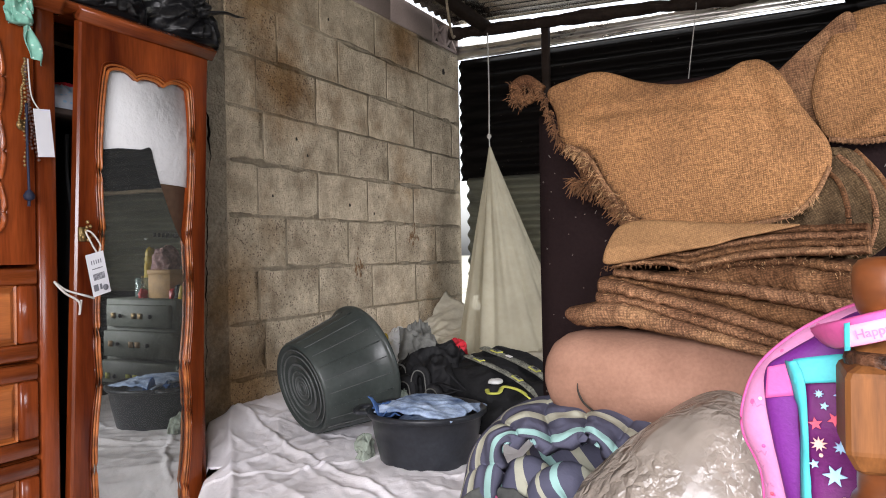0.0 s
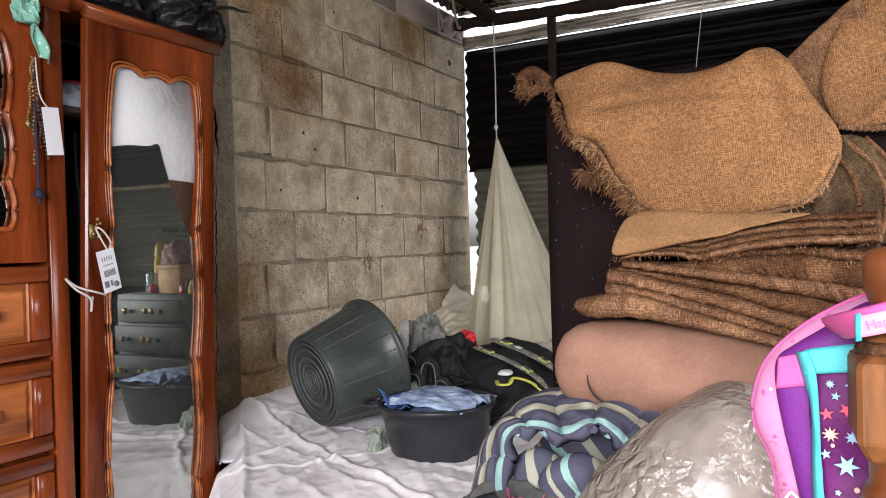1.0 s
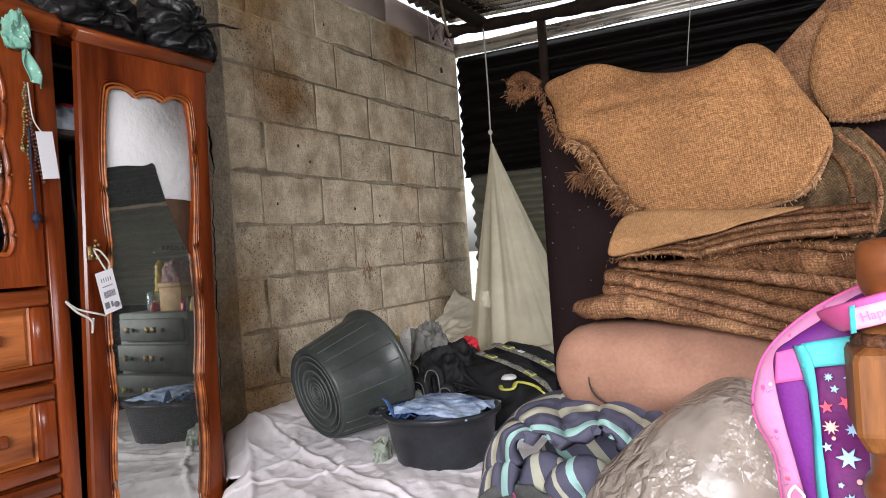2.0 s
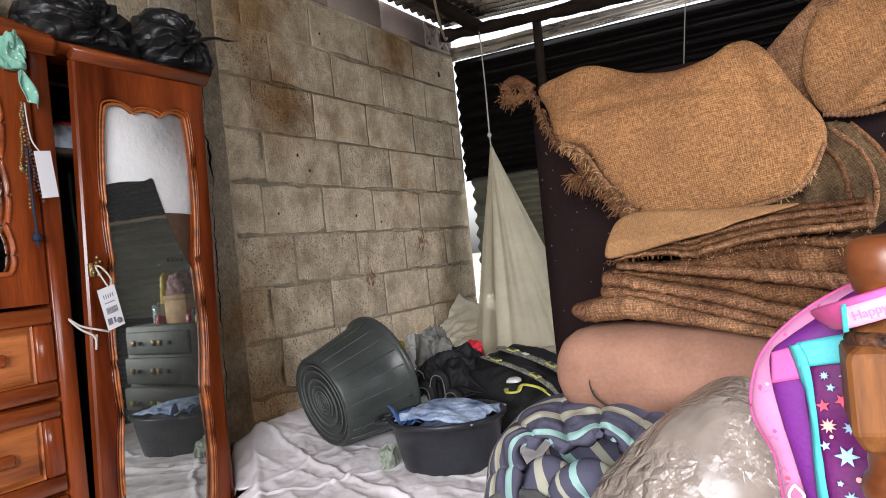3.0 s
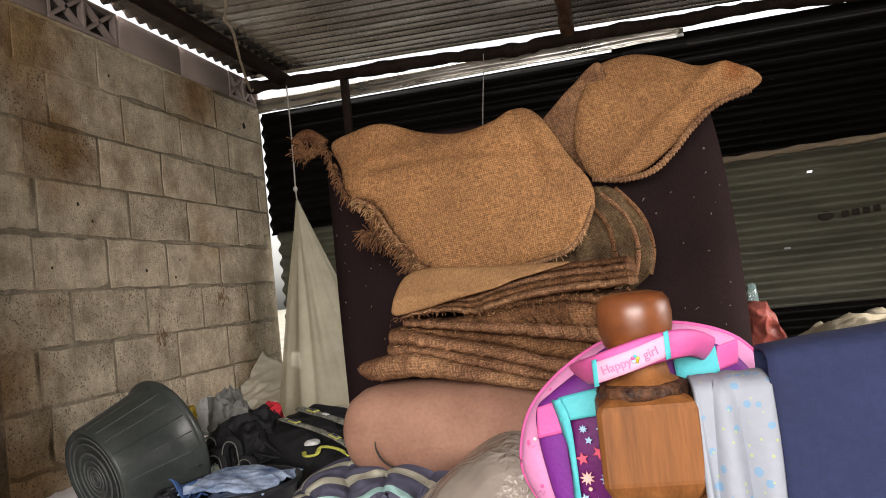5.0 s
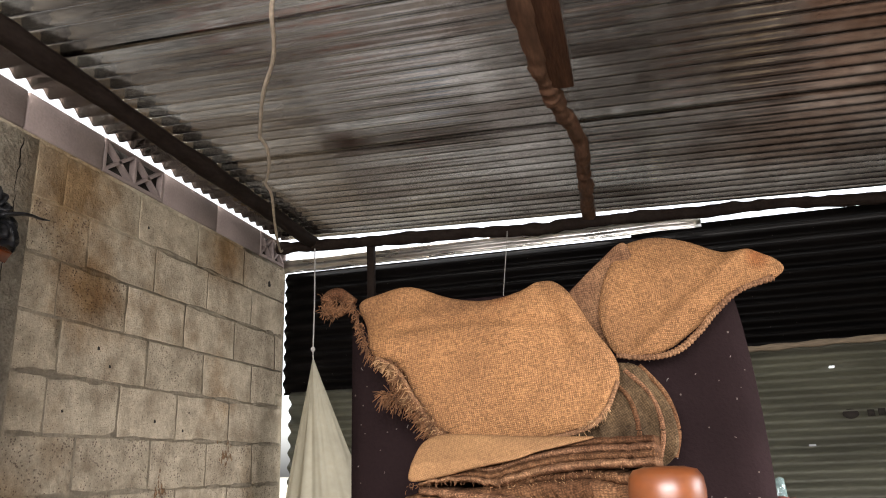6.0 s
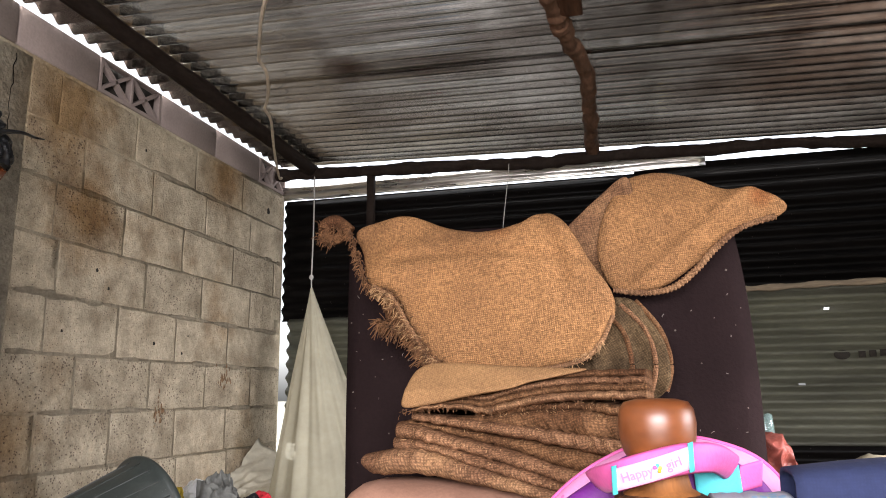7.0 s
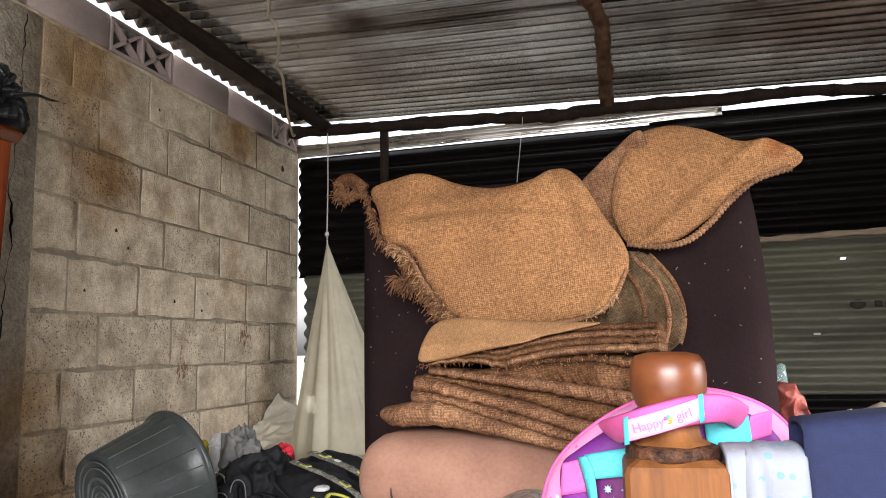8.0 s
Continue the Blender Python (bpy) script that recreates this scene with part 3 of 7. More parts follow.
def mound(cx, cy, z0, rx, ry, h, shape, nu=26, nv=64, square=2.6, bm=None):
    """A heap on a support: a dome over a rounded plan, with shape(a, r, p) added to its height and spread."""
    bm = bm or bmesh.new()
    rows = []
    for i in range(nu + 1):
        e = i / nu * math.pi / 2
        row = []
        for j in range(nv):
            a = math.tau * j / nv
            c, s = math.cos(a), math.sin(a)
            q = (abs(c) ** square + abs(s) ** square) ** (-1 / square)
            rad, up = math.cos(e) ** 0.7, math.sin(e) ** 0.8
            p = Vector((cx + rx * q * c * rad, cy + ry * q * s * rad, z0 + h * up))
            row.append(bm.verts.new(p + shape(p, e)))
        rows.append(row)
    for a, b in zip(rows, rows[1:]):
        for k in range(nv):
            bm.faces.new((a[k], a[(k + 1) % nv], b[(k + 1) % nv], b[k]))
    bm.faces.new(rows[0][::-1])
    bm.faces.new(rows[-1])
    bmesh.ops.remove_doubles(bm, verts=bm.verts, dist=0.0006)
    return bm


def nz(p, s, seed=0.0):
    return noise.noise(Vector(p) * s + Vector((seed, seed * 1.7, -seed)))


def ridged(p, s, seed=0.0):
    return 1 - 2 * abs(nz(p, s, seed))


PITCH = 0.076


def corrugated(name, u0, u1, v0, v1, place, material, parent=None, label="", amp=0.0145, steps=8, nu=8, holes=(), kind=""):
    """A corrugated sheet: ridges along u, waves along v; place(u, v, h) sets it in the room. holes: (u, v, half length) punched through."""
    bm = bmesh.new()
    us = sorted({u0 + (u1 - u0) * k / nu for k in range(nu + 1)} | {h[0] + s * h[2] for h in holes for s in (-1, 1)})
    nv = max(2, round((v1 - v0) / PITCH * steps))
    vs = [v0 + (v1 - v0) * k / nv for k in range(nv + 1)]
    grid = [[bm.verts.new(place(u, v, amp * math.cos(math.tau * v / PITCH))) for v in vs] for u in us]
    for i in range(len(us) - 1):
        for j in range(nv):
            um, vm = (us[i] + us[i + 1]) / 2, (vs[j] + vs[j + 1]) / 2
            if any(abs(um - h[0]) < h[2] and abs(vm - h[1]) < 0.0055 for h in holes):
                continue
            bm.faces.new((grid[i][j], grid[i + 1][j], grid[i + 1][j + 1], grid[i][j + 1]))
    r = bmesh.ops.solidify(bm, geom=bm.faces[:], thickness=0.0012)
    return part(name, bm, material, parent, label, kind=kind)


# ---- the setting ----
tagged(solo("floor", box(-0.15, 3.9, -3.75, 1.6, -0.1, 0.0, 0), FLOORM, (0, 0, -0.1), "beaten earth floor", "floor", kind="structure"))
solo("ground", box(-400, 400, -400, 400, -0.35, -0.15, 0), GROUND, (0, 0, -0.35), "pale dry ground outside the house", "ground", kind="structure")

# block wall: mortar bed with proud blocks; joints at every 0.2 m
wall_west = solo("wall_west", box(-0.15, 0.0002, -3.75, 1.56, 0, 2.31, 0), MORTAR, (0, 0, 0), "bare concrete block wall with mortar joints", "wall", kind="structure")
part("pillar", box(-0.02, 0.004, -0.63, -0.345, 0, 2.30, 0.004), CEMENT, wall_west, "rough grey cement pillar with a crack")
crack_at = lambda z: -0.438 + 0.030 * nz((0, 0, z), 3.1) + 0.016 * nz((0, 3, z), 11) + 0.008 * nz((0, 5, z), 37) + 0.03 * (z - 1.5)
crack_w = lambda z: 0.0009 + 0.0052 * max(0, nz((0, 7, z), 6) + 0.25) ** 1.2
bm = bmesh.new()
rows = []
for k in range(131):
    z = 0.72 + k * 0.012
    y, w = crack_at(z), crack_w(z)
    rows.append([bm.verts.new((0.0052, y - w, z)), bm.verts.new((0.0052, y + w, z))])
for a, b in zip(rows, rows[1:]):
    bm.faces.new((a[0], a[1], b[1], b[0]))
bmesh.ops.solidify(bm, geom=bm.faces[:], thickness=0.001)
part("crack", bm, DARKGAP, wall_west, "dark jagged crack")

# roof: one skin of overlapping corrugated sheets, ridges along x
roof_fall = lambda x: 2.468 - 0.028 * x
bm = bmesh.new()
for y0, y1, lift in ((-3.8, -2.35, 0.0), (-2.38, -1.45, 0.005), (-1.48, -0.55, 0.0), (-0.58, 0.40, 0.005), (0.37, 1.47, 0.0)):
    nv = round((y1 - y0) / PITCH * 8)
    xs = [0.015, 0.4, 0.9, 1.5, 2.1, 2.7, 3.3, 4.1]
    rows = [[bm.verts.new((x, y0 + (y1 - y0) * j / nv,
                           roof_fall(x) + lift + 0.0125 * math.cos(math.tau * (y0 + (y1 - y0) * j / nv) / PITCH)
                           + 0.004 * nz((x, y0 + (y1 - y0) * j / nv, 0), 1.3))) for j in range(nv + 1)] for x in xs]
    for a, b in zip(rows, rows[1:]):
        for j in range(nv):
            bm.faces.new((a[j], b[j], b[j + 1], a[j + 1]))
bmesh.ops.solidify(bm, geom=bm.faces[:], thickness=0.0012)
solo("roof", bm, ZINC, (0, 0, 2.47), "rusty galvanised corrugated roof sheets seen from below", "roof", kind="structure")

# north wall: black sheets above, weathered green sheets below, all with level ridges
wall_north = thing("wall_north", (1.8, 1.56, 0), "wall of corrugated metal sheets, black above and green-grey below", "wall", kind="structure")
back = lambda d: (lambda u, v, h: Vector((u, 1.56 + d + h, v)))
corrugated("lower_sheet", 0.050, 2.05, 0.90, 1.585, back(0.0), GREENZINC, wall_north, "weathered green-grey corrugated sheet", amp=0.019)
corrugated("lower_sheet", 2.0, 4.0, 0.90, 1.655, back(0.004), GREENZINC, wall_north, "weathered green-grey corrugated sheet with nail holes", amp=0.019,
           holes=((2.846, 1.533, 0.012), (2.70, 1.180, 0.015), (3.25, 1.30, 0.008)))
corrugated("upper_sheet", 0.003, 2.05, 1.57, 2.285, back(0.012), BLACKZINC, wall_north, "black corrugated sheet")
corrugated("upper_sheet", 2.0, 4.0, 1.60, 2.315, back(0.016), BLACKZINC, wall_north, "black corrugated sheet")
# the darkness low on this wall is put in as a black sheet
corrugated("bottom_sheet", 0.1, 4.0, 0.0, 0.93, back(0.03), BLACKZINC, wall_north, "black sheet standing in for the shade at the wall's foot")
bm = shell(lambda u, v: Vector((0.005 + 2.35 * u, 1.535 - 0.02 * v + 0.012 * abs(math.sin(v * 7)), 2.275 + 0.075 * v + 0.012 * u
                                + 0.006 * nz((u * 9, v, 0), 1.4))), 60, 8, 0.002)
part("ridge_strip", bm, BRIGHTZINC, wall_north, "shiny bent zinc strip along the top")
part("batten", tube([(2.45, 1.535, 1.640), (3.0, 1.53, 1.652), (3.9, 1.535, 1.66)], lambda s: 0.016 + 0.003 * math.sin(s * 40), 7, 40, rough=0.3), BATTEN, wall_north, "tan wooden batten")
bm = lathe([(0.0, 0), (0.032, 0.0), (0.032, 0.002), (0.0, 0.002)], Matrix.Translation((2.885, 1.549, 1.315)) @ pose(0, 0, 0, 90, 0, 0) @ Matrix.Diagonal((1.1, 0.7, 1, 1)), 20)
mark = part("printed_mark", bm, DARKGAP, wall_north, "faded dark printed emblem and bars")
for k in range(4):
    part("printed_bar", box(2.955 + 0.045 * k, 2.985 + 0.045 * k, 1.545, 1.548, 1.30 + 0.003 * k, 1.330 + 0.003 * k, 0), DARKGAP, mark)

# unseen east and south walls close the room; each has an assumed doorway
wall_east = thing("wall_east", (3.9, -1.1, 0), "corrugated metal side wall", "wall", kind="structure")
corrugated("side_sheet", -3.75, -1.70, 0.0, 2.36, lambda u, v, h: Vector((3.9 + h, u, v)), GREENZINC, wall_east, "weathered corrugated sheet", steps=6)
corrugated("side_sheet", 0.0, 1.6, 0.0, 2.36, lambda u, v, h: Vector((3.9 + h, u, v)), GREENZINC, wall_east, "weathered corrugated sheet", steps=6)
# added out of view to keep light from the opening off the roof
corrugated("door_head", -1.72, 0.02, 1.70, 2.36, lambda u, v, h: Vector((3.925 + h, u, v)), GREENZINC, wall_east, "unseen sheet added over the doorway to block light", steps=6)
wall_south = thing("wall_south", (1.8, -3.75, 0), "block wall with an open doorway", "wall", kind="structure")
part("wall_piece", box(-0.15, 1.2, -3.85, -3.72, 0, 2.32, 0), MORTAR, wall_south)
part("wall_piece", box(3.2, 3.95, -3.85, -3.72, 0, 2.32, 0), MORTAR, wall_south)
# carried up to the roof to shut out light above the doorway
part("lintel", box(1.2, 3.2, -3.85, -3.72, 1.95, 2.40, 0), MORTAR, wall_south)

# ---- roof timbers, ropes ----
knots = lambda base, amount, f: (lambda s: base * (1 + amount * max(0, nz((s * f, 0.3, 0), 1.0)) + 0.06 * math.sin(s * 23)))
solo("back_pole", tube([(0.03, 1.40, 2.392), (0.55, 1.40, 2.370), (1.1, 1.41, 2.357), (1.5, 1.40, 2.331), (1.8, 1.40, 2.338), (2.35, 1.40, 2.325), (2.7, 1.40, 2.322), (3.0, 1.40, 2.298), (3.8, 1.40, 2.27)],
     knots(0.029, 0.5, 30), 12, 150, rough=0.3), POLE, (1.8, 1.4, 2.3), "dark knotty branch used as a roof pole", "pole", "roof poles")
solo("side_pole", tube([(0.280, -3.7, 2.400), (0.277, -0.9, 2.402), (0.268, 0.4, 2.402), (0.25, 1.44, 2.400)], knots(0.036, 0.2, 18), 10, 60, rough=0.2),
     POLE, (0.27, -1, 2.37), "dark straight pole under the roof edge", "pole", "roof poles")
solo("middle_pole", tube([(1.735, -3.7, 2.366), (1.742, -0.6, 2.368), (1.752, -0.1, 2.366), (1.778, 0.12, 2.364), (1.826, 0.44, 2.366), (1.812, 0.95, 2.368), (1.796, 1.45, 2.368)],
     lambda s: 0.027 * (1 + 0.45 * max(0, nz((s * 30, 0.3, 0), 1.0)) + 0.35 * max(0, nz((s * 90, 2.3, 0), 1.0)) + 0.05 * math.sin(s * 47)) + 0.006 * max(0, min(1, s * 6 - 4.6)), 14, 190, rough=0.45),
     BROWNPOLE, (1.78, -1, 2.33), "peeling brown pole under the roof", "pole", "roof poles")
solo("roof_plank", box(1.770, 1.846, -2.6, -0.03, 2.350, 2.384, 0.005, segs=2), PLANK, (1.81, -1.2, 2.35), "rough brown plank lashed beside the pole", "plank")
solo("short_post", box(0.572, 0.612, 1.40, 1.44, 1.95, 2.375, 0.004), POLE, (0.59, 1.42, 1.95), "short dark post under the back pole", "post")
solo("ceiling_rope", tube([(1.13, -0.78, 2.39), (1.09, -0.72, 2.345), (1.007, -0.547, 2.33), (0.864, -0.342, 2.33), (0.715, -0.085, 2.33), (0.697, -0.045, 2.332), (0.680, 0.035, 2.33), (0.598, 0.208, 2.33),
                           (0.512, 0.345, 2.33), (0.495, 0.385, 2.333), (0.461, 0.498, 2.33), (0.293, 0.855, 2.33), (0.095, 1.30, 2.345), (0.07, 1.385, 2.375)], 0.0062, 8, 110, rough=0.35),
     ROPE, (0.5, 0.2, 2.33), "kinked cream rope hung under the roof", "rope")
solo("hanging_string", tube([(1.37, 1.375, 2.33), (1.365, 1.36, 2.25), (1.325, 1.35, 1.9), (1.30, 1.36, 1.5)], 0.0022, 5, 14), STRING, (1.3, 1.36, 1.5), "thin string tied to the back pole", "string")
for y, x in ((-0.72, 0.02),):
    solo("roof_wire", tube([(x, y, 2.45), (x + 0.005, y + 0.01, 2.39), (x - 0.008, y + 0.005, 2.33)], 0.0018, 5, 8), STRING, (x, y, 2.33), "thin bent tie wire at the wall top", "wire")

# ---- mosquito net ----
net = thing("mosquito_net", (0.45, 1.15, 0.6), "cream mosquito net hung by a string in the corner", "net")
part("net_string", tube([(0.268, 1.385, 2.37), (0.318, 1.28, 2.05), (0.35, 1.2, 1.765), (0.352, 1.2, 1.69)], 0.0035, 6, 24), STRING, net)
part("knot", lathe([(0.002, -0.016), (0.010, -0.008), (0.013, 0.0), (0.010, 0.009), (0.002, 0.016)], Matrix.Translation((0.35, 1.2, 1.755)), 10, wobble=0.3), STRING, net)


def net_side(u, v):
    """u runs round the open half of the cone, v from its tip to its hem."""
    a = radians(170 + 205 * u)
    s = v ** 1.05
    fold = 0.007 * s * math.sin(u * 52 + 5 * nz((u * 4, v * 0.6, 0), 2)) + 0.030 * s * nz((u * 9, v * 1.2, 2), 1.2) + 0.012 * s * nz((u * 27, v * 1.5, 6), 1)
    cx, cy = 0.352 + 0.19 * s, 1.2 - 0.12 * s
    rx, ry = 0.004 + 0.30 * s + fold, 0.004 + 0.24 * s + fold
    return Vector((cx + rx * math.cos(a), cy + ry * math.sin(a), 1.70 - 1.06 * v - 0.02 * v * math.sin(u * 9)))


part("canopy", shell(net_side, 110, 40, 0.0015), NET, net, "sheer cream netting in long folds")


def net_bunch(u, v):
    """Slack netting that falls from the corner to the bed, in loose diagonal folds."""
    x = 0.012 + 0.62 * u
    top, slack = 0.93 - 0.24 * u ** 0.7 + 0.03 * nz((u * 6, 0, 1), 1), v ** 0.8
    q = Vector((u * 2.2 + v * 0.9, v * 0.7, 0))
    fold = 0.035 * ridged(q, 2.6, 2) + 0.016 * ridged(q, 6.5, 4) + 0.006 * ridged(q, 15, 6)
    return Vector((x + 0.03 * nz((u * 3, v * 3, 9), 1) * v, 1.34 - 0.10 * u - 0.50 * slack - fold * (0.3 + v), 0.575 + (top - 0.575) * (1 - slack) + fold * (0.35 + 0.6 * v)))


part("gathered_net", shell(net_bunch, 90, 70, 0.002), NETTHICK, net, "netting bunched up on the bed")
part("hem", mound(0.72, 0.86, 0.55, 0.36, 0.22, 0.11, lambda p, e: Vector((0, 0, 0.04 * ridged(p + Vector((0, p.x * 0.4, 0)), 8, 4) * math.sin(e))), 26, 90), NETTHICK, net, "net hem lying on the bed")

# ---- the bed ----
bed = thing("bed", (0.9, 0.1, 0), "bed covered with a creased white sheet", "bed")
def slab_of(outline, z0, z1):
    bm = bmesh.new()
    bm.faces.new([bm.verts.new((x, y, z0)) for x, y in outline])
    r = bmesh.ops.extrude_face_region(bm, geom=bm.faces[:])
    bmesh.ops.translate(bm, verts=[v for v in r["geom"] if isinstance(v, bmesh.types.BMVert)], vec=(0, 0, z1 - z0))
    bmesh.ops.bevel(bm, geom=bm.edges[:], offset=0.03, segments=2, affect="EDGES", profile=0.5)
    return bm


part("mattress", slab_of([(0.02, 1.45), (1.60, 1.45), (1.60, -1.16), (0.76, -1.16), (0.02, -0.38)], 0.28, 0.475), CREAMCLOTH, bed)
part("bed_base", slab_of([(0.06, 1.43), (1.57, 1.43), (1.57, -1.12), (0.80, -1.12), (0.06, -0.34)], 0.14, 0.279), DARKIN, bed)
for x, y in ((0.86, -1.08), (1.53, -1.08), (0.12, 1.38), (1.53, 1.38), (0.14, -0.30)):
    part("leg", box(x - 0.03, x + 0.03, y - 0.03, y + 0.03, 0, 0.14, 0.004), DARKIN, bed)


rnd = random.Random(8)
CREASES = [(rnd.uniform(0.2, 1.2), rnd.uniform(-1.1, 0.1), rnd.gauss(-0.45, 0.5), rnd.uniform(0.12, 0.4), rnd.uniform(0.007, 0.013), rnd.uniform(0.0025, 0.0065)) for _ in range(24)]


def past_edge(x, y):
    """How far a point lies past the slanting end of the bed, by the wardrobe."""
    return -0.72 * x - 0.69 * (y + 0.44)


def bed_height(x, y):
    p = Vector((x, y, 0))
    z = 0.535 + 0.07 * math.exp(-((x - 0.02) / 0.22) ** 2)
    q = Vector((x * 0.85 + y * 0.5, (y - 0.6 * x) * 0.28, 0))
    z += 0.009 * ridged(q, 6, 2) + 0.0075 * ridged(q, 13, 5) + 0.0030 * ridged(q, 30, 7) + 0.012 * nz(p, 3.1)
    seam = y + 0.47 * x + 0.31 + 0.02 * nz(p, 5)
    along = x - 0.47 * y + 0.02 * nz(p, 9)
    z += 0.010 * math.exp(-(seam / 0.012) ** 2) + 0.0022 * nz((along * 14, seam * 3, 0), 4) * math.exp(-((seam - 0.035) / 0.04) ** 2) - 0.02 / (1 + math.exp(min(50, seam / 0.05)))
    for cx, cy, turn, half, w, a in CREASES:
        u, v = (x - cx) * math.cos(turn) + (y - cy) * math.sin(turn), (y - cy) * math.cos(turn) - (x - cx) * math.sin(turn)
        if abs(u) < half * 1.5 and abs(v) < 0.08:
            v += 0.025 * math.sin(u * 7 + cx * 30) + 0.006 * math.sin(u * 31 + cy * 9)
            z += a * math.exp(-(v / w) ** 2) * math.exp(-(u / half) ** 4)
    return z


def bed_sheet(u, v):
    x, y = 0.006 + 1.63 * u, -1.21 + 2.65 * v
    z = bed_height(x, y)
    drop = max(0, -1.12 - y, x - 1.56)
    d = past_edge(x, y) + 0.012 * nz((x, y, 3), 5)
    z += 0.010 * math.exp(-((d + 0.07) / 0.010) ** 2) - 0.30 * max(0, d + 0.07) - 2.6 * max(0, d)
    return Vector((x, y, z - drop * 3.2))


part("sheet", shell(bed_sheet, 230, 360, 0.006, keep=lambda u, v: past_edge(0.006 + 1.63 * u, -1.21 + 2.65 * v) < 0.07 and not (0.006 + 1.63 * u < 0.312 and -1.21 + 2.65 * v < -0.70)), SHEETM, bed, "white cotton bed sheet, creased and grubby")

# ---- second bed, with the turned post ----
POST = Vector((1.955, -1.46, 0))
bed2 = thing("wooden_bed", (2.4, -0.6, 0), "wooden bed with turned posts, heaped with bedding", "bed")
part("base", box(1.66, 2.95, -1.40, 0.15, 0.2, 0.40, 0.01), DARKIN, bed2)
part("mattress", box(1.66, 2.95, -1.38, 0.14, 0.40, 0.545, 0.03, segs=2), WASHED, bed2)
post = part("bedpost", lathe([(0.030, 0.0), (0.034, 0.1), (0.040, 0.5), (0.036, 0.72), (0.030, 0.82), (0.036, 0.860), (0.042, 0.868), (0.046, 0.881), (0.042, 0.894), (0.037, 0.900),
                             (0.037, 0.922), (0.041, 0.929)], Matrix.Translation(POST), 40), KNOBWOOD, bed2, "turned dark-varnished post")


def post_block():
    """Square block with narrow chamfers and tapered shoulders."""
    bm = bmesh.new()
    rings = []
    turn = Matrix.Rotation(radians(4), 3, "Z")
    for z, r in ((0.926, 0.037), (0.930, 0.042), (0.946, 0.0500), (0.950, 0.0505), (1.018, 0.0500), (1.024, 0.0475), (1.030, 0.038)):
        c = r - 0.0045
        rings.append([bm.verts.new(POST + turn @ Vector((x, y, z))) for x, y in ((c, -r), (r, -c), (r, c), (c, r), (-c, r), (-r, c), (-r, -c), (-c, -r))])
    for a, b in zip(rings, rings[1:]):
        for j in range(8):
            bm.faces.new((a[j], a[(j + 1) % 8], b[(j + 1) % 8], b[j]))
    bm.faces.new(rings[0][::-1])
    bm.faces.new(rings[-1])
    return bm


part("post_block", post_block(), POSTWOOD, bed2, "square orange-varnished block", smooth=False)
part("carved_ring", lathe([(0.040, 1.024), (0.0455, 1.027), (0.0465, 1.033), (0.0445, 1.039), (0.038, 1.042)], Matrix.Translation(POST), 48, wobble=0.10), CARVED, bed2, "worn dark carved ring")
part("collar", lathe([(0.036, 1.026), (0.0405, 1.030), (0.0415, 1.036), (0.037, 1.043), (0.030, 1.047), (0.027, 1.06), (0.026, 1.085)], Matrix.Translation(POST), 40), POSTWOOD, bed2, "plain turned neck")
part("knob", lathe([(0.018, 1.066), (0.028, 1.071), (0.0345, 1.082), (0.0378, 1.096), (0.0388, 1.111), (0.0372, 1.124), (0.032, 1.1315), (0.02, 1.1345), (0.004, 1.135)],
     Matrix.Translation(POST), 48), KNOBWOOD, bed2, "glossy round knob")
part("footrail", box(1.99, 2.95, -1.485, -1.445, 0.975, 1.018, 0.008, segs=2), KNOBWOOD, bed2, "dark footboard rail")
part("footboard", box(1.99, 2.95, -1.475, -1.455, 0.45, 0.975, 0.004), POSTWOOD, bed2)
part("far_bedpost", lathe([(0.035, 0), (0.045, 0.5), (0.045, 1.0), (0.03, 1.05), (0.04, 1.1), (0.01, 1.13)], Matrix.Translation((2.98, -1.46, 0)), 24), KNOBWOOD, bed2)

# ---- foam slab on edge ----
slab = [(-0.447, -0.46), (-0.447, 0.0), (-0.445, 0.40), (-0.43, 0.485), (-0.36, 0.50), (0.0, 0.505), (0.33, 0.50), (0.40, 0.475), (0.425, 0.40), (0.44, 0.0), (0.452, -0.46), (0.0, -0.465)]


def slab_shape():
    bm = bmesh.new()
    nx, nzv = 24, 28
    def side(y, s):
        g = []
        for i in range(nx + 1):
            row = []
            for j in range(nzv + 1):
                u, v = i / nx * 2 - 1, j / nzv
                w = 0.447 - (0.028 * max(0, (v - 0.55) / 0.45) ** 2 if u > 0 else 0.004 * v)
                edge = max(abs(u) ** 14, v ** 22)
                z = 0.548 + v * 0.975 - 0.05 * (abs(u) ** 8) * (v ** 6)
                row.append(bm.verts.new((1.733 + u * w + 0.008 * v * u, y + s * 0.02 * edge + 0.02 * v + 0.010 * nz((u * 2, v * 2, s), 1.2), z)))
            g.append(row)
        return g
    a, b = side(-0.66, 1), side(-0.53, -1)
    for i in range(nx):
        for j in range(nzv):
            bm.faces.new((a[i][j], a[i + 1][j], a[i + 1][j + 1], a[i][j + 1]))
            bm.faces.new((b[i][j], b[i][j + 1], b[i + 1][j + 1], b[i + 1][j]))
    for j in range(nzv):
        for i in (0, nx):
            bm.faces.new((a[i][j], a[i][j + 1], b[i][j + 1], b[i][j]))
    for i in range(nx):
        for j in (0, nzv):
            bm.faces.new((a[i][j], a[i + 1][j], b[i + 1][j], b[i][j]))
    return bm


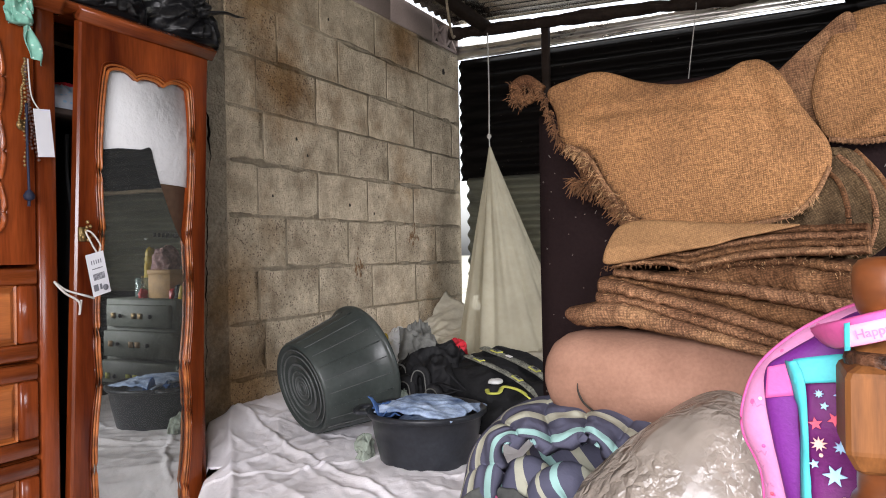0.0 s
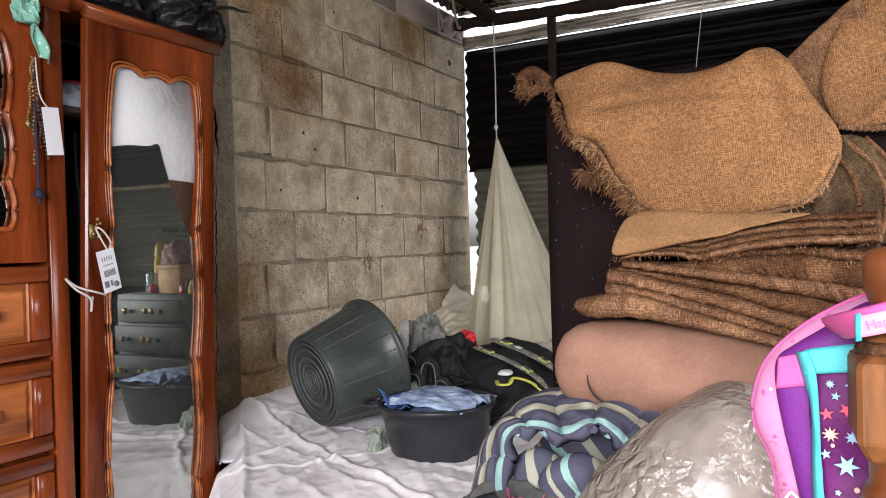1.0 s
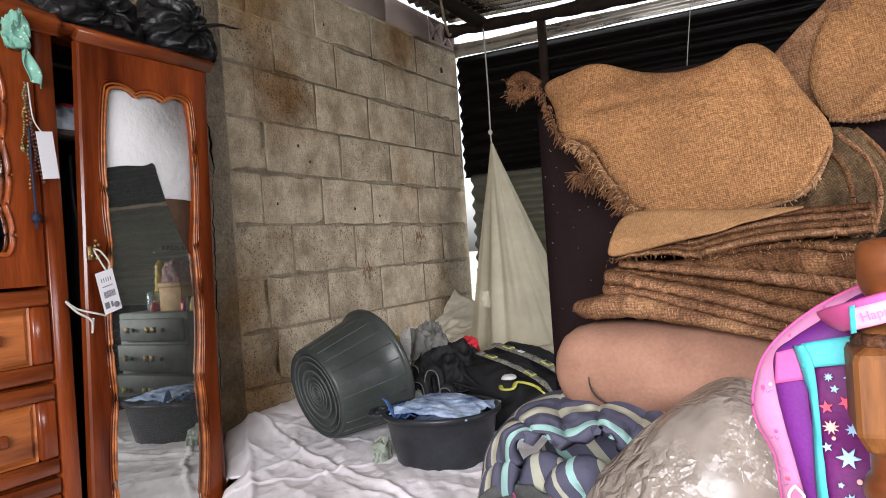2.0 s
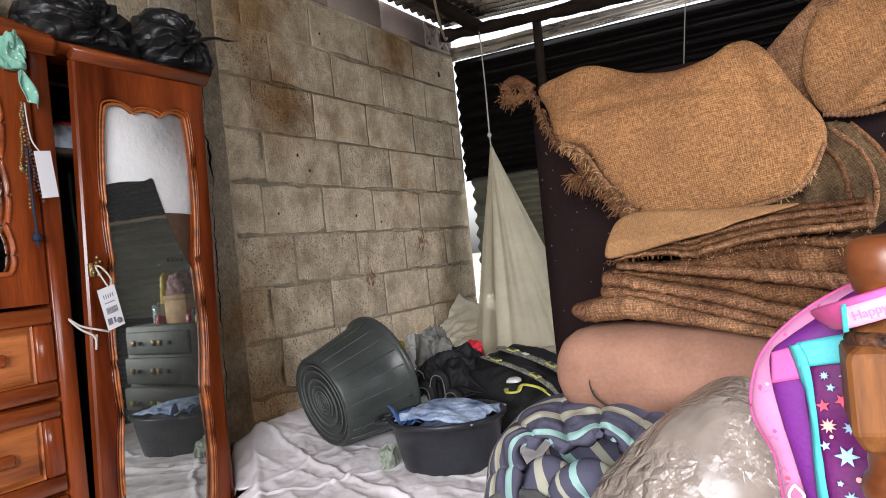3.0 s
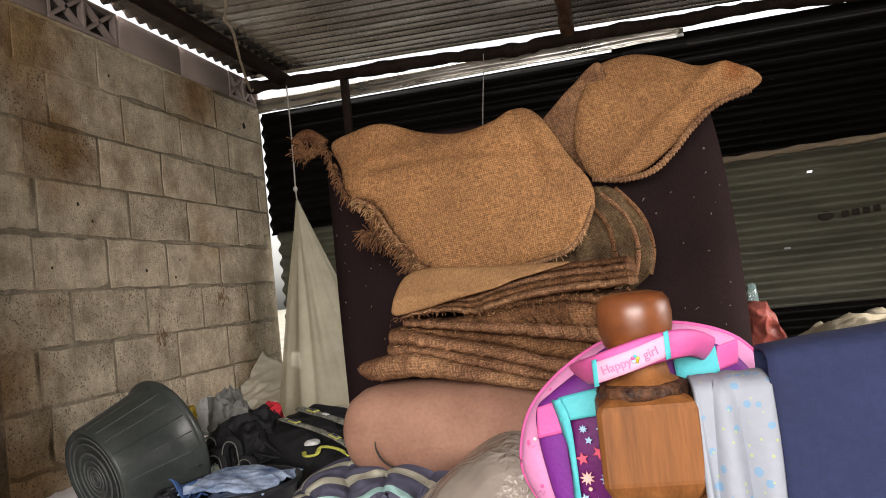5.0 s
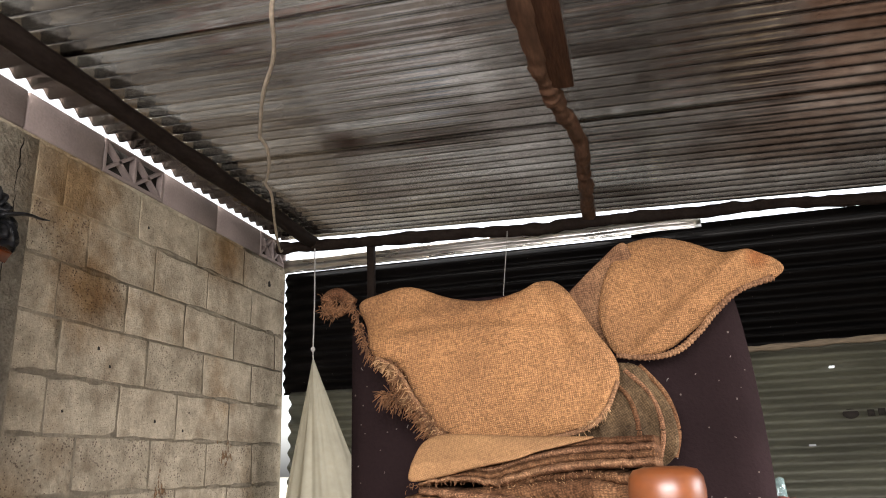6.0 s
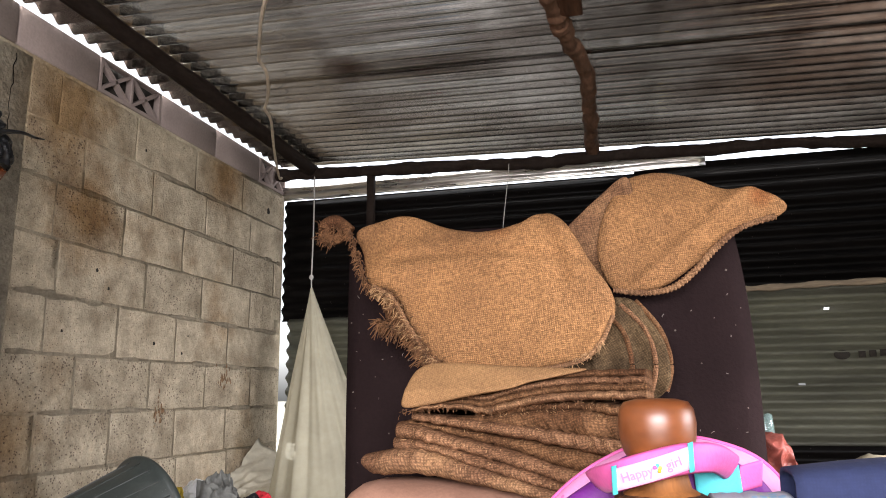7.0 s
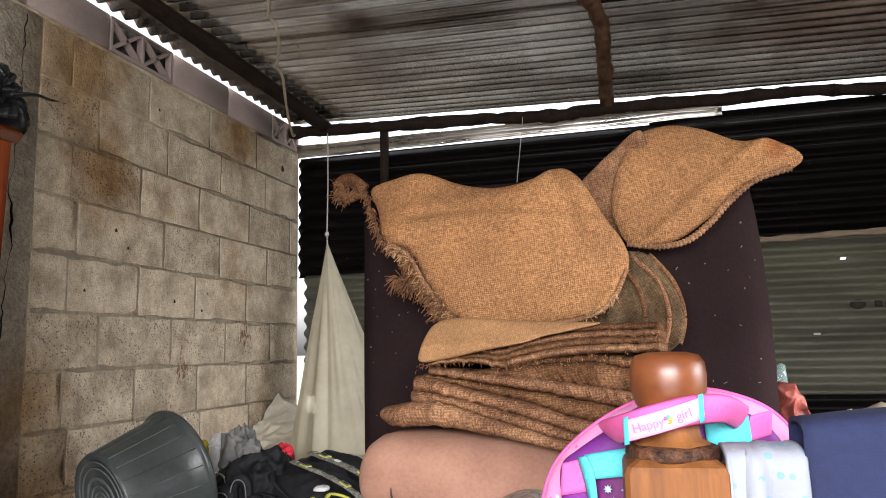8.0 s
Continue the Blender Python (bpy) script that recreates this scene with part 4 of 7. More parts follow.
foam = thing("foam_mattress", (1.733, -0.6, 0.548), "dark brown foam mattress stood on edge, flecked with lint", "mattress")
part("foam", slab_shape(), FOAM, foam, "dark brown foam")
rnd = random.Random(31)
bm = bmesh.new()
for k in range(170):
    u, v = rnd.uniform(-0.97, 0.93), rnd.uniform(0.15, 0.93)
    w = 0.447 - (0.028 * max(0, (v - 0.55) / 0.45) ** 2 if u > 0 else 0.004 * v)
    p = Vector((1.733 + u * w + 0.008 * v * u, -0.66 + 0.02 * max(abs(u) ** 14, v ** 22) + 0.02 * v + 0.010 * nz((u * 2, v * 2, 1), 1.2) - 0.0006, 0.548 + v * 0.975 - 0.05 * (abs(u) ** 8) * (v ** 6)))
    size = rnd.choice((0.0012, 0.0016, 0.0022, 0.004))
    d = Vector((rnd.gauss(0, 1), 0, rnd.gauss(0, 1))).normalized() * size
    tube([p - d, p + Vector((rnd.gauss(0, size * 0.3), -0.0004, rnd.gauss(0, size * 0.3))), p + d], rnd.uniform(0.0006, 0.0011), 4, 4, bm, smooth=False)
part("lint", bm, LINT, foam, "pale lint and dust", kind="stuff")

# ---- foam roll ----
roll = thing("foam_roll", (1.75, -0.96, 0.84), "tan foam mattress rolled up under the sacks", "foam roll")


def roll_body():
    bm = bmesh.new()
    rings = []
    prof = [(0.0, 0.02), (0.004, 0.5), (0.014, 0.72), (0.032, 0.88), (0.06, 0.97), (0.10, 1.0), (0.2, 1.02), (0.32, 1.0), (0.45, 0.98), (0.58, 0.97), (0.66, 0.96)]
    for t, r in prof:
        c = Vector((1.437 + t, -0.985 + 0.16 * t, 0.921 - 0.050 * t))
        ring = []
        for j in range(48):
            a = math.tau * j / 48
            y, z = math.cos(a), math.sin(a)
            q = (abs(y) ** 2.5 + abs(z) ** 2.5) ** (-1 / 2.5)
            k = r * q * (1 + 0.03 * nz((t * 5, y, z), 1.5))
            ring.append(bm.verts.new(c + Vector((0.012 * y * (1 - r), 0.10 * k * y, 0.084 * k * z))))
        rings.append(ring)
    for a, b in zip(rings, rings[1:]):
        for j in range(48):
            bm.faces.new((a[j], a[(j + 1) % 48], b[(j + 1) % 48], b[j]))
    bm.faces.new(rings[0][::-1])
    bm.faces.new(rings[-1])
    return bm


part("foam", roll_body(), TANFOAM, roll, "tan foam with a rounded end")
part("slit", tube([(1.512, -1.085, 0.918), (1.514, -1.087, 0.903), (1.523, -1.084, 0.884), (1.540, -1.070, 0.866), (1.552, -1.055, 0.858)], lambda s: 0.0006 + 0.0016 * math.sin(math.pi * s), 6, 24), DARKGAP, roll, "dark slit where the foam folds")

# ---- burlap sacks ----
UPRIGHT = lambda y: Matrix.Translation((0, y, 0)) @ pose(0, 0, 0, 90, 0, 0)      # plane (x, z) at depth y; swells towards -y and +y


def fringe(path, count, length, spread, seed, bm=None, down=(0, 0, -1), r=0.0009):
    """Loose jute threads along an edge."""
    rnd = random.Random(seed)
    bm = bm or bmesh.new()
    pts = spline(path, 80)
    for k in range(count):
        p = pts[rnd.randrange(80)] + Vector([rnd.gauss(0, 0.003) for _ in range(3)])
        d = Vector(down) + Vector([rnd.gauss(0, spread) for _ in range(3)])
        d.normalize()
        e = length * rnd.uniform(0.3, 1.0)
        q = p + d * e * 0.5 + Vector([rnd.gauss(0, 0.25 * e) for _ in range(3)]) * 0.4
        tube([p, q, p + d * e + Vector((0, 0, -0.2 * e))], r, 3, 4, bm, smooth=False)
    return bm


sack = thing("burlap_sack", (1.63, -0.82, 1.19), "golden-brown burlap sack folded over the pile, frayed edge", "sack", "burlap sacks")
OUT1 = [(1.345, 1.505), (1.40, 1.527), (1.478, 1.532), (1.576, 1.492), (1.659, 1.474), (1.73, 1.488), (1.776, 1.512), (1.82, 1.482), (1.866, 1.399), (1.904, 1.335),
        (1.906, 1.287), (1.878, 1.234), (1.83, 1.200), (1.698, 1.180), (1.561, 1.196), (1.508, 1.267), (1.466, 1.345), (1.409, 1.372), (1.378, 1.44)]


def drape1(x, z, r):
    q = Vector((x, z, 0))
    w = 0.018 * nz(q, 5) + 0.013 * math.sin((z - 0.35 * x) * 24) * min(1, max(0, (z - 1.30) * 6)) + 0.004 * nz(q, 22)
    w -= 0.014 * math.exp(-((z - 1.418 - 0.012 * math.sin(x * 9)) / 0.010) ** 2) * (x > 1.45)      # creases
    w -= 0.014 * math.exp(-((x - 1.80 + 0.3 * (z - 1.42)) / 0.014) ** 2) * (z > 1.36)
    return w - 0.055 * max(0, z - 1.40) / 0.12 - 0.03 * max(0, (1.45 - x)) / 0.1


part("cloth", pad(OUT1, 0.024, UPRIGHT(-0.82), 22, 150, 10, drape1), BURLAP, sack, "golden-brown burlap")
part("rolled_corner", tube([(1.345, -0.775, 1.50), (1.315, -0.78, 1.525), (1.293, -0.785, 1.512), (1.296, -0.785, 1.488), (1.315, -0.785, 1.48), (1.335, -0.785, 1.49)],
     lambda s: 0.015 * (1 - 0.2 * s), 10, 50, rough=0.8), BURLAPDARK, sack, "frayed corner curled over")
part("corner_threads", fringe([(1.33, -0.785, 1.50), (1.29, -0.79, 1.515), (1.283, -0.79, 1.485), (1.315, -0.79, 1.475)], 150, 0.022, 0.9, 14, down=(-0.2, -0.3, -0.4)), FIBREDARK, sack, kind="stuff")
edge = [(1.352, -0.79, 1.50), (1.378, -0.815, 1.44), (1.412, -0.835, 1.37), (1.468, -0.845, 1.345), (1.51, -0.845, 1.265), (1.562, -0.845, 1.20)]
torn = [(1.405, 1.375), (1.425, 1.325), (1.445, 1.29), (1.478, 1.245), (1.535, 1.195), (1.59, 1.22), (1.545, 1.30), (1.48, 1.385), (1.43, 1.40)]
part("torn_edge", pad(torn, 0.008, UPRIGHT(-0.785), 10, 90, 6, lambda x, z, r: 0.02 * nz((x, z, 8), 16) + 0.008 * ridged((x, z, 2), 40)), BURLAPDARK, sack, "dark shredded selvedge")
bm = fringe(edge, 420, 0.024, 0.7, 3, down=(-0.5, 0, -0.8))
fringe([(1.47, -0.845, 1.335), (1.515, -0.845, 1.26), (1.57, -0.845, 1.20)], 260, 0.030, 0.8, 4, bm, down=(-0.6, 0, -0.5))
part("frayed_edge", bm, FIBREDARK, sack, "dark frayed threads", kind="stuff")
part("hem_threads", fringe([(1.56, -0.847, 1.20), (1.70, -0.847, 1.183), (1.83, -0.847, 1.203), (1.88, -0.846, 1.236)], 170, 0.014, 0.7, 6), FIBRE, sack, kind="stuff")
part("pale_threads", fringe([(1.43, -0.84, 1.36), (1.47, -0.846, 1.335), (1.512, -0.846, 1.265), (1.566, -0.847, 1.20)], 240, 0.026, 0.6, 17, down=(-0.8, -0.1, -0.35), r=0.0010), FIBRE, sack, "pale frayed threads", kind="stuff")
part("hem", tube([(1.43, -0.846, 1.362), (1.472, -0.848, 1.335), (1.51, -0.848, 1.268), (1.565, -0.848, 1.197), (1.70, -0.848, 1.182), (1.83, -0.848, 1.20), (1.878, -0.846, 1.234),
      (1.904, -0.842, 1.287)], 0.0045, 7, 120, rough=0.7), BURLAPMID, sack, "stitched hem")
part("tuft", fringe([(1.425, -0.80, 1.295), (1.50, -0.83, 1.27), (1.545, -0.845, 1.205)], 420, 0.036, 0.9, 9, down=(-0.3, -0.1, -0.7), r=0.0011), FIBREDARK, sack, "matted tuft of fibres", kind="stuff")

sack = thing("burlap_sack", (2.02, -0.70, 1.34), "burlap sack with a bound edge draped over the foam mattress", "sack", "burlap sacks")
OUT2 = [(1.935, 1.595), (1.965, 1.608), (2.017, 1.611), (2.083, 1.588), (2.142, 1.556), (2.202, 1.553), (2.254, 1.512), (2.228, 1.485), (2.162, 1.466),
        (2.11, 1.432), (2.062, 1.392), (2.010, 1.358), (1.955, 1.345), (1.908, 1.354), (1.886, 1.39), (1.876, 1.44), (1.888, 1.50), (1.912, 1.555)]
part("cloth", pad(OUT2, 0.013, UPRIGHT(-0.705), 18, 130, 14,
     lambda x, z, r: 0.010 * nz((x, z, 4), 7) + 0.004 * nz((x, z, 1), 24) - 0.04 * max(0, z - 1.53) / 0.07 + 0.012 * math.exp(-((x - 2.06 - (z - 1.45) * 1.2) / 0.02) ** 2)), BURLAP, sack, "golden-brown burlap")
# same sack in a browner burlap: the flap's shade is put into its colour
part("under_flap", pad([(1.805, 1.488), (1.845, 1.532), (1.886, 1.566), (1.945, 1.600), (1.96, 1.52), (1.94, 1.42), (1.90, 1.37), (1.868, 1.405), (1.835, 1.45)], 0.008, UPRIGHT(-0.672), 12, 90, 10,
     lambda x, z, r: 0.008 * nz((x, z, 4), 9) + 0.25 * max(0, x - 1.88)), BURLAPMID, sack, "fold of the sack with its shade in the colour")
part("bound_edge", tube([(1.905, -0.716, 1.352), (1.966, -0.718, 1.343), (2.022, -0.718, 1.351), (2.069, -0.718, 1.385), (2.11, -0.718, 1.429), (2.162, -0.718, 1.467), (2.228, -0.715, 1.487)],
     lambda s: 0.0065 + 0.0012 * math.sin(s * 260), 8, 160, rough=0.35), BURLAPMID, sack, "whipped edge")

sack = thing("burlap_sack", (1.93, -0.74, 1.10), "greenish-brown burlap sack tucked behind the pile", "sack", "burlap sacks")
for k, (dx, dy) in enumerate(((0.0, 0.0), (-0.030, -0.024), (-0.075, -0.046))):
    out = [(1.85 + dx, 1.14), (1.855 + dx, 1.25), (1.885 + dx, 1.325), (1.945 + dx, 1.325 - 0.01 * k), (1.990 + dx, 1.265), (2.006 + dx, 1.20), (1.994 + dx, 1.145), (1.92 + dx, 1.105)]
    part("fold", pad(out, 0.009, UPRIGHT(-0.735 + dy), 12, 80, 8, lambda x, z, r: 0.014 * nz((x * 1.6, z * 0.5, k), 13) + 0.006 * ridged((x * 1.5, z * 0.4, k), 30)), OLIVEBURLAP, sack)
    part("corded_edge", tube([(x + 0.002, -0.742 + dy, z) for x, z in out[3:7]], 0.0052, 7, 50, rough=0.5), BURLAPRED if k == 1 else BURLAPDARK, sack, "corded edge")


def folded_layer(parent, low, high, front, material, seed, name="fold", label="", back=-0.70):
    """One folded thickness of sacking in the pile: a round front edge between the curves low and high (x, z), running back from y = front."""
    n, q = 150, 9
    lo, hi = spline([(x, 0, z) for x, z in low], n), spline([(x, 0, z) for x, z in high], n)
    bm = bmesh.new()
    rows = []
    for k in range(n):
        u = k / (n - 1)
        end = 1 - min(1, u * 16)
        y0 = front + 0.05 * end ** 2 + 0.014 * nz((u * 7, seed, 0), 1) + 0.004 * nz((u * 40, seed, 3), 1) + 0.03 * max(0, u - 0.8)
        a, b = lo[k], hi[k]
        wob = 0.0025 * nz((u * 30, seed, 7), 1)
        row = [(a.x + 0.02, back, a.z - 0.004)]
        for j in range(q + 1):
            t = math.pi * (j / q - 0.5)
            c = (a + b) / 2
            h = (b.z - a.z) / 2 + 0.0015
            p = a.lerp(b, j / q)
            fuzz = 0.0012 * nz((u * 150, j, seed), 1)
            row.append((p.x, y0 + 0.024 * (1 - math.cos(t)) - 0.25 * h * math.cos(t) + fuzz, c.z + h * math.sin(t) + wob + fuzz))
        row.append((b.x + 0.02, back, b.z + 0.004))
        rows.append([bm.verts.new(p) for p in row])
    for a, b in zip(rows, rows[1:]):
        for k in range(len(a) - 1):
            bm.faces.new((a[k], b[k], b[k + 1], a[k + 1]))
        bm.faces.new((a[-1], b[-1], b[0], a[0]))
    bm.faces.new(rows[0])
    bm.faces.new(rows[-1][::-1])
    return part(name, bm, material, parent, label)


pile = thing("sack_pile", (1.73, -0.9, 0.98), "pile of folded brown burlap sacks on the foam roll", "sack pile", "burlap sacks")
L1 = [(1.472, 1.040), (1.531, 1.051), (1.587, 1.050), (1.687, 1.021), (1.795, 0.990), (1.90, 0.966), (2.0, 0.95)]
L2 = [(1.522, 1.069), (1.556, 1.069), (1.619, 1.056), (1.680, 1.040), (1.748, 1.021), (1.82, 0.998), (1.90, 0.976), (2.0, 0.96)]
L3 = [(1.525, 1.096), (1.568, 1.091), (1.625, 1.074), (1.691, 1.059), (1.750, 1.043), (1.815, 1.022), (1.90, 1.0), (2.0, 0.985)]
L4 = [(1.545, 1.100), (1.604, 1.092), (1.691, 1.078), (1.776, 1.064), (1.859, 1.047), (1.93, 1.035), (2.0, 1.02)]
L5 = [(1.550, 1.112), (1.651, 1.101), (1.738, 1.090), (1.822, 1.079), (1.891, 1.068), (1.96, 1.055)]
L6 = [(1.62, 1.104), (1.696, 1.108), (1.750, 1.114), (1.827, 1.116), (1.896, 1.108), (1.98, 1.095)]
L7 = [(1.70, 1.112), (1.751, 1.125), (1.794, 1.128), (1.849, 1.128), (1.90, 1.122), (1.975, 1.11)]
lower = lambda c, d: [(x + 0.004, z - d) for x, z in c]
# set-back folds take the darkest burlap, shade between layers put into the colour
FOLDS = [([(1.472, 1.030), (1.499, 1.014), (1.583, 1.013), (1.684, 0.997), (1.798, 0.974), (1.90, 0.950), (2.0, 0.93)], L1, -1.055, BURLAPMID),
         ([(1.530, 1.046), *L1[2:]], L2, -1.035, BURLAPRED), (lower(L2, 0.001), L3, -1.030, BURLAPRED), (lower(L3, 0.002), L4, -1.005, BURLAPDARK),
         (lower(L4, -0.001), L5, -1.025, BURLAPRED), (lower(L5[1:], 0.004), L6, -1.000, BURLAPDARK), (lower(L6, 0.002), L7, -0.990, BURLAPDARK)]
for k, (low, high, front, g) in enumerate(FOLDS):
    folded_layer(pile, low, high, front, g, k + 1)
# the ragged hems of the sacks folded on top, fanned out one above another; every other one in the darker burlap
HEM = [(1.547, 1.113), (1.600, 1.120), (1.650, 1.118), (1.690, 1.110), (1.724, 1.117), (1.785, 1.128), (1.849, 1.133), (1.911, 1.133), (1.955, 1.134)]
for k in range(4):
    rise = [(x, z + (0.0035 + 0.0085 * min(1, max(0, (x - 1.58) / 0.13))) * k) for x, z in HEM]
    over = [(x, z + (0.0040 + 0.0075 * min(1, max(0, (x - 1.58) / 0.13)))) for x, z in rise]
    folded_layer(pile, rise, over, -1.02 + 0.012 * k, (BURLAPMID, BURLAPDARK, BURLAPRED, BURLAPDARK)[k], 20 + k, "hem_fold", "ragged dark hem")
flap = [(1.547, 1.122), (1.548, 1.150), (1.562, 1.187), (1.598, 1.199), (1.66, 1.196), (1.731, 1.190), (1.80, 1.186), (1.86, 1.182), (1.80, 1.168), (1.764, 1.161), (1.727, 1.150), (1.655, 1.138), (1.60, 1.127)]
part("top_flap", pad(flap, 0.008, UPRIGHT(-1.022), 14, 110, 10, lambda x, z, r: -0.9 * max(0, z - 1.15) + 0.006 * nz((x, z, 2), 9)), BURLAPPALE, pile, "paler smooth flap of sacking")
bm = bmesh.new()
for k, (low, high, front, g) in enumerate(FOLDS):
    fringe([(x, front - 0.004, z - 0.003) for x, z in high[1:]], 34, 0.007, 0.9, 20 + k, bm, down=(0, -1, -0.3), r=0.0006)
part("loose_threads", bm, FIBRE, pile, kind="stuff")
bm = bmesh.new()
for k in range(4):
    fringe([(x, -1.035 + 0.012 * k, z + 0.009 * k * min(1, max(0, (x - 1.58) / 0.13))) for x, z in HEM], 90, 0.008, 0.8, 40 + k, bm, down=(0, -0.7, -0.5), r=0.0006)
part("hem_threads", bm, FIBREDARK, pile, kind="stuff")

# ---- striped quilt ----
quilt = thing("striped_quilt", (1.42, -0.95, 0.54), "bundled quilt, grey-violet with cream and turquoise stripes", "quilt")


def quilt_fill(p, e):
    return Vector((0.02 * nz(p, 8), 0.02 * nz(p, 7, 3), 0.02 * ridged(p, 8, 5)))


def puffy(base, count, phase):
    """Padding pinched at the quilting seams."""
    return lambda s: base * (0.35 + 0.65 * min(1, 6 * s, 6 * (1 - s)) ** 0.5) * (0.86 + 0.16 * abs(math.sin(math.pi * (s * count + phase))) ** 0.5)


def stripe_by(bm, f):
    """Stores each vertex's measure across the bands; f(index, place)."""
    layer = bm.verts.layers.float.new("stripe")
    for k, v in enumerate(bm.verts):
        v[layer] = f(k, v.co)
    return bm


across = lambda k, p: (p.z * 0.8 + p.x * 0.6 + 0.02 * nz(p, 6)) / 0.12
part("filling_fold", stripe_by(mound(1.47, -0.86, 0.53, 0.17, 0.18, 0.25, quilt_fill, 36, 110), across), QUILT, quilt)
HEMLINE = spline([(1.384, -1.125, 0.716), (1.386, -1.125, 0.786), (1.412, -1.13, 0.828), (1.463, -1.135, 0.828), (1.503, -1.135, 0.822), (1.540, -1.13, 0.846), (1.572, -1.125, 0.828), (1.592, -1.12, 0.791)], 200)
RIDGE = spline([(1.247, -1.03, 0.646), (1.280, -1.03, 0.761), (1.337, -1.02, 0.831), (1.397, -1.00, 0.868), (1.459, -0.97, 0.874), (1.523, -0.97, 0.868), (1.597, -0.98, 0.862), (1.672, -0.99, 0.831)], 200)


def quilt_over(u, v):
    """The quilt bent over itself: bands run along it, from the hem round the hollow at the front to the ridge; quilting seams run across."""
    k = min(199, round(u * 199))
    p = HEMLINE[k].lerp(RIDGE[k], v)
    seam = abs(math.sin(math.pi * (u * 5.2 + 0.22 * v + 0.15 * nz((u * 3, v * 2, 5), 1) + 0.3)))
    puff = 0.026 * seam ** 0.42 - 0.012 + 0.008 * nz((u * 13, v * 7, 3), 1)
    bulge = math.sin(math.pi * min(1, 0.12 + v * 0.88)) ** 0.7
    return p + Vector((0.006 * nz((u * 8, v * 4, 8), 1), -(0.022 + puff) * bulge - 0.01 * (1 - v), (0.006 + 0.6 * puff) * bulge))


NV = 56
part("quilt_fold", stripe_by(shell(quilt_over, 199, NV, 0.022), lambda k, p: (k // 2 % (NV + 1)) / NV * 1.0 + 0.015 * nz(p, 11)), QUILT, quilt, "puffed striped fold")
INNER = [([(1.345, -1.075, 0.54), (1.372, -1.085, 0.64), (1.405, -1.09, 0.735), (1.43, -1.085, 0.745), (1.44, -1.08, 0.66), (1.435, -1.075, 0.56)], 0.036, 3, 0.5),
         ([(1.44, -1.085, 0.54), (1.455, -1.095, 0.65), (1.478, -1.10, 0.735), (1.51, -1.095, 0.745), (1.535, -1.085, 0.68), (1.55, -1.08, 0.58)], 0.046, 3, 0.6),
         ([(1.49, -1.115, 0.54), (1.512, -1.12, 0.63), (1.54, -1.12, 0.69), (1.575, -1.11, 0.68), (1.59, -1.09, 0.57)], 0.040, 3, 0.2)]
slant = lambda k, p: (p.x * 0.95 - 0.1 + p.z * 0.42 + 0.012 * nz(p, 9)) / 0.125
for pts, r, count, phase in INNER:
    part("quilt_fold", stripe_by(tube(pts, puffy(r, count, phase), 22, 90, rough=0.4, flat=0.95, up=(0, 1, 0)), slant), QUILT, quilt, "puffed striped fold")
part("folded_end", stripe_by(mound(1.63, -0.97, 0.60, 0.12, 0.14, 0.22, quilt_fill, 30, 90), across), QUILT, quilt, "striped fold under the roll")

# ---- crumpled plastic bag ----
sackp = thing("plastic_bag", (1.70, -1.17, 0.54), "large crumpled clear plastic bag full of bedding", "plastic bag")


def crumple(p, e):
    s = max(0, min(1, (p.x - 1.49) / 0.30))
    up = 0.162 * s * s * (3 - 2 * s) * math.sin(e)
    big = 0.006 * ridged(p, 7, 2) + 0.016 * nz(p, 4, 8)
    zone = max(0.0, min(1.0, 0.15 + (1.72 - p.x) * 6 + 1.4 * nz(p, 7, 3)))
    q = Vector((p.x + 0.5 * p.z, p.y, p.z * 1.6 - p.x * 0.8))
    fine = zone * (0.0050 * ridged(q, 15, 5) + 0.0026 * ridged(q, 34, 1))
    n = Vector((p.x - 1.70, (p.y + 1.16) * 1.3, (p.z - 0.6))).normalized()
    return n * (big + fine) + Vector((0, 0, up))


part("bag", mound(1.69, -1.17, 0.52, 0.200, 0.17, 0.262, crumple, 130, 320), PLASTIC, sackp, "shiny crumpled film")

# ---- dark cloth and a small tub under the quilt ----
solo("dark_garment", mound(1.40, -1.115, 0.50, 0.150, 0.060, 0.200, lambda p, e: Vector((0.02 * nz(p, 12), 0.01 * nz(p, 14, 2), 0.035 * ridged(p, 11, 3) * math.sin(e) + 0.014 * ridged((p.x * 0.4, p.y, p.z), 34, 5))), 34, 150), WASHED,
     (1.40, -1.10, 0.5), "washed-out black garment thrown on the bed", "garment")
tub3 = thing("small_tub", (1.43, -1.205, 0.54), "small black plastic tub with magenta yarn", "tub")
part("bowl", lathe([(0.06, 0.54), (0.075, 0.62), (0.088, 0.70), (0.095, 0.708), (0.092, 0.715), (0.084, 0.705), (0.07, 0.62), (0.002, 0.57)], Matrix.Translation((1.43, -1.205, 0)), 36), BLACKTUB, tub3)
bm = bmesh.new()
rnd = random.Random(5)
for k in range(90):
    a, q = rnd.uniform(0, 6.28), rnd.uniform(0, 0.06)
    c = Vector((1.44 + q * math.cos(a), -1.195 + q * math.sin(a), 0.690 + rnd.uniform(0, 0.018)))
    tube([c + Vector([rnd.gauss(0, 0.010) for _ in range(3)]) for _ in range(4)], 0.0019, 5, 14, bm)
part("yarn", bm, PINKYARN, tub3, "loose magenta yarn", kind="stuff")

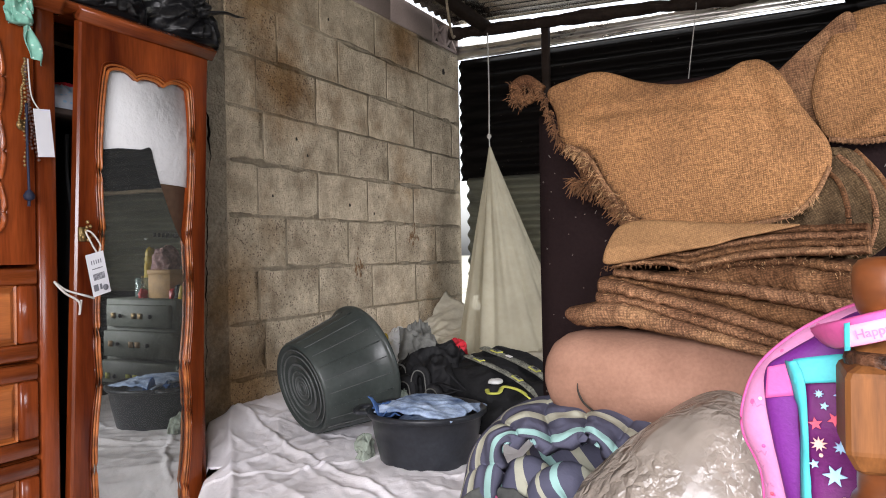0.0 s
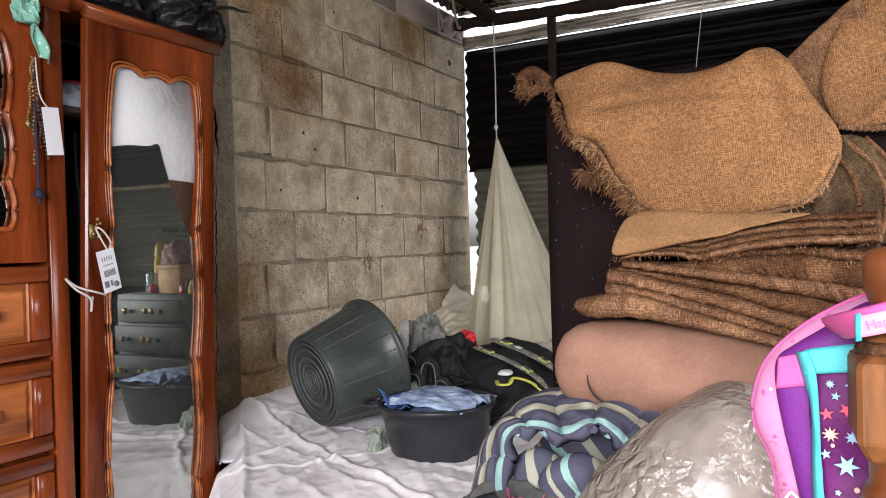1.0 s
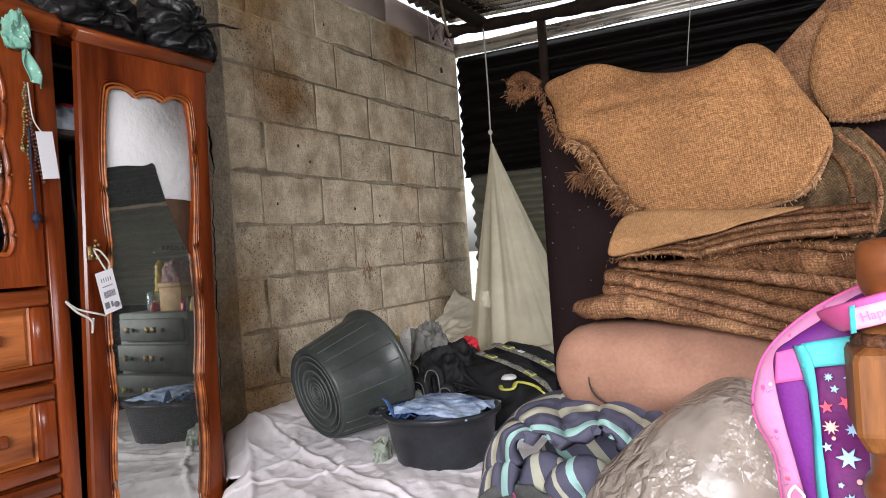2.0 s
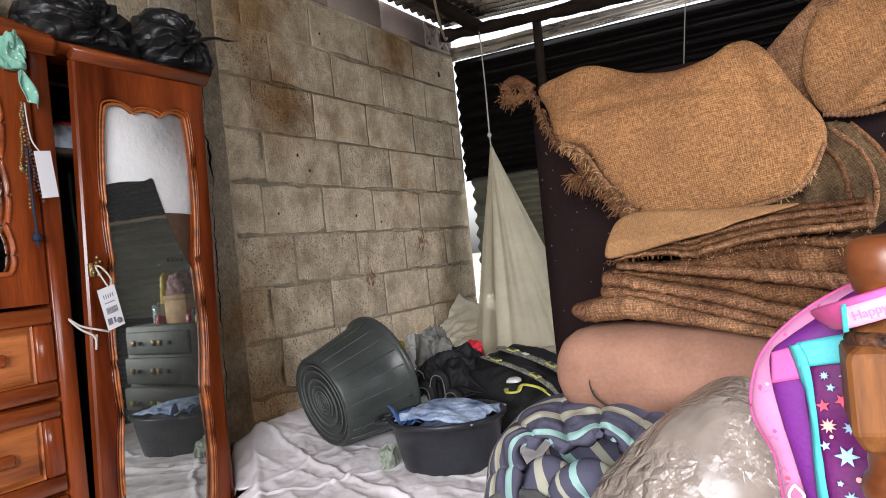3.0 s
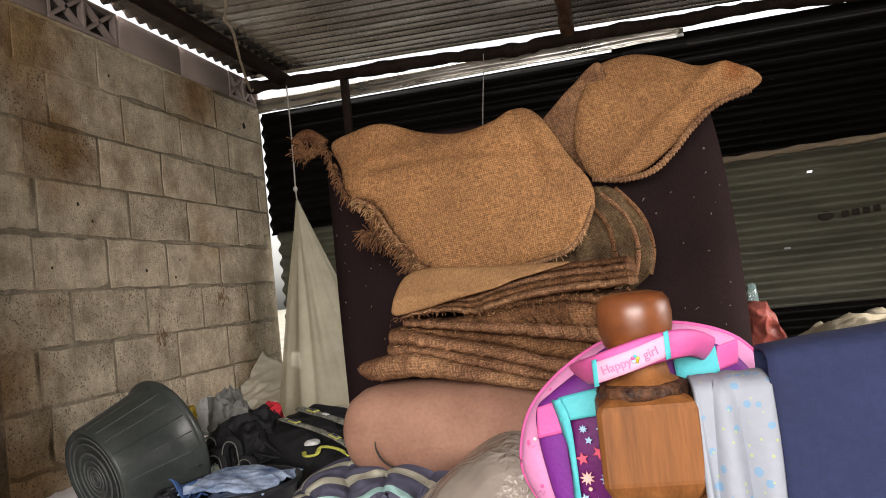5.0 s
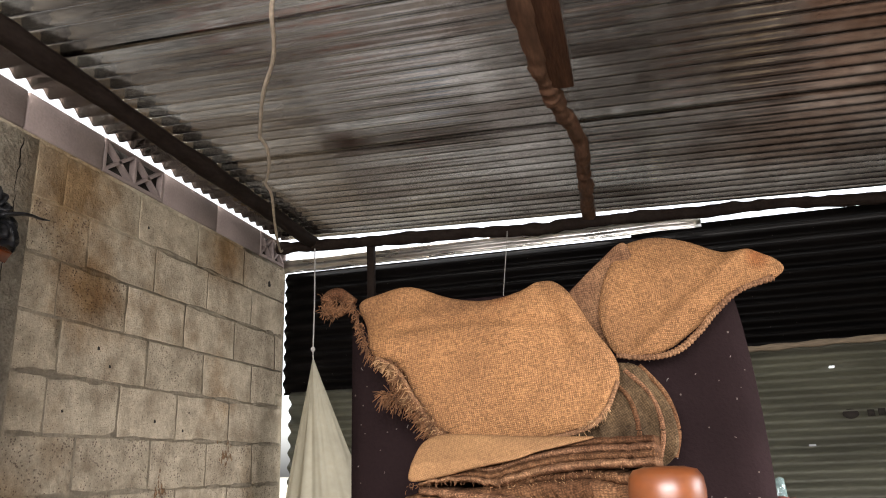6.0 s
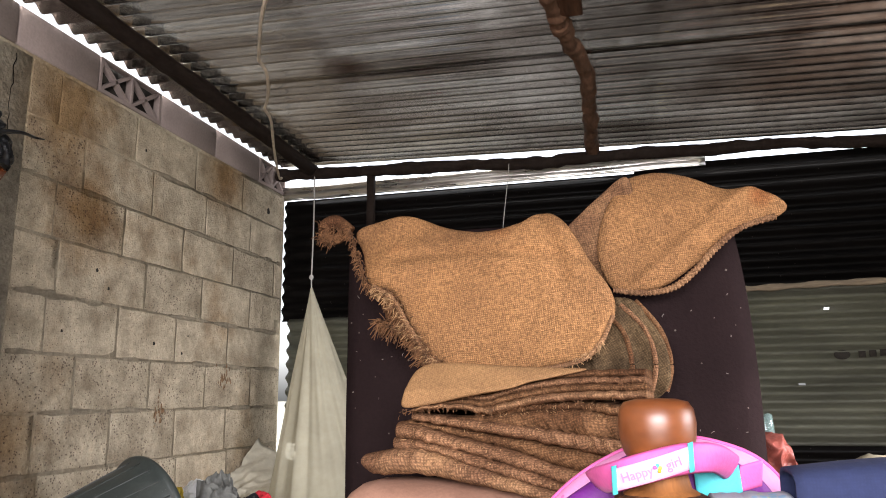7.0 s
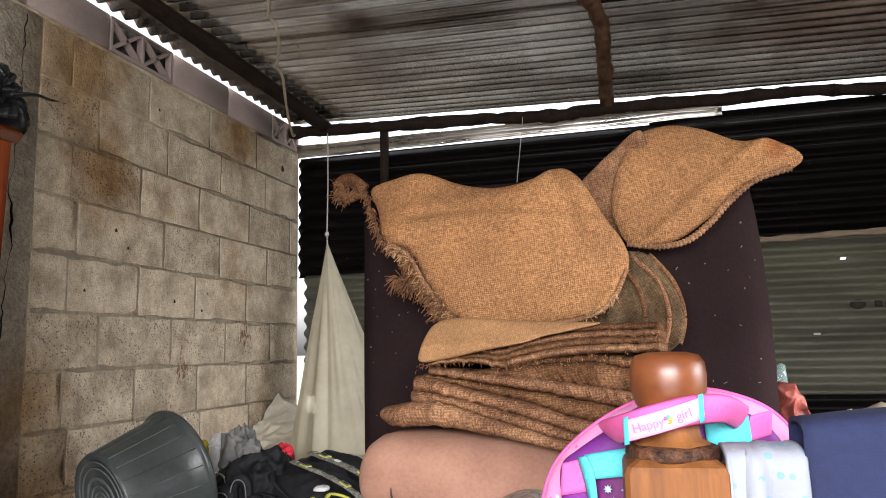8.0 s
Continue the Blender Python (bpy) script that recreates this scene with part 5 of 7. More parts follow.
# ---- tubs on the bed ----
AX = Vector((0.37, 0.90, 0.22)).normalized()
BIG = Matrix.Translation((0.359, -0.393, 0.708)) @ AX.to_track_quat("Z", "Y").to_matrix().to_4x4()
tub = thing("plastic_tub", (0.46, -0.24, 0.57), "large scuffed grey-green plastic tub lying on its side", "tub", "plastic tubs")
outer = [(0.002, 0.006), (0.142, 0.006), (0.145, 0.0), (0.152, 0.0), (0.157, 0.008), (0.166, 0.06), (0.182, 0.15), (0.196, 0.232), (0.206, 0.236), (0.212, 0.242), (0.212, 0.252), (0.205, 0.256),
         (0.195, 0.250), (0.188, 0.232), (0.174, 0.15), (0.158, 0.06), (0.148, 0.016), (0.002, 0.014)]
part("shell", lathe(outer, BIG, 72), GREYTUB, tub, "grey-green ribbed plastic")
for r in (0.014, 0.026, 0.040, 0.058, 0.080, 0.084, 0.112, 0.132):
    part("ring", lathe([(r - 0.0022, 0.0065), (r - 0.001, 0.0025), (r + 0.001, 0.0025), (r + 0.0022, 0.0065)], BIG, 48), RINGS, tub, "raised base ring")
for k in range(22):
    a = math.tau * k / 22
    pts = [BIG @ Vector(((r + 0.0006) * math.cos(a), (r + 0.0006) * math.sin(a), z)) for r, z in ((0.158, 0.012), (0.166, 0.06), (0.182, 0.15), (0.196, 0.23))]
    part("rib", tube(pts, 0.0017, 5, 8), RINGS if k % 3 else GREYTUB, tub)
for a0 in (1.2 + math.pi,):
    pts = [BIG @ Vector((q * math.cos(a0 + d), q * math.sin(a0 + d), 0.246)) for q, d in ((0.205, -0.28), (0.232, -0.18), (0.236, 0), (0.232, 0.18), (0.205, 0.28))]
    part("lug", tube(pts, 0.008, 8, 20, flat=0.6), GREYTUB, tub, "moulded lug handle")

UP2 = Matrix.Translation((0.845, -0.42, 0.528)) @ Matrix.Scale(0.86, 4)
tub = thing("plastic_tub", (0.845, -0.42, 0.528), "black plastic tub full of jeans standing on the bed", "tub", "plastic tubs")
part("shell", lathe([(0.002, 0.0), (0.146, 0.0), (0.156, 0.006), (0.166, 0.05), (0.18, 0.11), (0.190, 0.172), (0.200, 0.174), (0.206, 0.180), (0.206, 0.190), (0.199, 0.194), (0.188, 0.188), (0.178, 0.16),
                     (0.155, 0.02), (0.002, 0.01)], UP2, 72), BLACKTUB, tub, "dusty black plastic")
for a0 in (3.55,):
    pts = [UP2 @ Vector((q * math.cos(a0 + d), q * math.sin(a0 + d), 0.186)) for q, d in ((0.200, -0.30), (0.236, -0.20), (0.242, 0), (0.236, 0.20), (0.200, 0.30))]
    part("lug", tube(pts, 0.010, 8, 20, flat=0.7), BLACKTUB, tub, "moulded lug handle")

jeans = thing("jeans", (0.85, -0.41, 0.66), "faded blue jeans heaped in the tub", "jeans")
part("leg", shell(lambda u, v: Vector((0.735 + 0.25 * u + 0.012 * nz((u * 3, v * 3, 2), 1), -0.535 + 0.24 * v, 0.688 + 0.022 * math.sin(math.pi * u) ** 0.5 * math.sin(math.pi * v) ** 0.4
     + 0.014 * ridged((u * 1.1 + v * 1.6, v * 0.6, 0), 1.9, 2) + 0.004 * ridged((u * 2 - v, v * 3, 0), 2.6, 5) - 0.012 * u)), 80, 60, 0.004), DENIM, jeans, "pale faded denim")
part("other_leg", mound(0.87, -0.41, 0.635, 0.125, 0.11, 0.030, lambda p, e: Vector((0.012 * nz(p, 9), 0.010 * nz(p, 9, 3), 0.016 * ridged((p.x * 0.5, p.y * 1.6, 0), 9, 2) * math.sin(e))), 30, 90), DENIM, jeans, "pale faded denim")
part("turn_up", shell(lambda u, v: Vector((0.722 + 0.050 * u + 0.03 * v, -0.545 + 0.05 * v, 0.678 + 0.062 * (1 - u) ** 1.6 * (1 - v) + 0.010 * math.sin(u * 6 + v * 5) + 0.014 * u)), 16, 14, 0.003), DARKDENIM, jeans, "turned-up hem")
part("waistband", shell(lambda u, v: Vector((0.705 + 0.11 * u, -0.50 + 0.09 * v, 0.682 + 0.022 * ridged((u * 1.4, v * 1.2, 3), 1.8, 4) + 0.010 * math.sin(math.pi * v))), 30, 26, 0.004), DARKDENIM, jeans, "darker blue denim")

solo("crumpled_rag", mound(0.668, -0.478, 0.53, 0.026, 0.032, 0.07, lambda p, e: Vector((0.012 * nz(p, 32), 0.012 * nz(p, 36, 3) - 0.008 * ridged(p, 60, 4), 0.014 * ridged(p, 46, 2))), 34, 80), PALECLOTH,
     (0.655, -0.50, 0.53), "crumpled pale green rag beside the tub", "rag")

# ---- clothes and a black backpack behind the tubs ----
heap = thing("clothes_heap", (0.62, 0.10, 0.54), "heap of dark crumpled clothes on the bed", "clothes")
def lump(s, f, g):
    """Crumpled cloth: soft bulges with sharper folds on them."""
    def shape(p, e):
        w = Vector((nz(p, f * 0.7, g + 9), nz(p, f * 0.7, g + 11), 0)) * 0.03
        fold = 0.55 * s * ridged(p + w, f * 1.9, g + 7) + 0.25 * s * ridged(p + w, f * 4.0, g + 8)
        return Vector((s * nz(p, f, g) + fold * 0.6, s * nz(p, f * 0.9, g + 3) - fold * 0.8, (1.1 * s * ridged(p, f * 0.8, g + 5) + fold) * math.sin(e) ** 0.5))
    return shape



part("black_clothes", mound(0.62, 0.06, 0.53, 0.17, 0.17, 0.24, lump(0.035, 10, 1), 40, 110), BLACKCLOTH, heap, "black cloth")
part("grey_shirt", mound(0.525, 0.11, 0.70, 0.072, 0.07, 0.15, lump(0.030, 17, 2), 44, 110), GREYCLOTH, heap, "olive-grey shirt")
part("red_garment", mound(0.665, 0.13, 0.74, 0.045, 0.05, 0.065, lump(0.016, 26, 4), 26, 60), REDCLOTH, heap, "bright red cloth")
for k in range(3):
    part("dark_stripe", tube([(0.632, 0.085, 0.762 + 0.018 * k), (0.66, 0.070, 0.772 + 0.018 * k), (0.70, 0.085, 0.766 + 0.018 * k)], 0.004, 6, 16), BLACKCLOTH, heap)
for k, (x, z) in enumerate(((0.56, 0.74), (0.60, 0.69))):
    part("seam_piping", tube([(x - 0.03, -0.10, z - 0.10), (x - 0.035, -0.10, z - 0.02), (x - 0.015, -0.085, z + 0.015), (x + 0.02, -0.09, z), (x + 0.035, -0.105, z - 0.07), (x + 0.06, -0.11, z - 0.11)], 0.0035, 6, 40), GREYCLOTH, heap)
for k, (x, y, z) in enumerate(((0.60, -0.115, 0.66), (0.655, -0.105, 0.70), (0.70, -0.10, 0.64))):
    path = [(x - 0.02, y, z - 0.07), (x - 0.028, y - 0.012, z), (x - 0.01, y - 0.016, z + 0.045), (x + 0.022, y - 0.012, z + 0.035), (x + 0.03, y - 0.008, z - 0.04), (x + 0.045, y - 0.006, z - 0.09)]
    part("sleeve_fold", tube(path, lambda s: 0.019 - 0.006 * abs(2 * s - 1), 10, 50, rough=0.6, flat=0.7, up=(0, 1, 0)), BLACKCLOTH, heap, "rumpled black sleeve")
    part("grey_edge", tube([(a, b - 0.017, c) for a, b, c in path], 0.0022, 5, 50), GREYCLOTH, heap)
part("grey_drape", shell(lambda u, v: Vector((0.47 + 0.15 * u + 0.02 * v, 0.055 - 0.05 * v + 0.012 * math.sin(u * 14 + 2 * v), 0.86 - 0.11 * v - 0.05 * u ** 2 + 0.012 * ridged((u * 2, v * 1.5, 0), 2.2, 3))), 50, 40, 0.006), GREYCLOTH, heap, "olive-grey shirt with long folds")
part("pale_strip", shell(lambda u, v: Vector((0.545 + 0.03 * u + 0.03 * v, -0.128 - 0.006 * math.sin(u * 5), 0.70 - 0.13 * v + 0.004 * math.sin(v * 15))), 10, 24, 0.004), WHITECLOTH, heap, "pale printed strip of cloth")
part("white_garment", mound(0.43, 0.10, 0.74, 0.04, 0.05, 0.105, lump(0.016, 22, 6), 24, 60), WHITETRIM, heap, "white cloth")
part("yellow_garment", mound(0.405, 0.05, 0.75, 0.022, 0.03, 0.085, lump(0.012, 24, 7), 20, 50), YELLOWPLASTIC, heap, "yellow cloth")
part("pale_garment", mound(0.58, -0.11, 0.545, 0.05, 0.05, 0.11, lump(0.018, 22, 8), 24, 60), PALECLOTH, heap, "pale patterned cloth")

pack = thing("black_backpack", (0.95, 0.06, 0.54), "black backpack with green-yellow patterned straps lying on the bed", "backpack", "backpacks")
PK = pose(0.93, 0.03, 0.665, 12, 17, -16)
part("body", pad([(-0.22, -0.13), (-0.23, 0.02), (-0.20, 0.15), (-0.05, 0.18), (0.12, 0.16), (0.24, 0.10), (0.265, 0.0), (0.24, -0.09), (0.10, -0.14), (-0.08, -0.15)], 0.085, PK, 18, 110, 3.2,
     lambda x, y, r: 0.022 * nz((x, y, 1), 9) + 0.010 * ridged((x, y, 1), 17)), BLACKCLOTH, pack, "black padded body")
part("base_fold", mound(0.90, 0.02, 0.53, 0.24, 0.17, 0.13, lump(0.02, 9, 11), 26, 90), BLACKCLOTH, pack)
for off, width in ((0.035, 0.019), (-0.055, 0.015)):
    path = [PK @ Vector((x, off + 0.012 * math.sin(x * 14) + dy, h)) for x, dy, h in ((-0.19, 0.03, 0.072), (-0.10, 0.01, 0.096), (0.0, 0.0, 0.100), (0.10, -0.012, 0.092), (0.20, -0.02, 0.070), (0.25, -0.02, 0.04))]
    strap = part("strap", tube(path, width, 8, 60, flat=0.34), GREYTRIM, pack, "grey patterned webbing strap")
    for k in range(8):
        s = 0.08 + k * 0.115
        q = spline(path, 60)[int(s * 59)]
        d = (spline(path, 60)[min(59, int(s * 59) + 2)] - q).normalized()
        m = Matrix.Translation(q + Vector((0, 0, width * 0.35))) @ d.to_track_quat("X", "Z").to_matrix().to_4x4()
        big = k % 3 == 1
        b2 = bmesh.new()
        bmesh.ops.create_cube(b2, size=1, matrix=m @ Matrix.Diagonal((0.036 if big else 0.020, width * (1.5 if big else 0.9), 0.003, 1)))
        patch = part("patch", b2, (GREYTRIM, YELLOW, WHITETRIM)[k % 3] if off > 0 else (GREYTRIM, YELLOW, GREYTRIM)[k % 3], strap, smooth=False)
        if big:
            for w, g in ((0.72, GREYTRIM), (0.42, NAVYTRIM)):
                b2 = bmesh.new()
                bmesh.ops.create_cube(b2, size=1, matrix=m @ Matrix.Translation((0, 0, 0.002 * (2 - w))) @ Matrix.Diagonal((0.036 * w, width * 1.5 * w, 0.003, 1)))
                part("patch", b2, g, strap, smooth=False)
loop = [PK @ Vector(p) for p in ((0.00, -0.13, 0.06), (0.03, -0.155, 0.07), (0.055, -0.135, 0.075), (0.045, -0.10, 0.08), (0.10, -0.085, 0.085), (0.15, -0.085, 0.075))]
part("pull_loop", tube(loop, 0.008, 7, 30, flat=0.5), YELLOW, pack, "yellow-green webbing loop")
part("white_tab", mound(0.935, -0.115, 0.722, 0.022, 0.03, 0.008, lump(0.004, 30, 3), 10, 26), WHITETRIM, pack, "white fabric tab")
for k in range(3):
    path = [Vector((0.62 + 0.05 * k, -0.07 + 0.02 * k, 0.62 + 0.07 * k)), Vector((0.70 + 0.03 * k, -0.10, 0.66 + 0.04 * k)), Vector((0.78 + 0.02 * k, -0.08, 0.68)), Vector((0.84, -0.04, 0.73 - 0.02 * k))]
    part("side_strap", tube(path, 0.012, 8, 30, flat=0.4), BLACKCLOTH, pack)

# ---- pink school backpack hung on the bedpost ----
pk = thing("school_backpack", (1.955, -1.36, 0.68), "purple and pink school backpack with stars hung on the bedpost", "backpack", "backpacks")
OUTP = [(1.955, 0.68), (1.86, 0.70), (1.828, 0.80), (1.820, 0.872), (1.801, 0.918), (1.801, 0.955), (1.818, 1.0), (1.857, 1.040), (1.91, 1.072), (1.965, 1.089), (2.02, 1.086), (2.075, 1.060), (2.108, 1.0), (2.115, 0.9), (2.105, 0.78), (2.06, 0.70)]
shrink = lambda k: [(1.955 + (x - 1.955) * k, 0.88 + (z - 0.88) * k) for x, z in OUTP]
part("back_panel", pad(OUTP, 0.038, UPRIGHT(-1.335), 12, 110, 5), PINK, pk, "printed pink gusset")
FRONT = [(1.955, 0.69), (1.875, 0.70), (1.860, 0.79), (1.843, 0.882), (1.835, 0.922), (1.828, 0.97), (1.830, 1.004), (1.850, 1.022), (1.881, 1.043), (1.921, 1.071), (1.965, 1.078),
         (2.02, 1.073), (2.065, 1.045), (2.09, 0.99), (2.10, 0.9), (2.09, 0.78), (2.05, 0.71)]
part("front_panel", pad(FRONT, 0.015, UPRIGHT(-1.370), 12, 130, 14, lambda x, z, r: 0.003 * nz((x, z, 3), 12) * (1 - r ** 6)), PURPLE, pk, "purple nylon front")
loop = [(x, -1.338, z) for x, z in shrink(1.0)]
part("piping", tube(loop + loop[:2], 0.0022, 7, 140), HOTPINK, pk, "pink piping")
part("side_patch", shell(lambda u, v: Vector((1.8295 + 0.003 * v + (0.030 - 0.009 * v) * u, -1.3885 - 0.004 * u, 0.972 + 0.036 * v + 0.006 * u)), 8, 8, 0.0015), HOTPINK, pk, "pink patch")
part("side_patch", shell(lambda u, v: Vector((2.037 + 0.024 * u + 0.003 * v, -1.3915 + 0.008 * u, 1.036 + 0.006 * u + 0.027 * v)), 8, 8, 0.0015), HOTPINK, pk, "pink patch")
part("teal_tab", shell(lambda u, v: Vector((1.994 + 0.046 * u - 0.002 * v, -1.3945 - 0.003 * math.sin(math.pi * u), 1.020 + 0.016 * u + (0.036 - 0.008 * u) * v)), 12, 8, 0.002), TEAL, pk, "turquoise band")
pocket = part("pocket", pad([(1.880, 0.72), (1.871, 0.85), (1.869, 1.0), (1.955, 1.008), (2.045, 1.0), (2.06, 0.85), (2.045, 0.72), (1.955, 0.71)], 0.016, UPRIGHT(-1.387), 10, 80, 8,
     lambda x, z, r: 0.004 * nz((x, z, 7), 14) + 0.004 * math.sin(z * 55)), PLUM, pk, "plum pocket printed with stars")
part("teal_band", shell(lambda u, v: Vector((1.860 + 0.188 * u, -1.4065 - 0.004 * math.sin(math.pi * u) + 0.006 * v * v, 0.993 + 0.008 * math.sin(math.pi * u) + (0.027 + 0.004 * math.sin(math.pi * u)) * v)), 30, 8, 0.002), TEAL, pk, "turquoise band")
edge_l = spline([(1.852, 0, 1.017), (1.861, 0, 0.978), (1.866, 0, 0.95), (1.866, 0, 0.85), (1.873, 0, 0.72)], 40)
edge_r = spline([(1.863, 0, 1.020), (1.872, 0, 0.993), (1.8745, 0, 0.912), (1.877, 0, 0.852), (1.888, 0, 0.72)], 40)
part("teal_trim", shell(lambda u, v: edge_l[round(v * 39)].lerp(edge_r[round(v * 39)], u) + Vector((0, -1.392 - 0.017 * min(1, u * 2.2) - 0.001 * math.sin(v * 30), 0)), 6, 39, 0.0015), TEAL, pk, "turquoise edging")
part("teal_trim", tube([(2.045, -1.403, 1.0), (2.048, -1.404, 0.88), (2.04, -1.40, 0.72)], 0.0085, 8, 30, flat=0.4, up=(0, 1, 0)), TEAL, pk, "turquoise edging")
part("teal_trim", tube([(1.935, -1.404, 0.90), (1.938, -1.405, 0.84), (1.945, -1.40, 0.72)], 0.006, 8, 30, flat=0.4, up=(0, 1, 0)), TEAL, pk, "turquoise edging")


def star(x, z, r, points, inner, turn):
    bm = bmesh.new()
    rows = []
    for y in (-1.4125, -1.4100):
        rows.append([bm.verts.new((x + q * math.sin(a), y, z + q * math.cos(a))) for a, q in
                     ((math.tau * k / (points * 2) + turn, r if k % 2 == 0 else r * inner) for k in range(points * 2))])
        mid = bm.verts.new((x, y, z))
        for k in range(points * 2):
            bm.faces.new((mid, rows[-1][k], rows[-1][(k + 1) % (points * 2)]))
    for k in range(points * 2):
        j = (k + 1) % (points * 2)
        bm.faces.new((rows[0][k], rows[0][j], rows[1][j], rows[1][k]))
    return bm


for x, z, r, n, q, g in ((1.899, 0.897, 0.0125, 6, 0.42, STARBLUE), (1.884, 0.930, 0.0085, 9, 0.45, STARPEACH), (1.881, 0.952, 0.0075, 5, 0.42, STARCORAL), (1.900, 0.958, 0.008, 5, 0.42, STARCORAL),
                         (1.890, 0.972, 0.0048, 5, 0.45, STARBLUE), (1.899, 0.852, 0.0068, 7, 0.42, STARBLUE), (1.890, 0.867, 0.0034, 5, 0.6, STARBLUE), (1.908, 0.872, 0.003, 9, 0.9, STARPEACH),
                         (1.882, 0.838, 0.008, 5, 0.45, STARCORAL), (1.879, 0.908, 0.0055, 5, 0.45, STARBLUE), (1.905, 0.928, 0.0075, 8, 0.45, STARBLUE), (1.885, 0.985, 0.005, 8, 0.45, STARBLUE),
                         (1.905, 0.985, 0.006, 5, 0.45, STARBLUE), (1.886, 0.918, 0.0022, 8, 0.9, STARPEACH), (1.91, 0.81, 0.009, 6, 0.42, STARPEACH), (1.885, 0.80, 0.006, 6, 0.42, STARBLUE),
                         (2.02, 0.93, 0.01, 6, 0.42, STARBLUE), (2.03, 0.88, 0.008, 5, 0.45, STARCORAL)):
    part("star", star(x, z, r, n, q, x * 40), g, pocket, smooth=False)
# wavy stitched print along the gusset
rim_x = lambda z: 1.801 + 0.26 * max(0, 0.918 - z) ** 1.05 * 0.8 + 0.35 * max(0, z - 0.955)
on_gusset = lambda x, z: Vector((x, -1.3356 - 0.038 * math.sqrt(max(0, 1 - ((1.955 - x) / (1.955 - rim_x(z))) ** 5)), z))
rnd = random.Random(4)
for k in range(13):
    z = 0.735 + 0.0185 * k
    x = rim_x(z) + 0.009 + rnd.uniform(0, 0.004)
    part("print_line", tube([on_gusset(x + 0.0024 * j, z + 0.0022 * math.sin(j * 2.1 + k) + 0.0015 * (j % 2)) for j in range(rnd.randrange(4, 8))], 0.0004, 4, 18), INKPINK, pk)
    if k % 3 == 0:
        c = Matrix.Translation(on_gusset(x + 0.009, z + 0.009)) @ pose(0, 0, 0, 90, 0, 0)
        part("printed_dot", lathe([(0.0002, 0), (0.0022, 0), (0.0022, 0.0006), (0.0002, 0.0006)], c, 10), (HOTPINK, WHITETRIM, STARCORAL)[k // 3 % 3], pk)
handle = part("handle", tube([(1.888, -1.405, 1.046), (1.895, -1.45, 1.052), (1.915, -1.490, 1.061), (1.945, -1.503, 1.071), (1.978, -1.495, 1.078), (2.008, -1.46, 1.076), (2.03, -1.40, 1.062)],
     0.0145, 10, 60, flat=0.28, up=(0, 1, 0.0)), HOTPINK, pk, "hot pink grab handle")


def strap_point(s, lift, h):
    """A point on the front of the grab handle: s along it, h across it."""
    x = 1.907 + 0.080 * s
    y = -1.5112 + 0.10 * (s - 0.52) ** 2 * 0.55 - lift
    return Vector((x, y, 1.0565 + 0.0245 * s + h))


part("label_band", shell(lambda u, v: strap_point(0.06 + 0.88 * u, 0.0005, -0.0105 + 0.021 * v), 24, 4, 0.0012), PALEPINK, handle, "pale pink label band")
for s in (0.02, 0.93):
    part("turquoise_stop", shell(lambda u, v: strap_point(s + 0.06 * u, 0.0012, -0.0135 + 0.027 * v), 4, 4, 0.0012), TEAL, handle, "turquoise stitching tab")


def lettering(text, m, size, material, parent, name="lettering"):
    cu = bpy.data.curves.new(name, "FONT")
    cu.body, cu.size, cu.extrude, cu.align_x, cu.align_y = text, size, 0.0003, "CENTER", "CENTER"
    tmp = bpy.data.objects.new(name, cu)
    me = bpy.data.meshes.new_from_object(tmp)
    bpy.data.objects.remove(tmp)
    b2 = bmesh.new()
    b2.from_mesh(me)
    b2.transform(m)
    return part(name, b2, material, parent, smooth=False)


def on_strap(s):
    p, q = strap_point(s - 0.05, 0.0022, 0), strap_point(s + 0.05, 0.0022, 0)
    x = (q - p).normalized()
    y = Vector((0, 0, 1)) - x * x.z
    y.normalize()
    m = Matrix((x, y, x.cross(y))).transposed().to_4x4()
    return Matrix.Translation((p + q) / 2) @ m


lettering("Happy", on_strap(0.32), 0.0125, INKPINK, handle)
lettering("girl", on_strap(0.75), 0.0125, INKPINK, handle)
for k in range(5):
    a = math.tau * k / 5
    m = on_strap(0.56) @ Matrix.Translation((0.0026 * math.cos(a), 0.0026 * math.sin(a), 0))
    part("flower_petal", lathe([(0.0001, 0), (0.0019, 0), (0.0019, 0.0006), (0.0001, 0.0006)], m, 10), (YELLOW, TEAL, HOTPINK, STARBLUE, YELLOWPLASTIC)[k], handle)
part("zip_pull", tube([(1.842, -1.39, 0.855), (1.836, -1.396, 0.845), (1.843, -1.398, 0.835), (1.852, -1.395, 0.845), (1.842, -1.39, 0.856)], 0.0018, 6, 24), WHITETRIM, pk, "white zip pull ring")

# ---- cloths over the footboard ----
def hung(x0, x1, top, drop, th, amp, waves, slope=0.0, seed=0):
    """A cloth folded over the rail: back fall, over the top, front fall."""
    def f(u, v):
        s = v * 2 - 1
        x = x0 + (x1 - x0) * u
        fold = amp * math.sin(u * waves + seed + 1.5 * nz((u * 3, v * 2, seed), 1.2)) * min(1, abs(s) * 3)
        if abs(s) < 0.12:
            a = s / 0.12 * math.pi / 2
            y, z = -1.465 + 0.034 * math.sin(-a), top + 0.008 * math.cos(a)
        else:
            y, z = -1.465 - math.copysign(0.034, s), top - (abs(s) - 0.12) * drop
        return Vector((x + 0.006 * nz((u * 4, v * 5, seed), 1), y - fold - 0.01 * (s > 0) * abs(s), z + slope * (x - x0) + 0.003 * nz((u * 6, 0, seed), 1)))
    return shell(f, 50, 70, th)


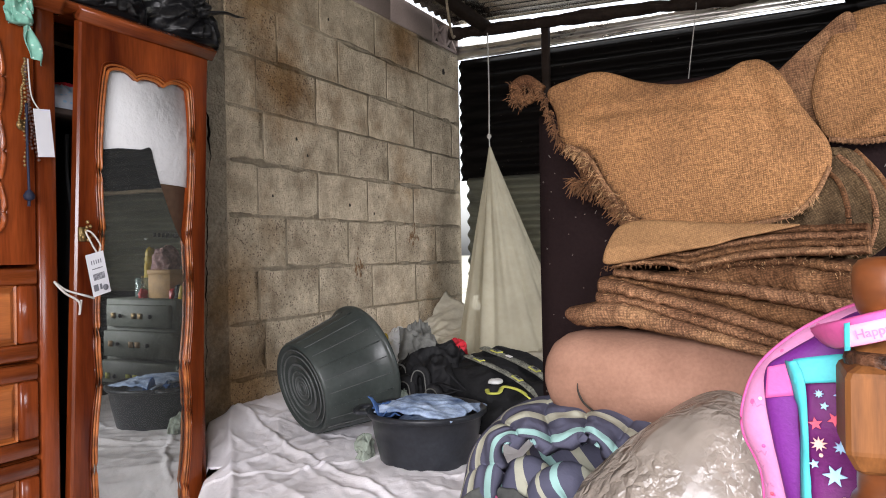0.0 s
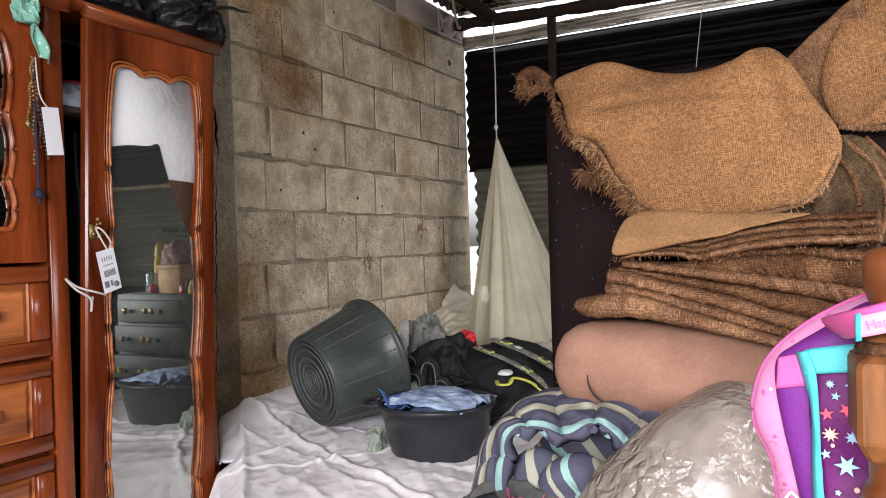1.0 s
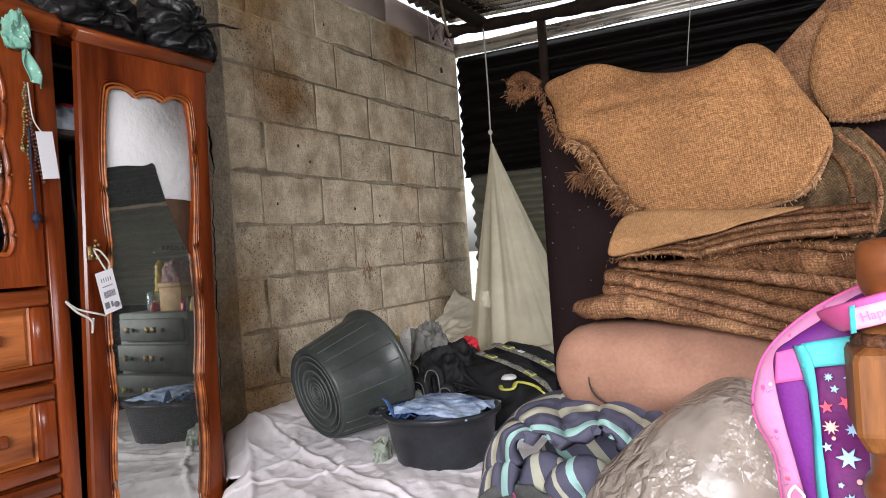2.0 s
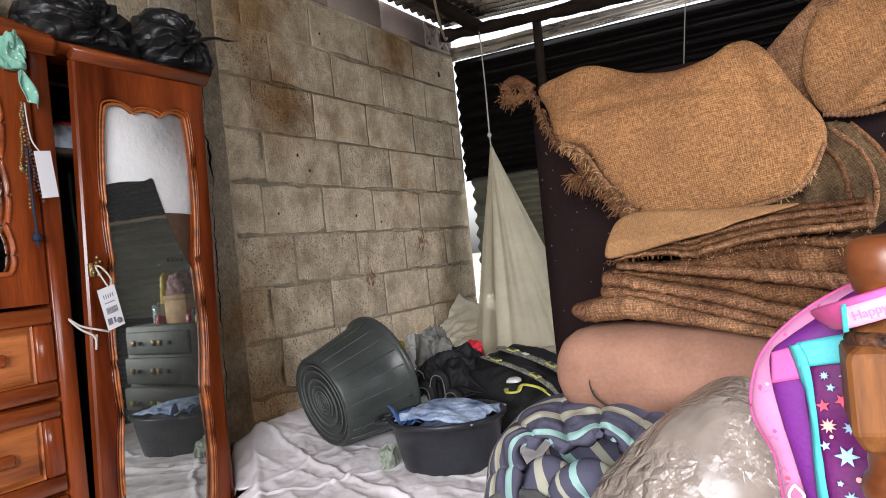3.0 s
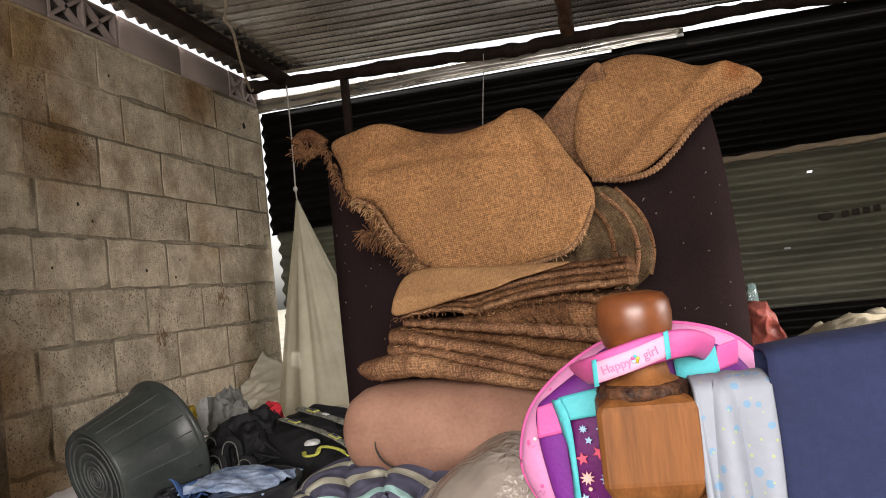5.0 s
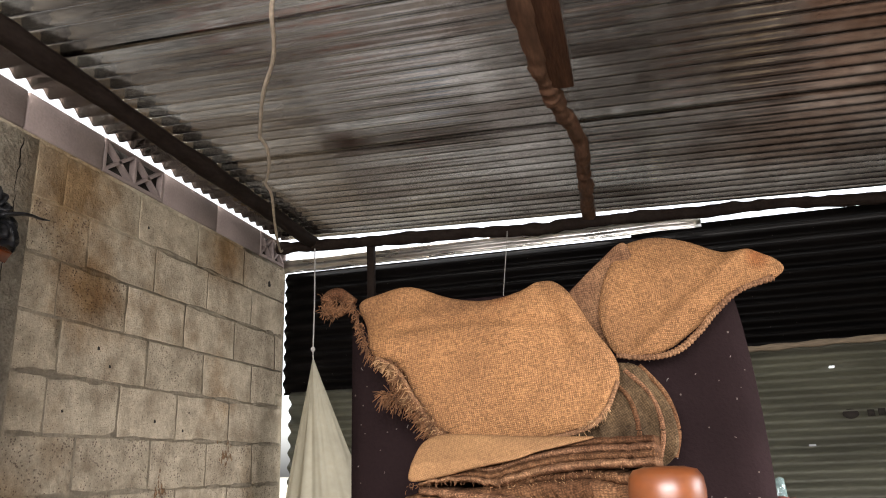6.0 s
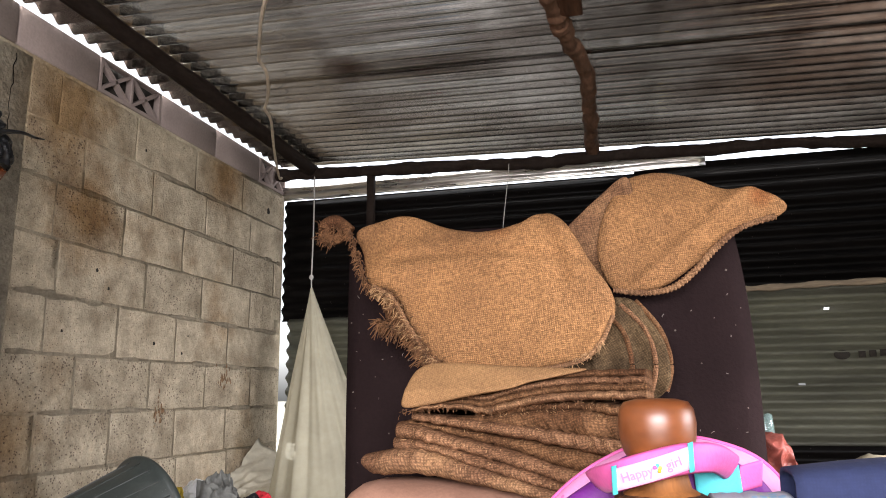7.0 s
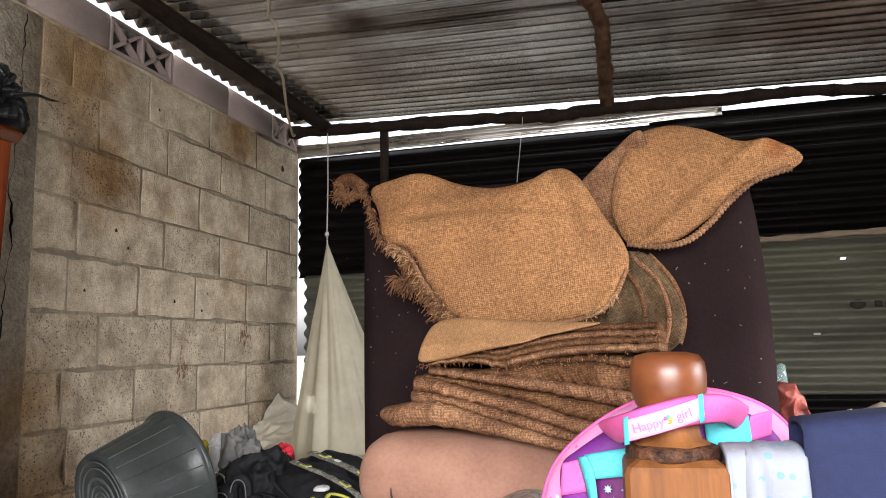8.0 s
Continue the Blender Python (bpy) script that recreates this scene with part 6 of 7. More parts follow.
solo("printed_flannel", hung(2.002, 2.070, 1.029, 0.42, 0.006, 0.008, 14, 0.03, 2), WHITECLOTH, (2.04, -1.465, 0.66), "white flannel with blue print hung over the footboard", "cloth")
solo("navy_cloth", hung(2.072, 2.62, 1.056, 0.5, 0.005, 0.006, 9, 0.11, 5), BLUECLOTH, (2.3, -1.465, 0.6), "navy blue cloth hung over the footboard", "cloth")

# ---- heap behind the foam mattress ----
solo("blanket", mound(2.52, -0.30, 0.53, 0.31, 0.33, 0.425, lump(0.03, 6, 5), 40, 120), BLANKET, (2.52, -0.3, 0.53), "cream blanket heaped on the wooden bed", "blanket")
solo("dark_blanket", mound(2.78, -0.12, 0.53, 0.28, 0.2, 0.43, lump(0.03, 8, 15), 30, 90), WASHED, (2.78, -0.12, 0.53), "dark blanket heaped on the wooden bed", "blanket")
rb = thing("red_plastic_bag", (2.30, -0.17, 0.55), "thin reddish plastic bag standing behind the foam mattress", "plastic bag")
part("bag", mound(2.285, -0.17, 0.545, 0.078, 0.06, 0.49, lambda p, e: Vector((0.030 * nz(p, 9) - 0.035 * math.sin(e) ** 5 + 0.012 * ridged(p, 17, 2), 0.03 * nz(p, 13, 4) - 0.016 * ridged(p, 22, 6), 0.014 * ridged(p, 20, 3))), 60, 110), PINKBAG, rb, "crumpled reddish film")
part("bottle_neck", lathe([(0.002, 1.02), (0.014, 1.025), (0.012, 1.065), (0.010, 1.085), (0.002, 1.09)], Matrix.Translation((2.265, -0.17, 0)), 16), GLASS, rb, "clear bottle neck")

# ---- wardrobe ----
wd = thing("wardrobe", (0.16, -1.15, 0), "red-varnished wooden wardrobe with a broken mirror door", "wardrobe")
FX = 0.29
part("side_panel", box(0.012, FX - 0.03, -0.735, -0.713, 0.04, 1.74, 0.003), CHERRY, wd)
part("side_panel", box(0.012, FX, -1.660, -1.630, 0.04, 1.74, 0.003), CHERRY, wd)
part("divider", box(0.03, FX - 0.002, -1.243, -1.196, 0.06, 1.75, 0.004), CHERRY, wd, "upright divider")
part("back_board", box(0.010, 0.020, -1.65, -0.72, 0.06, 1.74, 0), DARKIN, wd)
part("top_board", box(0.012, FX + 0.005, -1.68, -0.700, 1.752, 1.772, 0.005), CHERRYH, wd)
part("bottom_board", box(0.012, FX, -1.65, -0.72, 0.04, 0.07, 0.003), CHERRYH, wd)
bm = shell(lambda u, v: Vector((FX + 0.006 + 0.022 * (0.5 + 0.5 * math.sin((v - 0.25) * 6.3)) * v, -1.70 + 0.52 * u, 1.730 + 0.052 * v + 0.028 * math.sin(math.pi * min(1, u * 1.05)) * v)), 40, 10, 0.02)
part("crown", bm, CHERRYH, wd, "moulded crown")
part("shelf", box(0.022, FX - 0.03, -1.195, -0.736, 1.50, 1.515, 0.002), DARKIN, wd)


def wardrobe_door(a0, width, z0, z1, mx, mb, mt, lean, cusp_side, cusp_top, outx):
    """A framed door in the plane x = outx, its opening edged with cusps; gives the board and the opening's loop."""
    n = 44
    place = lambda a, z, d: Vector((outx + d, a0 + a + lean * (z - z1), z))
    ai, bi, zi, zt = mx, width - mx, z0 + mb, z1 - mt
    inner, outer = [], []
    for k in range(n):                                   # left side, upwards
        f = k / n
        inner.append((ai + 0.013 - 0.015 * abs(math.sin(math.pi * cusp_side * f ** 0.8)) ** 0.7, zi + (zt - zi) * f))
        outer.append((0, z0 + (z1 - z0) * f))
    for k in range(n):                                   # top, to the right
        f = k / n
        inner.append((ai + 0.013 + (bi - ai - 0.026) * f, zt + 0.018 * abs(math.sin(math.pi * cusp_top * f)) ** 0.6 - 0.010 * (1 - abs(2 * f - 1))))
        outer.append((width * f, z1))
    for k in range(n):                                   # right side, downwards
        f = 1 - k / n
        inner.append((bi - 0.013 + 0.015 * abs(math.sin(math.pi * cusp_side * f ** 0.8)) ** 0.7, zi + (zt - zi) * f))
        outer.append((width, z0 + (z1 - z0) * f))
    for k in range(n):                                   # bottom, back to the left
        f = 1 - k / n
        inner.append((ai + 0.013 + (bi - ai - 0.026) * f, zi))
        outer.append((width * f, z0))
    bm = bmesh.new()
    rows = [[bm.verts.new(place(a, z, d)) for a, z in loop] for loop, d in ((inner, -0.022), (inner, -0.005), ([(a + (0.006 if a < width / 2 else -0.006) * -1, z) for a, z in inner], 0.0),
                                                                           ([(min(max(a, 0.005), width - 0.005), z) for a, z in outer], 0.0), (outer, -0.005), (outer, -0.022))]
    c = len(inner)
    for a, b in zip(rows, rows[1:] + rows[:1]):
        for k in range(c):
            bm.faces.new((a[k], a[(k + 1) % c], b[(k + 1) % c], b[k]))
    return bm, [place(a, z, 0.001) for a, z in inner], place


def flat_plate(pts, place, d, th):
    bm = bmesh.new()
    bm.faces.new([bm.verts.new(place(a, z, d)) for a, z in pts])
    r = bmesh.ops.extrude_face_region(bm, geom=bm.faces[:])
    bmesh.ops.translate(bm, verts=[v for v in r["geom"] if isinstance(v, bmesh.types.BMVert)], vec=(-th, 0, 0))
    return bm


board, rim, at_door = wardrobe_door(-1.131, 0.420, 0.12, 1.735, 0.066, 0.16, 0.115, 0.036, 4.0, 3.0, FX)
door = part("mirror_door", board, CHERRY, wd, "ajar red-varnished door, its mirror broken", smooth=False)
part("moulding", tube(rim + rim[:1], 0.0042, 8, 0, smooth=False), HONEYH, door, "beaded moulding")
wider = lambda loop, w: [c + Vector((0.001, w * (1 if c.y > mid.y else -1) * min(1, abs(c.y - mid.y) / 0.09), w * (1 if c.z > mid.z else -1) * min(1, abs(c.z - mid.z) / 0.6))) for mid in [sum(loop, Vector()) / len(loop)] for c in loop]
for w in (0.0085, 0.0155):
    part("bead", tube(wider(rim, w) + wider(rim, w)[:1], 0.0026, 6, 0, smooth=False), HONEYH if w < 0.01 else CHERRY, door)
part("cornice", shell(lambda u, v: Vector((FX + 0.003 + 0.02 * v, -1.139 + 0.44 * u, 1.728 + 0.026 * v)), 2, 6, 0.03), CHERRYH, door, "door cornice")
part("backing", flat_plate([(0.05, 0.25), (0.05, 1.66), (0.375, 1.66), (0.375, 0.25)], at_door, -0.019, 0.003), CARD, door, "brown cardboard backing")
foam_pts = [(0.052, 1.655), (0.373, 1.655), (0.374, 1.345), (0.33, 1.350), (0.26, 1.352), (0.05, 1.38)]
part("foam_board", flat_plate(foam_pts, at_door, -0.0125, 0.006), FOAMBOARD, door, "white polystyrene sheet")
shard = spline([(0.052, 1.418), (0.12, 1.432), (0.19, 1.437), (0.222, 1.445), (0.236, 1.41), (0.26, 1.345), (0.30, 1.255), (0.335, 1.195), (0.373, 1.155)], 40)
shard = [(p.x, p.y) for p in [Vector((v[0], v[1])) for v in shard]] + [(0.374, 0.26), (0.052, 0.26)]
part("mirror", flat_plate(shard[::-1], at_door, -0.0085, 0.003), MIRROR, door, "broken piece of mirror glass", smooth=False)
part("catch", box(FX - 0.002, FX + 0.008, -1.146, -1.128, 1.19, 1.225, 0.002), BRASS, door, "old brass catch")
for k in range(9):
    rnd = random.Random(k)
    c = Vector((FX + 0.014, -1.132 + rnd.gauss(0, 0.008), 1.212 + rnd.gauss(0, 0.010)))
    part("charm", lathe([(0.001, -0.005), (0.004, -0.002), (0.004, 0.002), (0.001, 0.005)], Matrix.Translation(c), 8), BRASS, door)

board, rim, at_left = wardrobe_door(-1.605, 0.357, 1.137, 1.722, 0.078, 0.075, 0.085, 0.0, 3.0, 2.0, FX)
ldoor = part("small_mirror_door", board, CHERRY, wd, "closed door with a spotted mirror", smooth=False)
part("moulding", tube(rim + rim[:1], 0.0060, 8, 0, smooth=False), CHERRYH, ldoor, "beaded moulding")
part("mirror", flat_plate([(0.06, 1.195), (0.06, 1.66), (0.30, 1.66), (0.30, 1.195)][::-1], at_left, -0.010, 0.003), OLDMIRROR, ldoor, "old spotted mirror", smooth=False)
part("lock", lathe([(0.001, 0.0), (0.012, 0.0), (0.013, 0.004), (0.006, 0.007), (0.001, 0.007)], Matrix.Translation((FX, -1.283, 1.452)) @ pose(0, 0, 0, 0, 90, 0), 20), BRASS, ldoor, "round brass lock")


def drawer(z0, z1):
    y0, y1 = -1.606, -1.250
    d = part("drawer", box(0.04, FX - 0.012, y0, y1, z0 + 0.004, z1 - 0.004, 0.003), CHERRYH, wd, "panelled drawer")
    for c, e in ((z0 + 0.004, z0 + 0.042), (z1 - 0.042, z1 - 0.004)):
        part("rail", box(FX - 0.014, FX + 0.004, y0, y1, c, e, 0.005), CHERRYH, d)
    for a, b in ((y0, y0 + 0.045), (y1 - 0.045, y1)):
        part("stile", box(FX - 0.014, FX + 0.0035, a, b, z0 + 0.043, z1 - 0.043, 0.005), CHERRY, d)
    bm = bmesh.new()
    vs = [[bm.verts.new((FX + x, y, z)) for y, z in ((y0 + 0.046 + i, z0 + 0.043 + i), (y1 - 0.046 - i, z0 + 0.043 + i), (y1 - 0.046 - i, z1 - 0.043 - i), (y0 + 0.046 + i, z1 - 0.043 - i))] for x, i in
          ((-0.006, 0.0), (-0.011, 0.004), (-0.004, 0.014), (-0.003, 0.016))]
    for a, b in zip(vs, vs[1:]):
        for k in range(4):
            bm.faces.new((a[k], a[(k + 1) % 4], b[(k + 1) % 4], b[k]))
    bm.faces.new(vs[-1])
    part("panel", bm, HONEYH, d, "honey-coloured fielded panel", smooth=False)
    zc = (z0 + z1) / 2
    part("handle", box(FX - 0.004, FX + 0.016, -1.475, -1.37, zc - 0.014, zc + 0.014, 0.007, segs=2), CHERRYH, d, "wooden pull")


for k in range(5):
    drawer(1.133 - 0.218 * (k + 1), 1.133 - 0.218 * k)

# clothes inside, seen through the gap
for y, z0, z1, g, w in ((-1.16, 0.95, 1.45, BLACKCLOTH, 0.03), (-1.10, 0.75, 1.46, BLACKCLOTH, 0.05), (-1.0, 0.6, 1.47, BLACKCLOTH, 0.05), (-0.86, 0.6, 1.47, GREYCLOTH, 0.06)):
    bm = shell(lambda u, v: Vector((0.05 + 0.17 * u, y + w * 0.5 * math.sin(u * 9 + v * 2) + 0.01 * nz((u * 4, v * 5, y), 1), z0 + (z1 - z0) * v)), 24, 20, 0.008)
    solo("hanging_garment", bm, g, (0.13, y, z0), "dark garment hanging inside the wardrobe", "garment", "garments in the wardrobe")
solo("folded_garment", mound(0.16, -1.10, 1.513, 0.08, 0.08, 0.06, lump(0.012, 20, 4), 16, 50), WHITECLOTH, (0.16, -1.10, 1.513), "pale garment folded on the wardrobe shelf", "garment", "garments in the wardrobe")
solo("folded_garment", mound(0.14, -1.09, 1.56, 0.05, 0.045, 0.03, lump(0.012, 20, 9), 16, 50), REDCLOTH, (0.16, -1.09, 1.56), "red garment folded on the wardrobe shelf", "garment", "garments in the wardrobe")

# ---- hung on the wardrobe ----
def swing_tag(name, m, w, h, label, bars):
    bm = bmesh.new()
    bmesh.ops.create_cube(bm, size=1, matrix=m @ Matrix.Diagonal((0.0012, w, h, 1)))
    t = thing(name, m.translation - Vector((0, 0, h / 2)), label, "tag")
    card = part("card", bm, PAPER, t, smooth=False)
    for y, z, bw, bh in bars:
        b2 = bmesh.new()
        bmesh.ops.create_cube(b2, size=1, matrix=m @ Matrix.Translation((0.001, y, z)) @ Matrix.Diagonal((0.0008, bw, bh, 1)))
        part("printed_bar", b2, INK, card, smooth=False)
    return t


bars = [(-0.014 + 0.007 * k, 0.030, 0.002, 0.010) for k in range(5)] + [(0.0, 0.014, 0.032, 0.0022)] + [(-0.016 + 0.0036 * k, -0.006, 0.0016 + 0.0008 * (k % 2), 0.016) for k in range(10)] + [
    (-0.015, -0.032, 0.014, 0.016), (0.0, -0.032, 0.006, 0.014)]
tag = swing_tag("price_tag", Matrix.Translation((0.322, -1.115, 1.111)) @ pose(0, 0, 0, 13, 0, 6), 0.054, 0.104, "white printed swing tag tied to the door catch", bars)
part("round_print", lathe([(0.0002, 0), (0.0075, 0), (0.0075, 0.0008), (0.0002, 0.0008)], Matrix.Translation((0.3235, -1.096, 1.078)) @ pose(0, 0, 0, 0, 90, 0), 18), INK, tag)
part("tie", tube([(0.318, -1.112, 1.158), (0.318, -1.105, 1.18), (0.315, -1.125, 1.21), (0.305, -1.135, 1.215), (0.315, -1.130, 1.19), (0.320, -1.113, 1.156)], 0.0022, 6, 40), STRING, tag, "white string loop")
tag = swing_tag("blank_tag", Matrix.Translation((0.325, -1.252, 1.435)) @ pose(0, 0, 0, 6, 0, 4), 0.042, 0.108, "blank white swing tag hung on the lock", [])
part("tie", tube([(0.312, -1.280, 1.60), (0.315, -1.275, 1.52), (0.325, -1.262, 1.485)], 0.0018, 6, 20), STRING, tag)
solo("door_cord", tube([(0.312, -1.120, 1.052), (0.318, -1.150, 1.06), (0.305, -1.19, 1.075), (0.30, -1.215, 1.095), (0.31, -1.195, 1.068), (0.318, -1.165, 1.045), (0.312, -1.16, 1.015), (0.316, -1.158, 1.05)], 0.0028, 6, 60),
     STRING, (0.31, -1.16, 1.015), "white cord that ties the doors together", "cord")
bd = thing("bead_strings", (0.318, -1.277, 1.27), "strings of beads and dark cords hung on the door lock", "beads")
for k, (dy, z1) in enumerate(((0.0, 1.36), (0.008, 1.40), (-0.006, 1.45), (0.014, 1.375))):
    bm = bmesh.new()
    for j in range(26):
        z = 1.60 - (1.60 - z1) * j / 25
        lathe([(0.0005, -0.0036), (0.0032, -0.0015), (0.0032, 0.0015), (0.0005, 0.0036)], Matrix.Translation((0.306 + 0.002 * math.sin(j), -1.284 + dy * j / 12 + 0.002 * math.sin(j * 0.7 + k), z)), 7, bm)
    part("bead_string", bm, BEADS if k % 2 else BRASS, bd, kind="stuff")
part("cord", tube([(0.308, -1.282, 1.50), (0.311, -1.283, 1.40), (0.309, -1.279, 1.30), (0.309, -1.280, 1.268)], 0.0032, 6, 30), NAVYTRIM, bd, "navy cord with a tassel")
part("tassel", lathe([(0.002, -0.012), (0.009, -0.008), (0.011, 0.0), (0.006, 0.010), (0.002, 0.014)], Matrix.Translation((0.309, -1.279, 1.292)), 10, wobble=0.4), NAVYTRIM, bd)
gz = thing("gauze_ribbon", (0.322, -1.30, 1.62), "mint-green checked gauze ribbon tied on the wardrobe", "ribbon")
part("knot", mound(0.316, -1.298, 1.672, 0.014, 0.030, 0.048, lump(0.022, 30, 2), 34, 90), MINT, gz)
part("tail", shell(lambda u, v: Vector((0.316 + 0.008 * math.sin(u * 7 + v * 4), -1.300 + 0.016 * u * (1 + 1.4 * v) + 0.022 * v + 0.006 * math.sin(v * 8 + 3 * u), 1.69 - 0.085 * v - 0.014 * u * v)), 16, 30, 0.002), MINT, gz)

# ---- black bin bags on top of the wardrobe ----
def bin_bag(cx, cy, r, h, seed, knot):
    """A tied bin liner lying with its gathered neck towards the room."""
    b = thing("bin_bag", (cx, cy, 1.772), "black plastic bag tied shut on top of the wardrobe", "plastic bag", "bin bags")
    hub = Vector((cx + 0.11, cy + 0.01, 1.772 + h * 0.5))
    def pleat(p, e):
        d = Vector((0, p.y - hub.y, p.z - hub.z))
        a = math.atan2(d.z, d.y)
        front = max(0, min(1, (p.x - cx) / 0.09))
        w = 0.012 * math.sin(a * 13 + 3 * nz(p, 5, seed)) * front * min(1, d.length / 0.04)
        pull = -0.030 * math.exp(-(d.length / 0.03) ** 2) * front
        return Vector((w + pull, 0.018 * nz(p, 10, seed), 0.018 * ridged(p, 10, seed + 2) + 0.008 * ridged(p, 24, seed)))
    part("film", mound(cx, cy, 1.775, 0.115, r, h, pleat, 50, 130, 2.2), BLACKBAG, b, "crumpled black film")
    if knot:
        part("knot", lathe([(0.004, -0.012), (0.014, -0.004), (0.012, 0.008), (0.005, 0.016)], Matrix.Translation(hub) @ pose(0, 0, 0, 0, 80, 0), 12, wobble=0.5), BLACKBAG, b)
        part("tail", tube([hub + Vector((0.005, 0.0, 0)), hub + Vector((0.03, 0.05, 0.015)), hub + Vector((0.02, 0.11, 0.022)), hub + Vector((0.02, 0.145, 0.028))], lambda s: 0.014 * (1 - 0.75 * s), 8, 24, rough=0.5, flat=0.45), BLACKBAG, b, "twisted neck of the bag")


bin_bag(0.18, -0.735, 0.135, 0.175, 3, True)
bin_bag(0.17, -1.03, 0.17, 0.15, 8, False)
bin_bag(0.15, -1.40, 0.16, 0.13, 12, False)

# ---- chest with clutter, seen in the mirror ----
ch = thing("drawer_chest", (1.90, 0.58, 0), "grey-green painted chest of drawers with peeling paint", "chest")
part("carcass", box(1.66, 2.20, 0.42, 0.80, 0.0, 0.93, 0.006), CHEST, ch)
for k, (z0, z1) in enumerate(((0.78, 0.90), (0.62, 0.76), (0.44, 0.60))):
    d = part("drawer", box(1.69 - 0.05 * k, 2.17, 0.395 - 0.02 * k, 0.425, z0, z1, 0.005), CHEST, ch)
    for x in (1.82, 2.05):
        part("knob", lathe([(0.002, 0), (0.010, 0.004), (0.012, 0.012), (0.002, 0.018)], Matrix.Translation((x, 0.396 - 0.02 * k, (z0 + z1) / 2)) @ pose(0, 0, 0, 90, 0, 0), 12), BLACKCLOTH, d)
    for x in (1.90, 1.95, 2.11):
        part("sticker", box(x - 0.016, x + 0.016, 0.390 - 0.02 * k, 0.396 - 0.02 * k, (z0 + z1) / 2 - 0.015, (z0 + z1) / 2 + 0.015, 0), (BRASS, PALEWOOD, YELLOW)[k], d)
jar = thing("glass_jar", (2.06, 0.55, 0.93), "greenish glass jar on the chest", "jar")
part("glass", lathe([(0.002, 0.93), (0.038, 0.93), (0.040, 0.94), (0.040, 1.03), (0.034, 1.04), (0.031, 1.04), (0.036, 1.03), (0.036, 0.945), (0.002, 0.938)], Matrix.Translation((2.06, 0.55, 0)), 24), GLASS, jar)
part("brush", tube([(2.06, 0.55, 0.94), (2.065, 0.55, 1.0), (2.062, 0.55, 1.05)], 0.007, 8, 8), BRASS, jar)
bx = thing("wooden_box", (1.87, 0.58, 0.93), "small pale wooden box on the chest", "box")
part("front", box(1.79, 1.96, 0.50, 0.51, 0.93, 1.06, 0.002), PALEWOOD, bx)
part("side", box(1.79, 1.80, 0.51, 0.64, 0.93, 1.06, 0.002), PALEWOOD, bx)
part("side", box(1.95, 1.96, 0.51, 0.64, 0.93, 1.06, 0.002), PALEWOOD, bx)
part("lid", box(1.785, 1.965, 0.495, 0.645, 1.06, 1.085, 0.003), PALEWOOD, bx)
solo("plush_toy", mound(1.88, 0.57, 1.083, 0.075, 0.06, 0.10, lump(0.022, 18, 3), 24, 60), PLUSH, (1.88, 0.57, 1.083), "pink plush toy in cellophane on the box", "toy")
for k, (x, g, n) in enumerate(((1.76, REDPLASTIC, "toy_block"), (1.72, BLACKCLOTH, "toy_block"), (1.995, REDPLASTIC, "toy_block"), (1.69, YELLOWPLASTIC, "toy_block"))):
    solo(n, mound(x, 0.5, 0.928, 0.022, 0.025, 0.05 + 0.02 * (k % 2), lump(0.006, 30, k), 14, 30), g, (x, 0.5, 0.928), ("red", "dark", "red", "yellow")[k] + " plastic toy on the chest", "toy", "toys on the chest")
solo("yellow_bag", mound(2.15, 0.70, 0.928, 0.035, 0.05, 0.27, lump(0.014, 14, 3), 30, 50), YELLOWPLASTIC, (2.15, 0.70, 0.928), "small yellow plastic sack on the chest", "sack")

# ---- wall blocks, course by course ----
def block_mesh(length, height, seed, name="concrete_block"):
    """The proud face of a block: bevelled, with slightly uneven edges."""
    bm = bmesh.new()
    us, vs = (0.0, 0.014, 0.2, 0.4, 0.6, 0.8, 0.986, 1.0), (0.0, 0.028, 0.35, 0.65, 0.972, 1.0)
    n, m = len(us) - 1, len(vs) - 1
    rnd = random.Random(seed)
    grid = {}
    for i in range(n + 1):
        for j in range(m + 1):
            u, v = us[i], vs[j]
            e = i in (0, n) or j in (0, m)
            y = (u - 0.5) * length + (0.0035 * rnd.uniform(-1, 1) if e else 0)
            z = (v - 0.5) * height + (0.0035 * rnd.uniform(-1, 1) if e else 0)
            grid[i, j] = bm.verts.new((-0.0006 if e else 0.0007 * rnd.uniform(-1, 1), y, z))
    for i in range(n):
        for j in range(m):
            bm.faces.new((grid[i, j], grid[i + 1, j], grid[i + 1, j + 1], grid[i, j + 1]))
    r = [e for e in bm.edges if e.is_boundary]
    g = bmesh.ops.extrude_edge_only(bm, edges=r)["geom"]
    bmesh.ops.translate(bm, verts=[v for v in g if isinstance(v, bmesh.types.BMVert)], vec=(-0.010, 0, 0))
    finish(bm, True)
    me = bpy.data.meshes.new(name)
    bm.to_mesh(me)
    bm.free()
    return me


SHAPES = {}
rnd = random.Random(11)


def lay(y0, y1, z0, z1, material):
    key = (round(y1 - y0, 2), material.name)
    if key not in SHAPES:
        SHAPES[key] = block_mesh(y1 - y0 - 0.010, z1 - z0 - 0.010, len(SHAPES))
        SHAPES[key].materials.append(material)
    ob = new("concrete_block", SHAPES[key])
    ob.parent = wall_west
    ob.location = (0.0013 + rnd.uniform(-0.0005, 0.0005), (y0 + y1) / 2, (z0 + z1) / 2)
    ob.rotation_euler = (rnd.uniform(-0.003, 0.003), 0, rnd.uniform(-0.0015, 0.0015))
    return ob


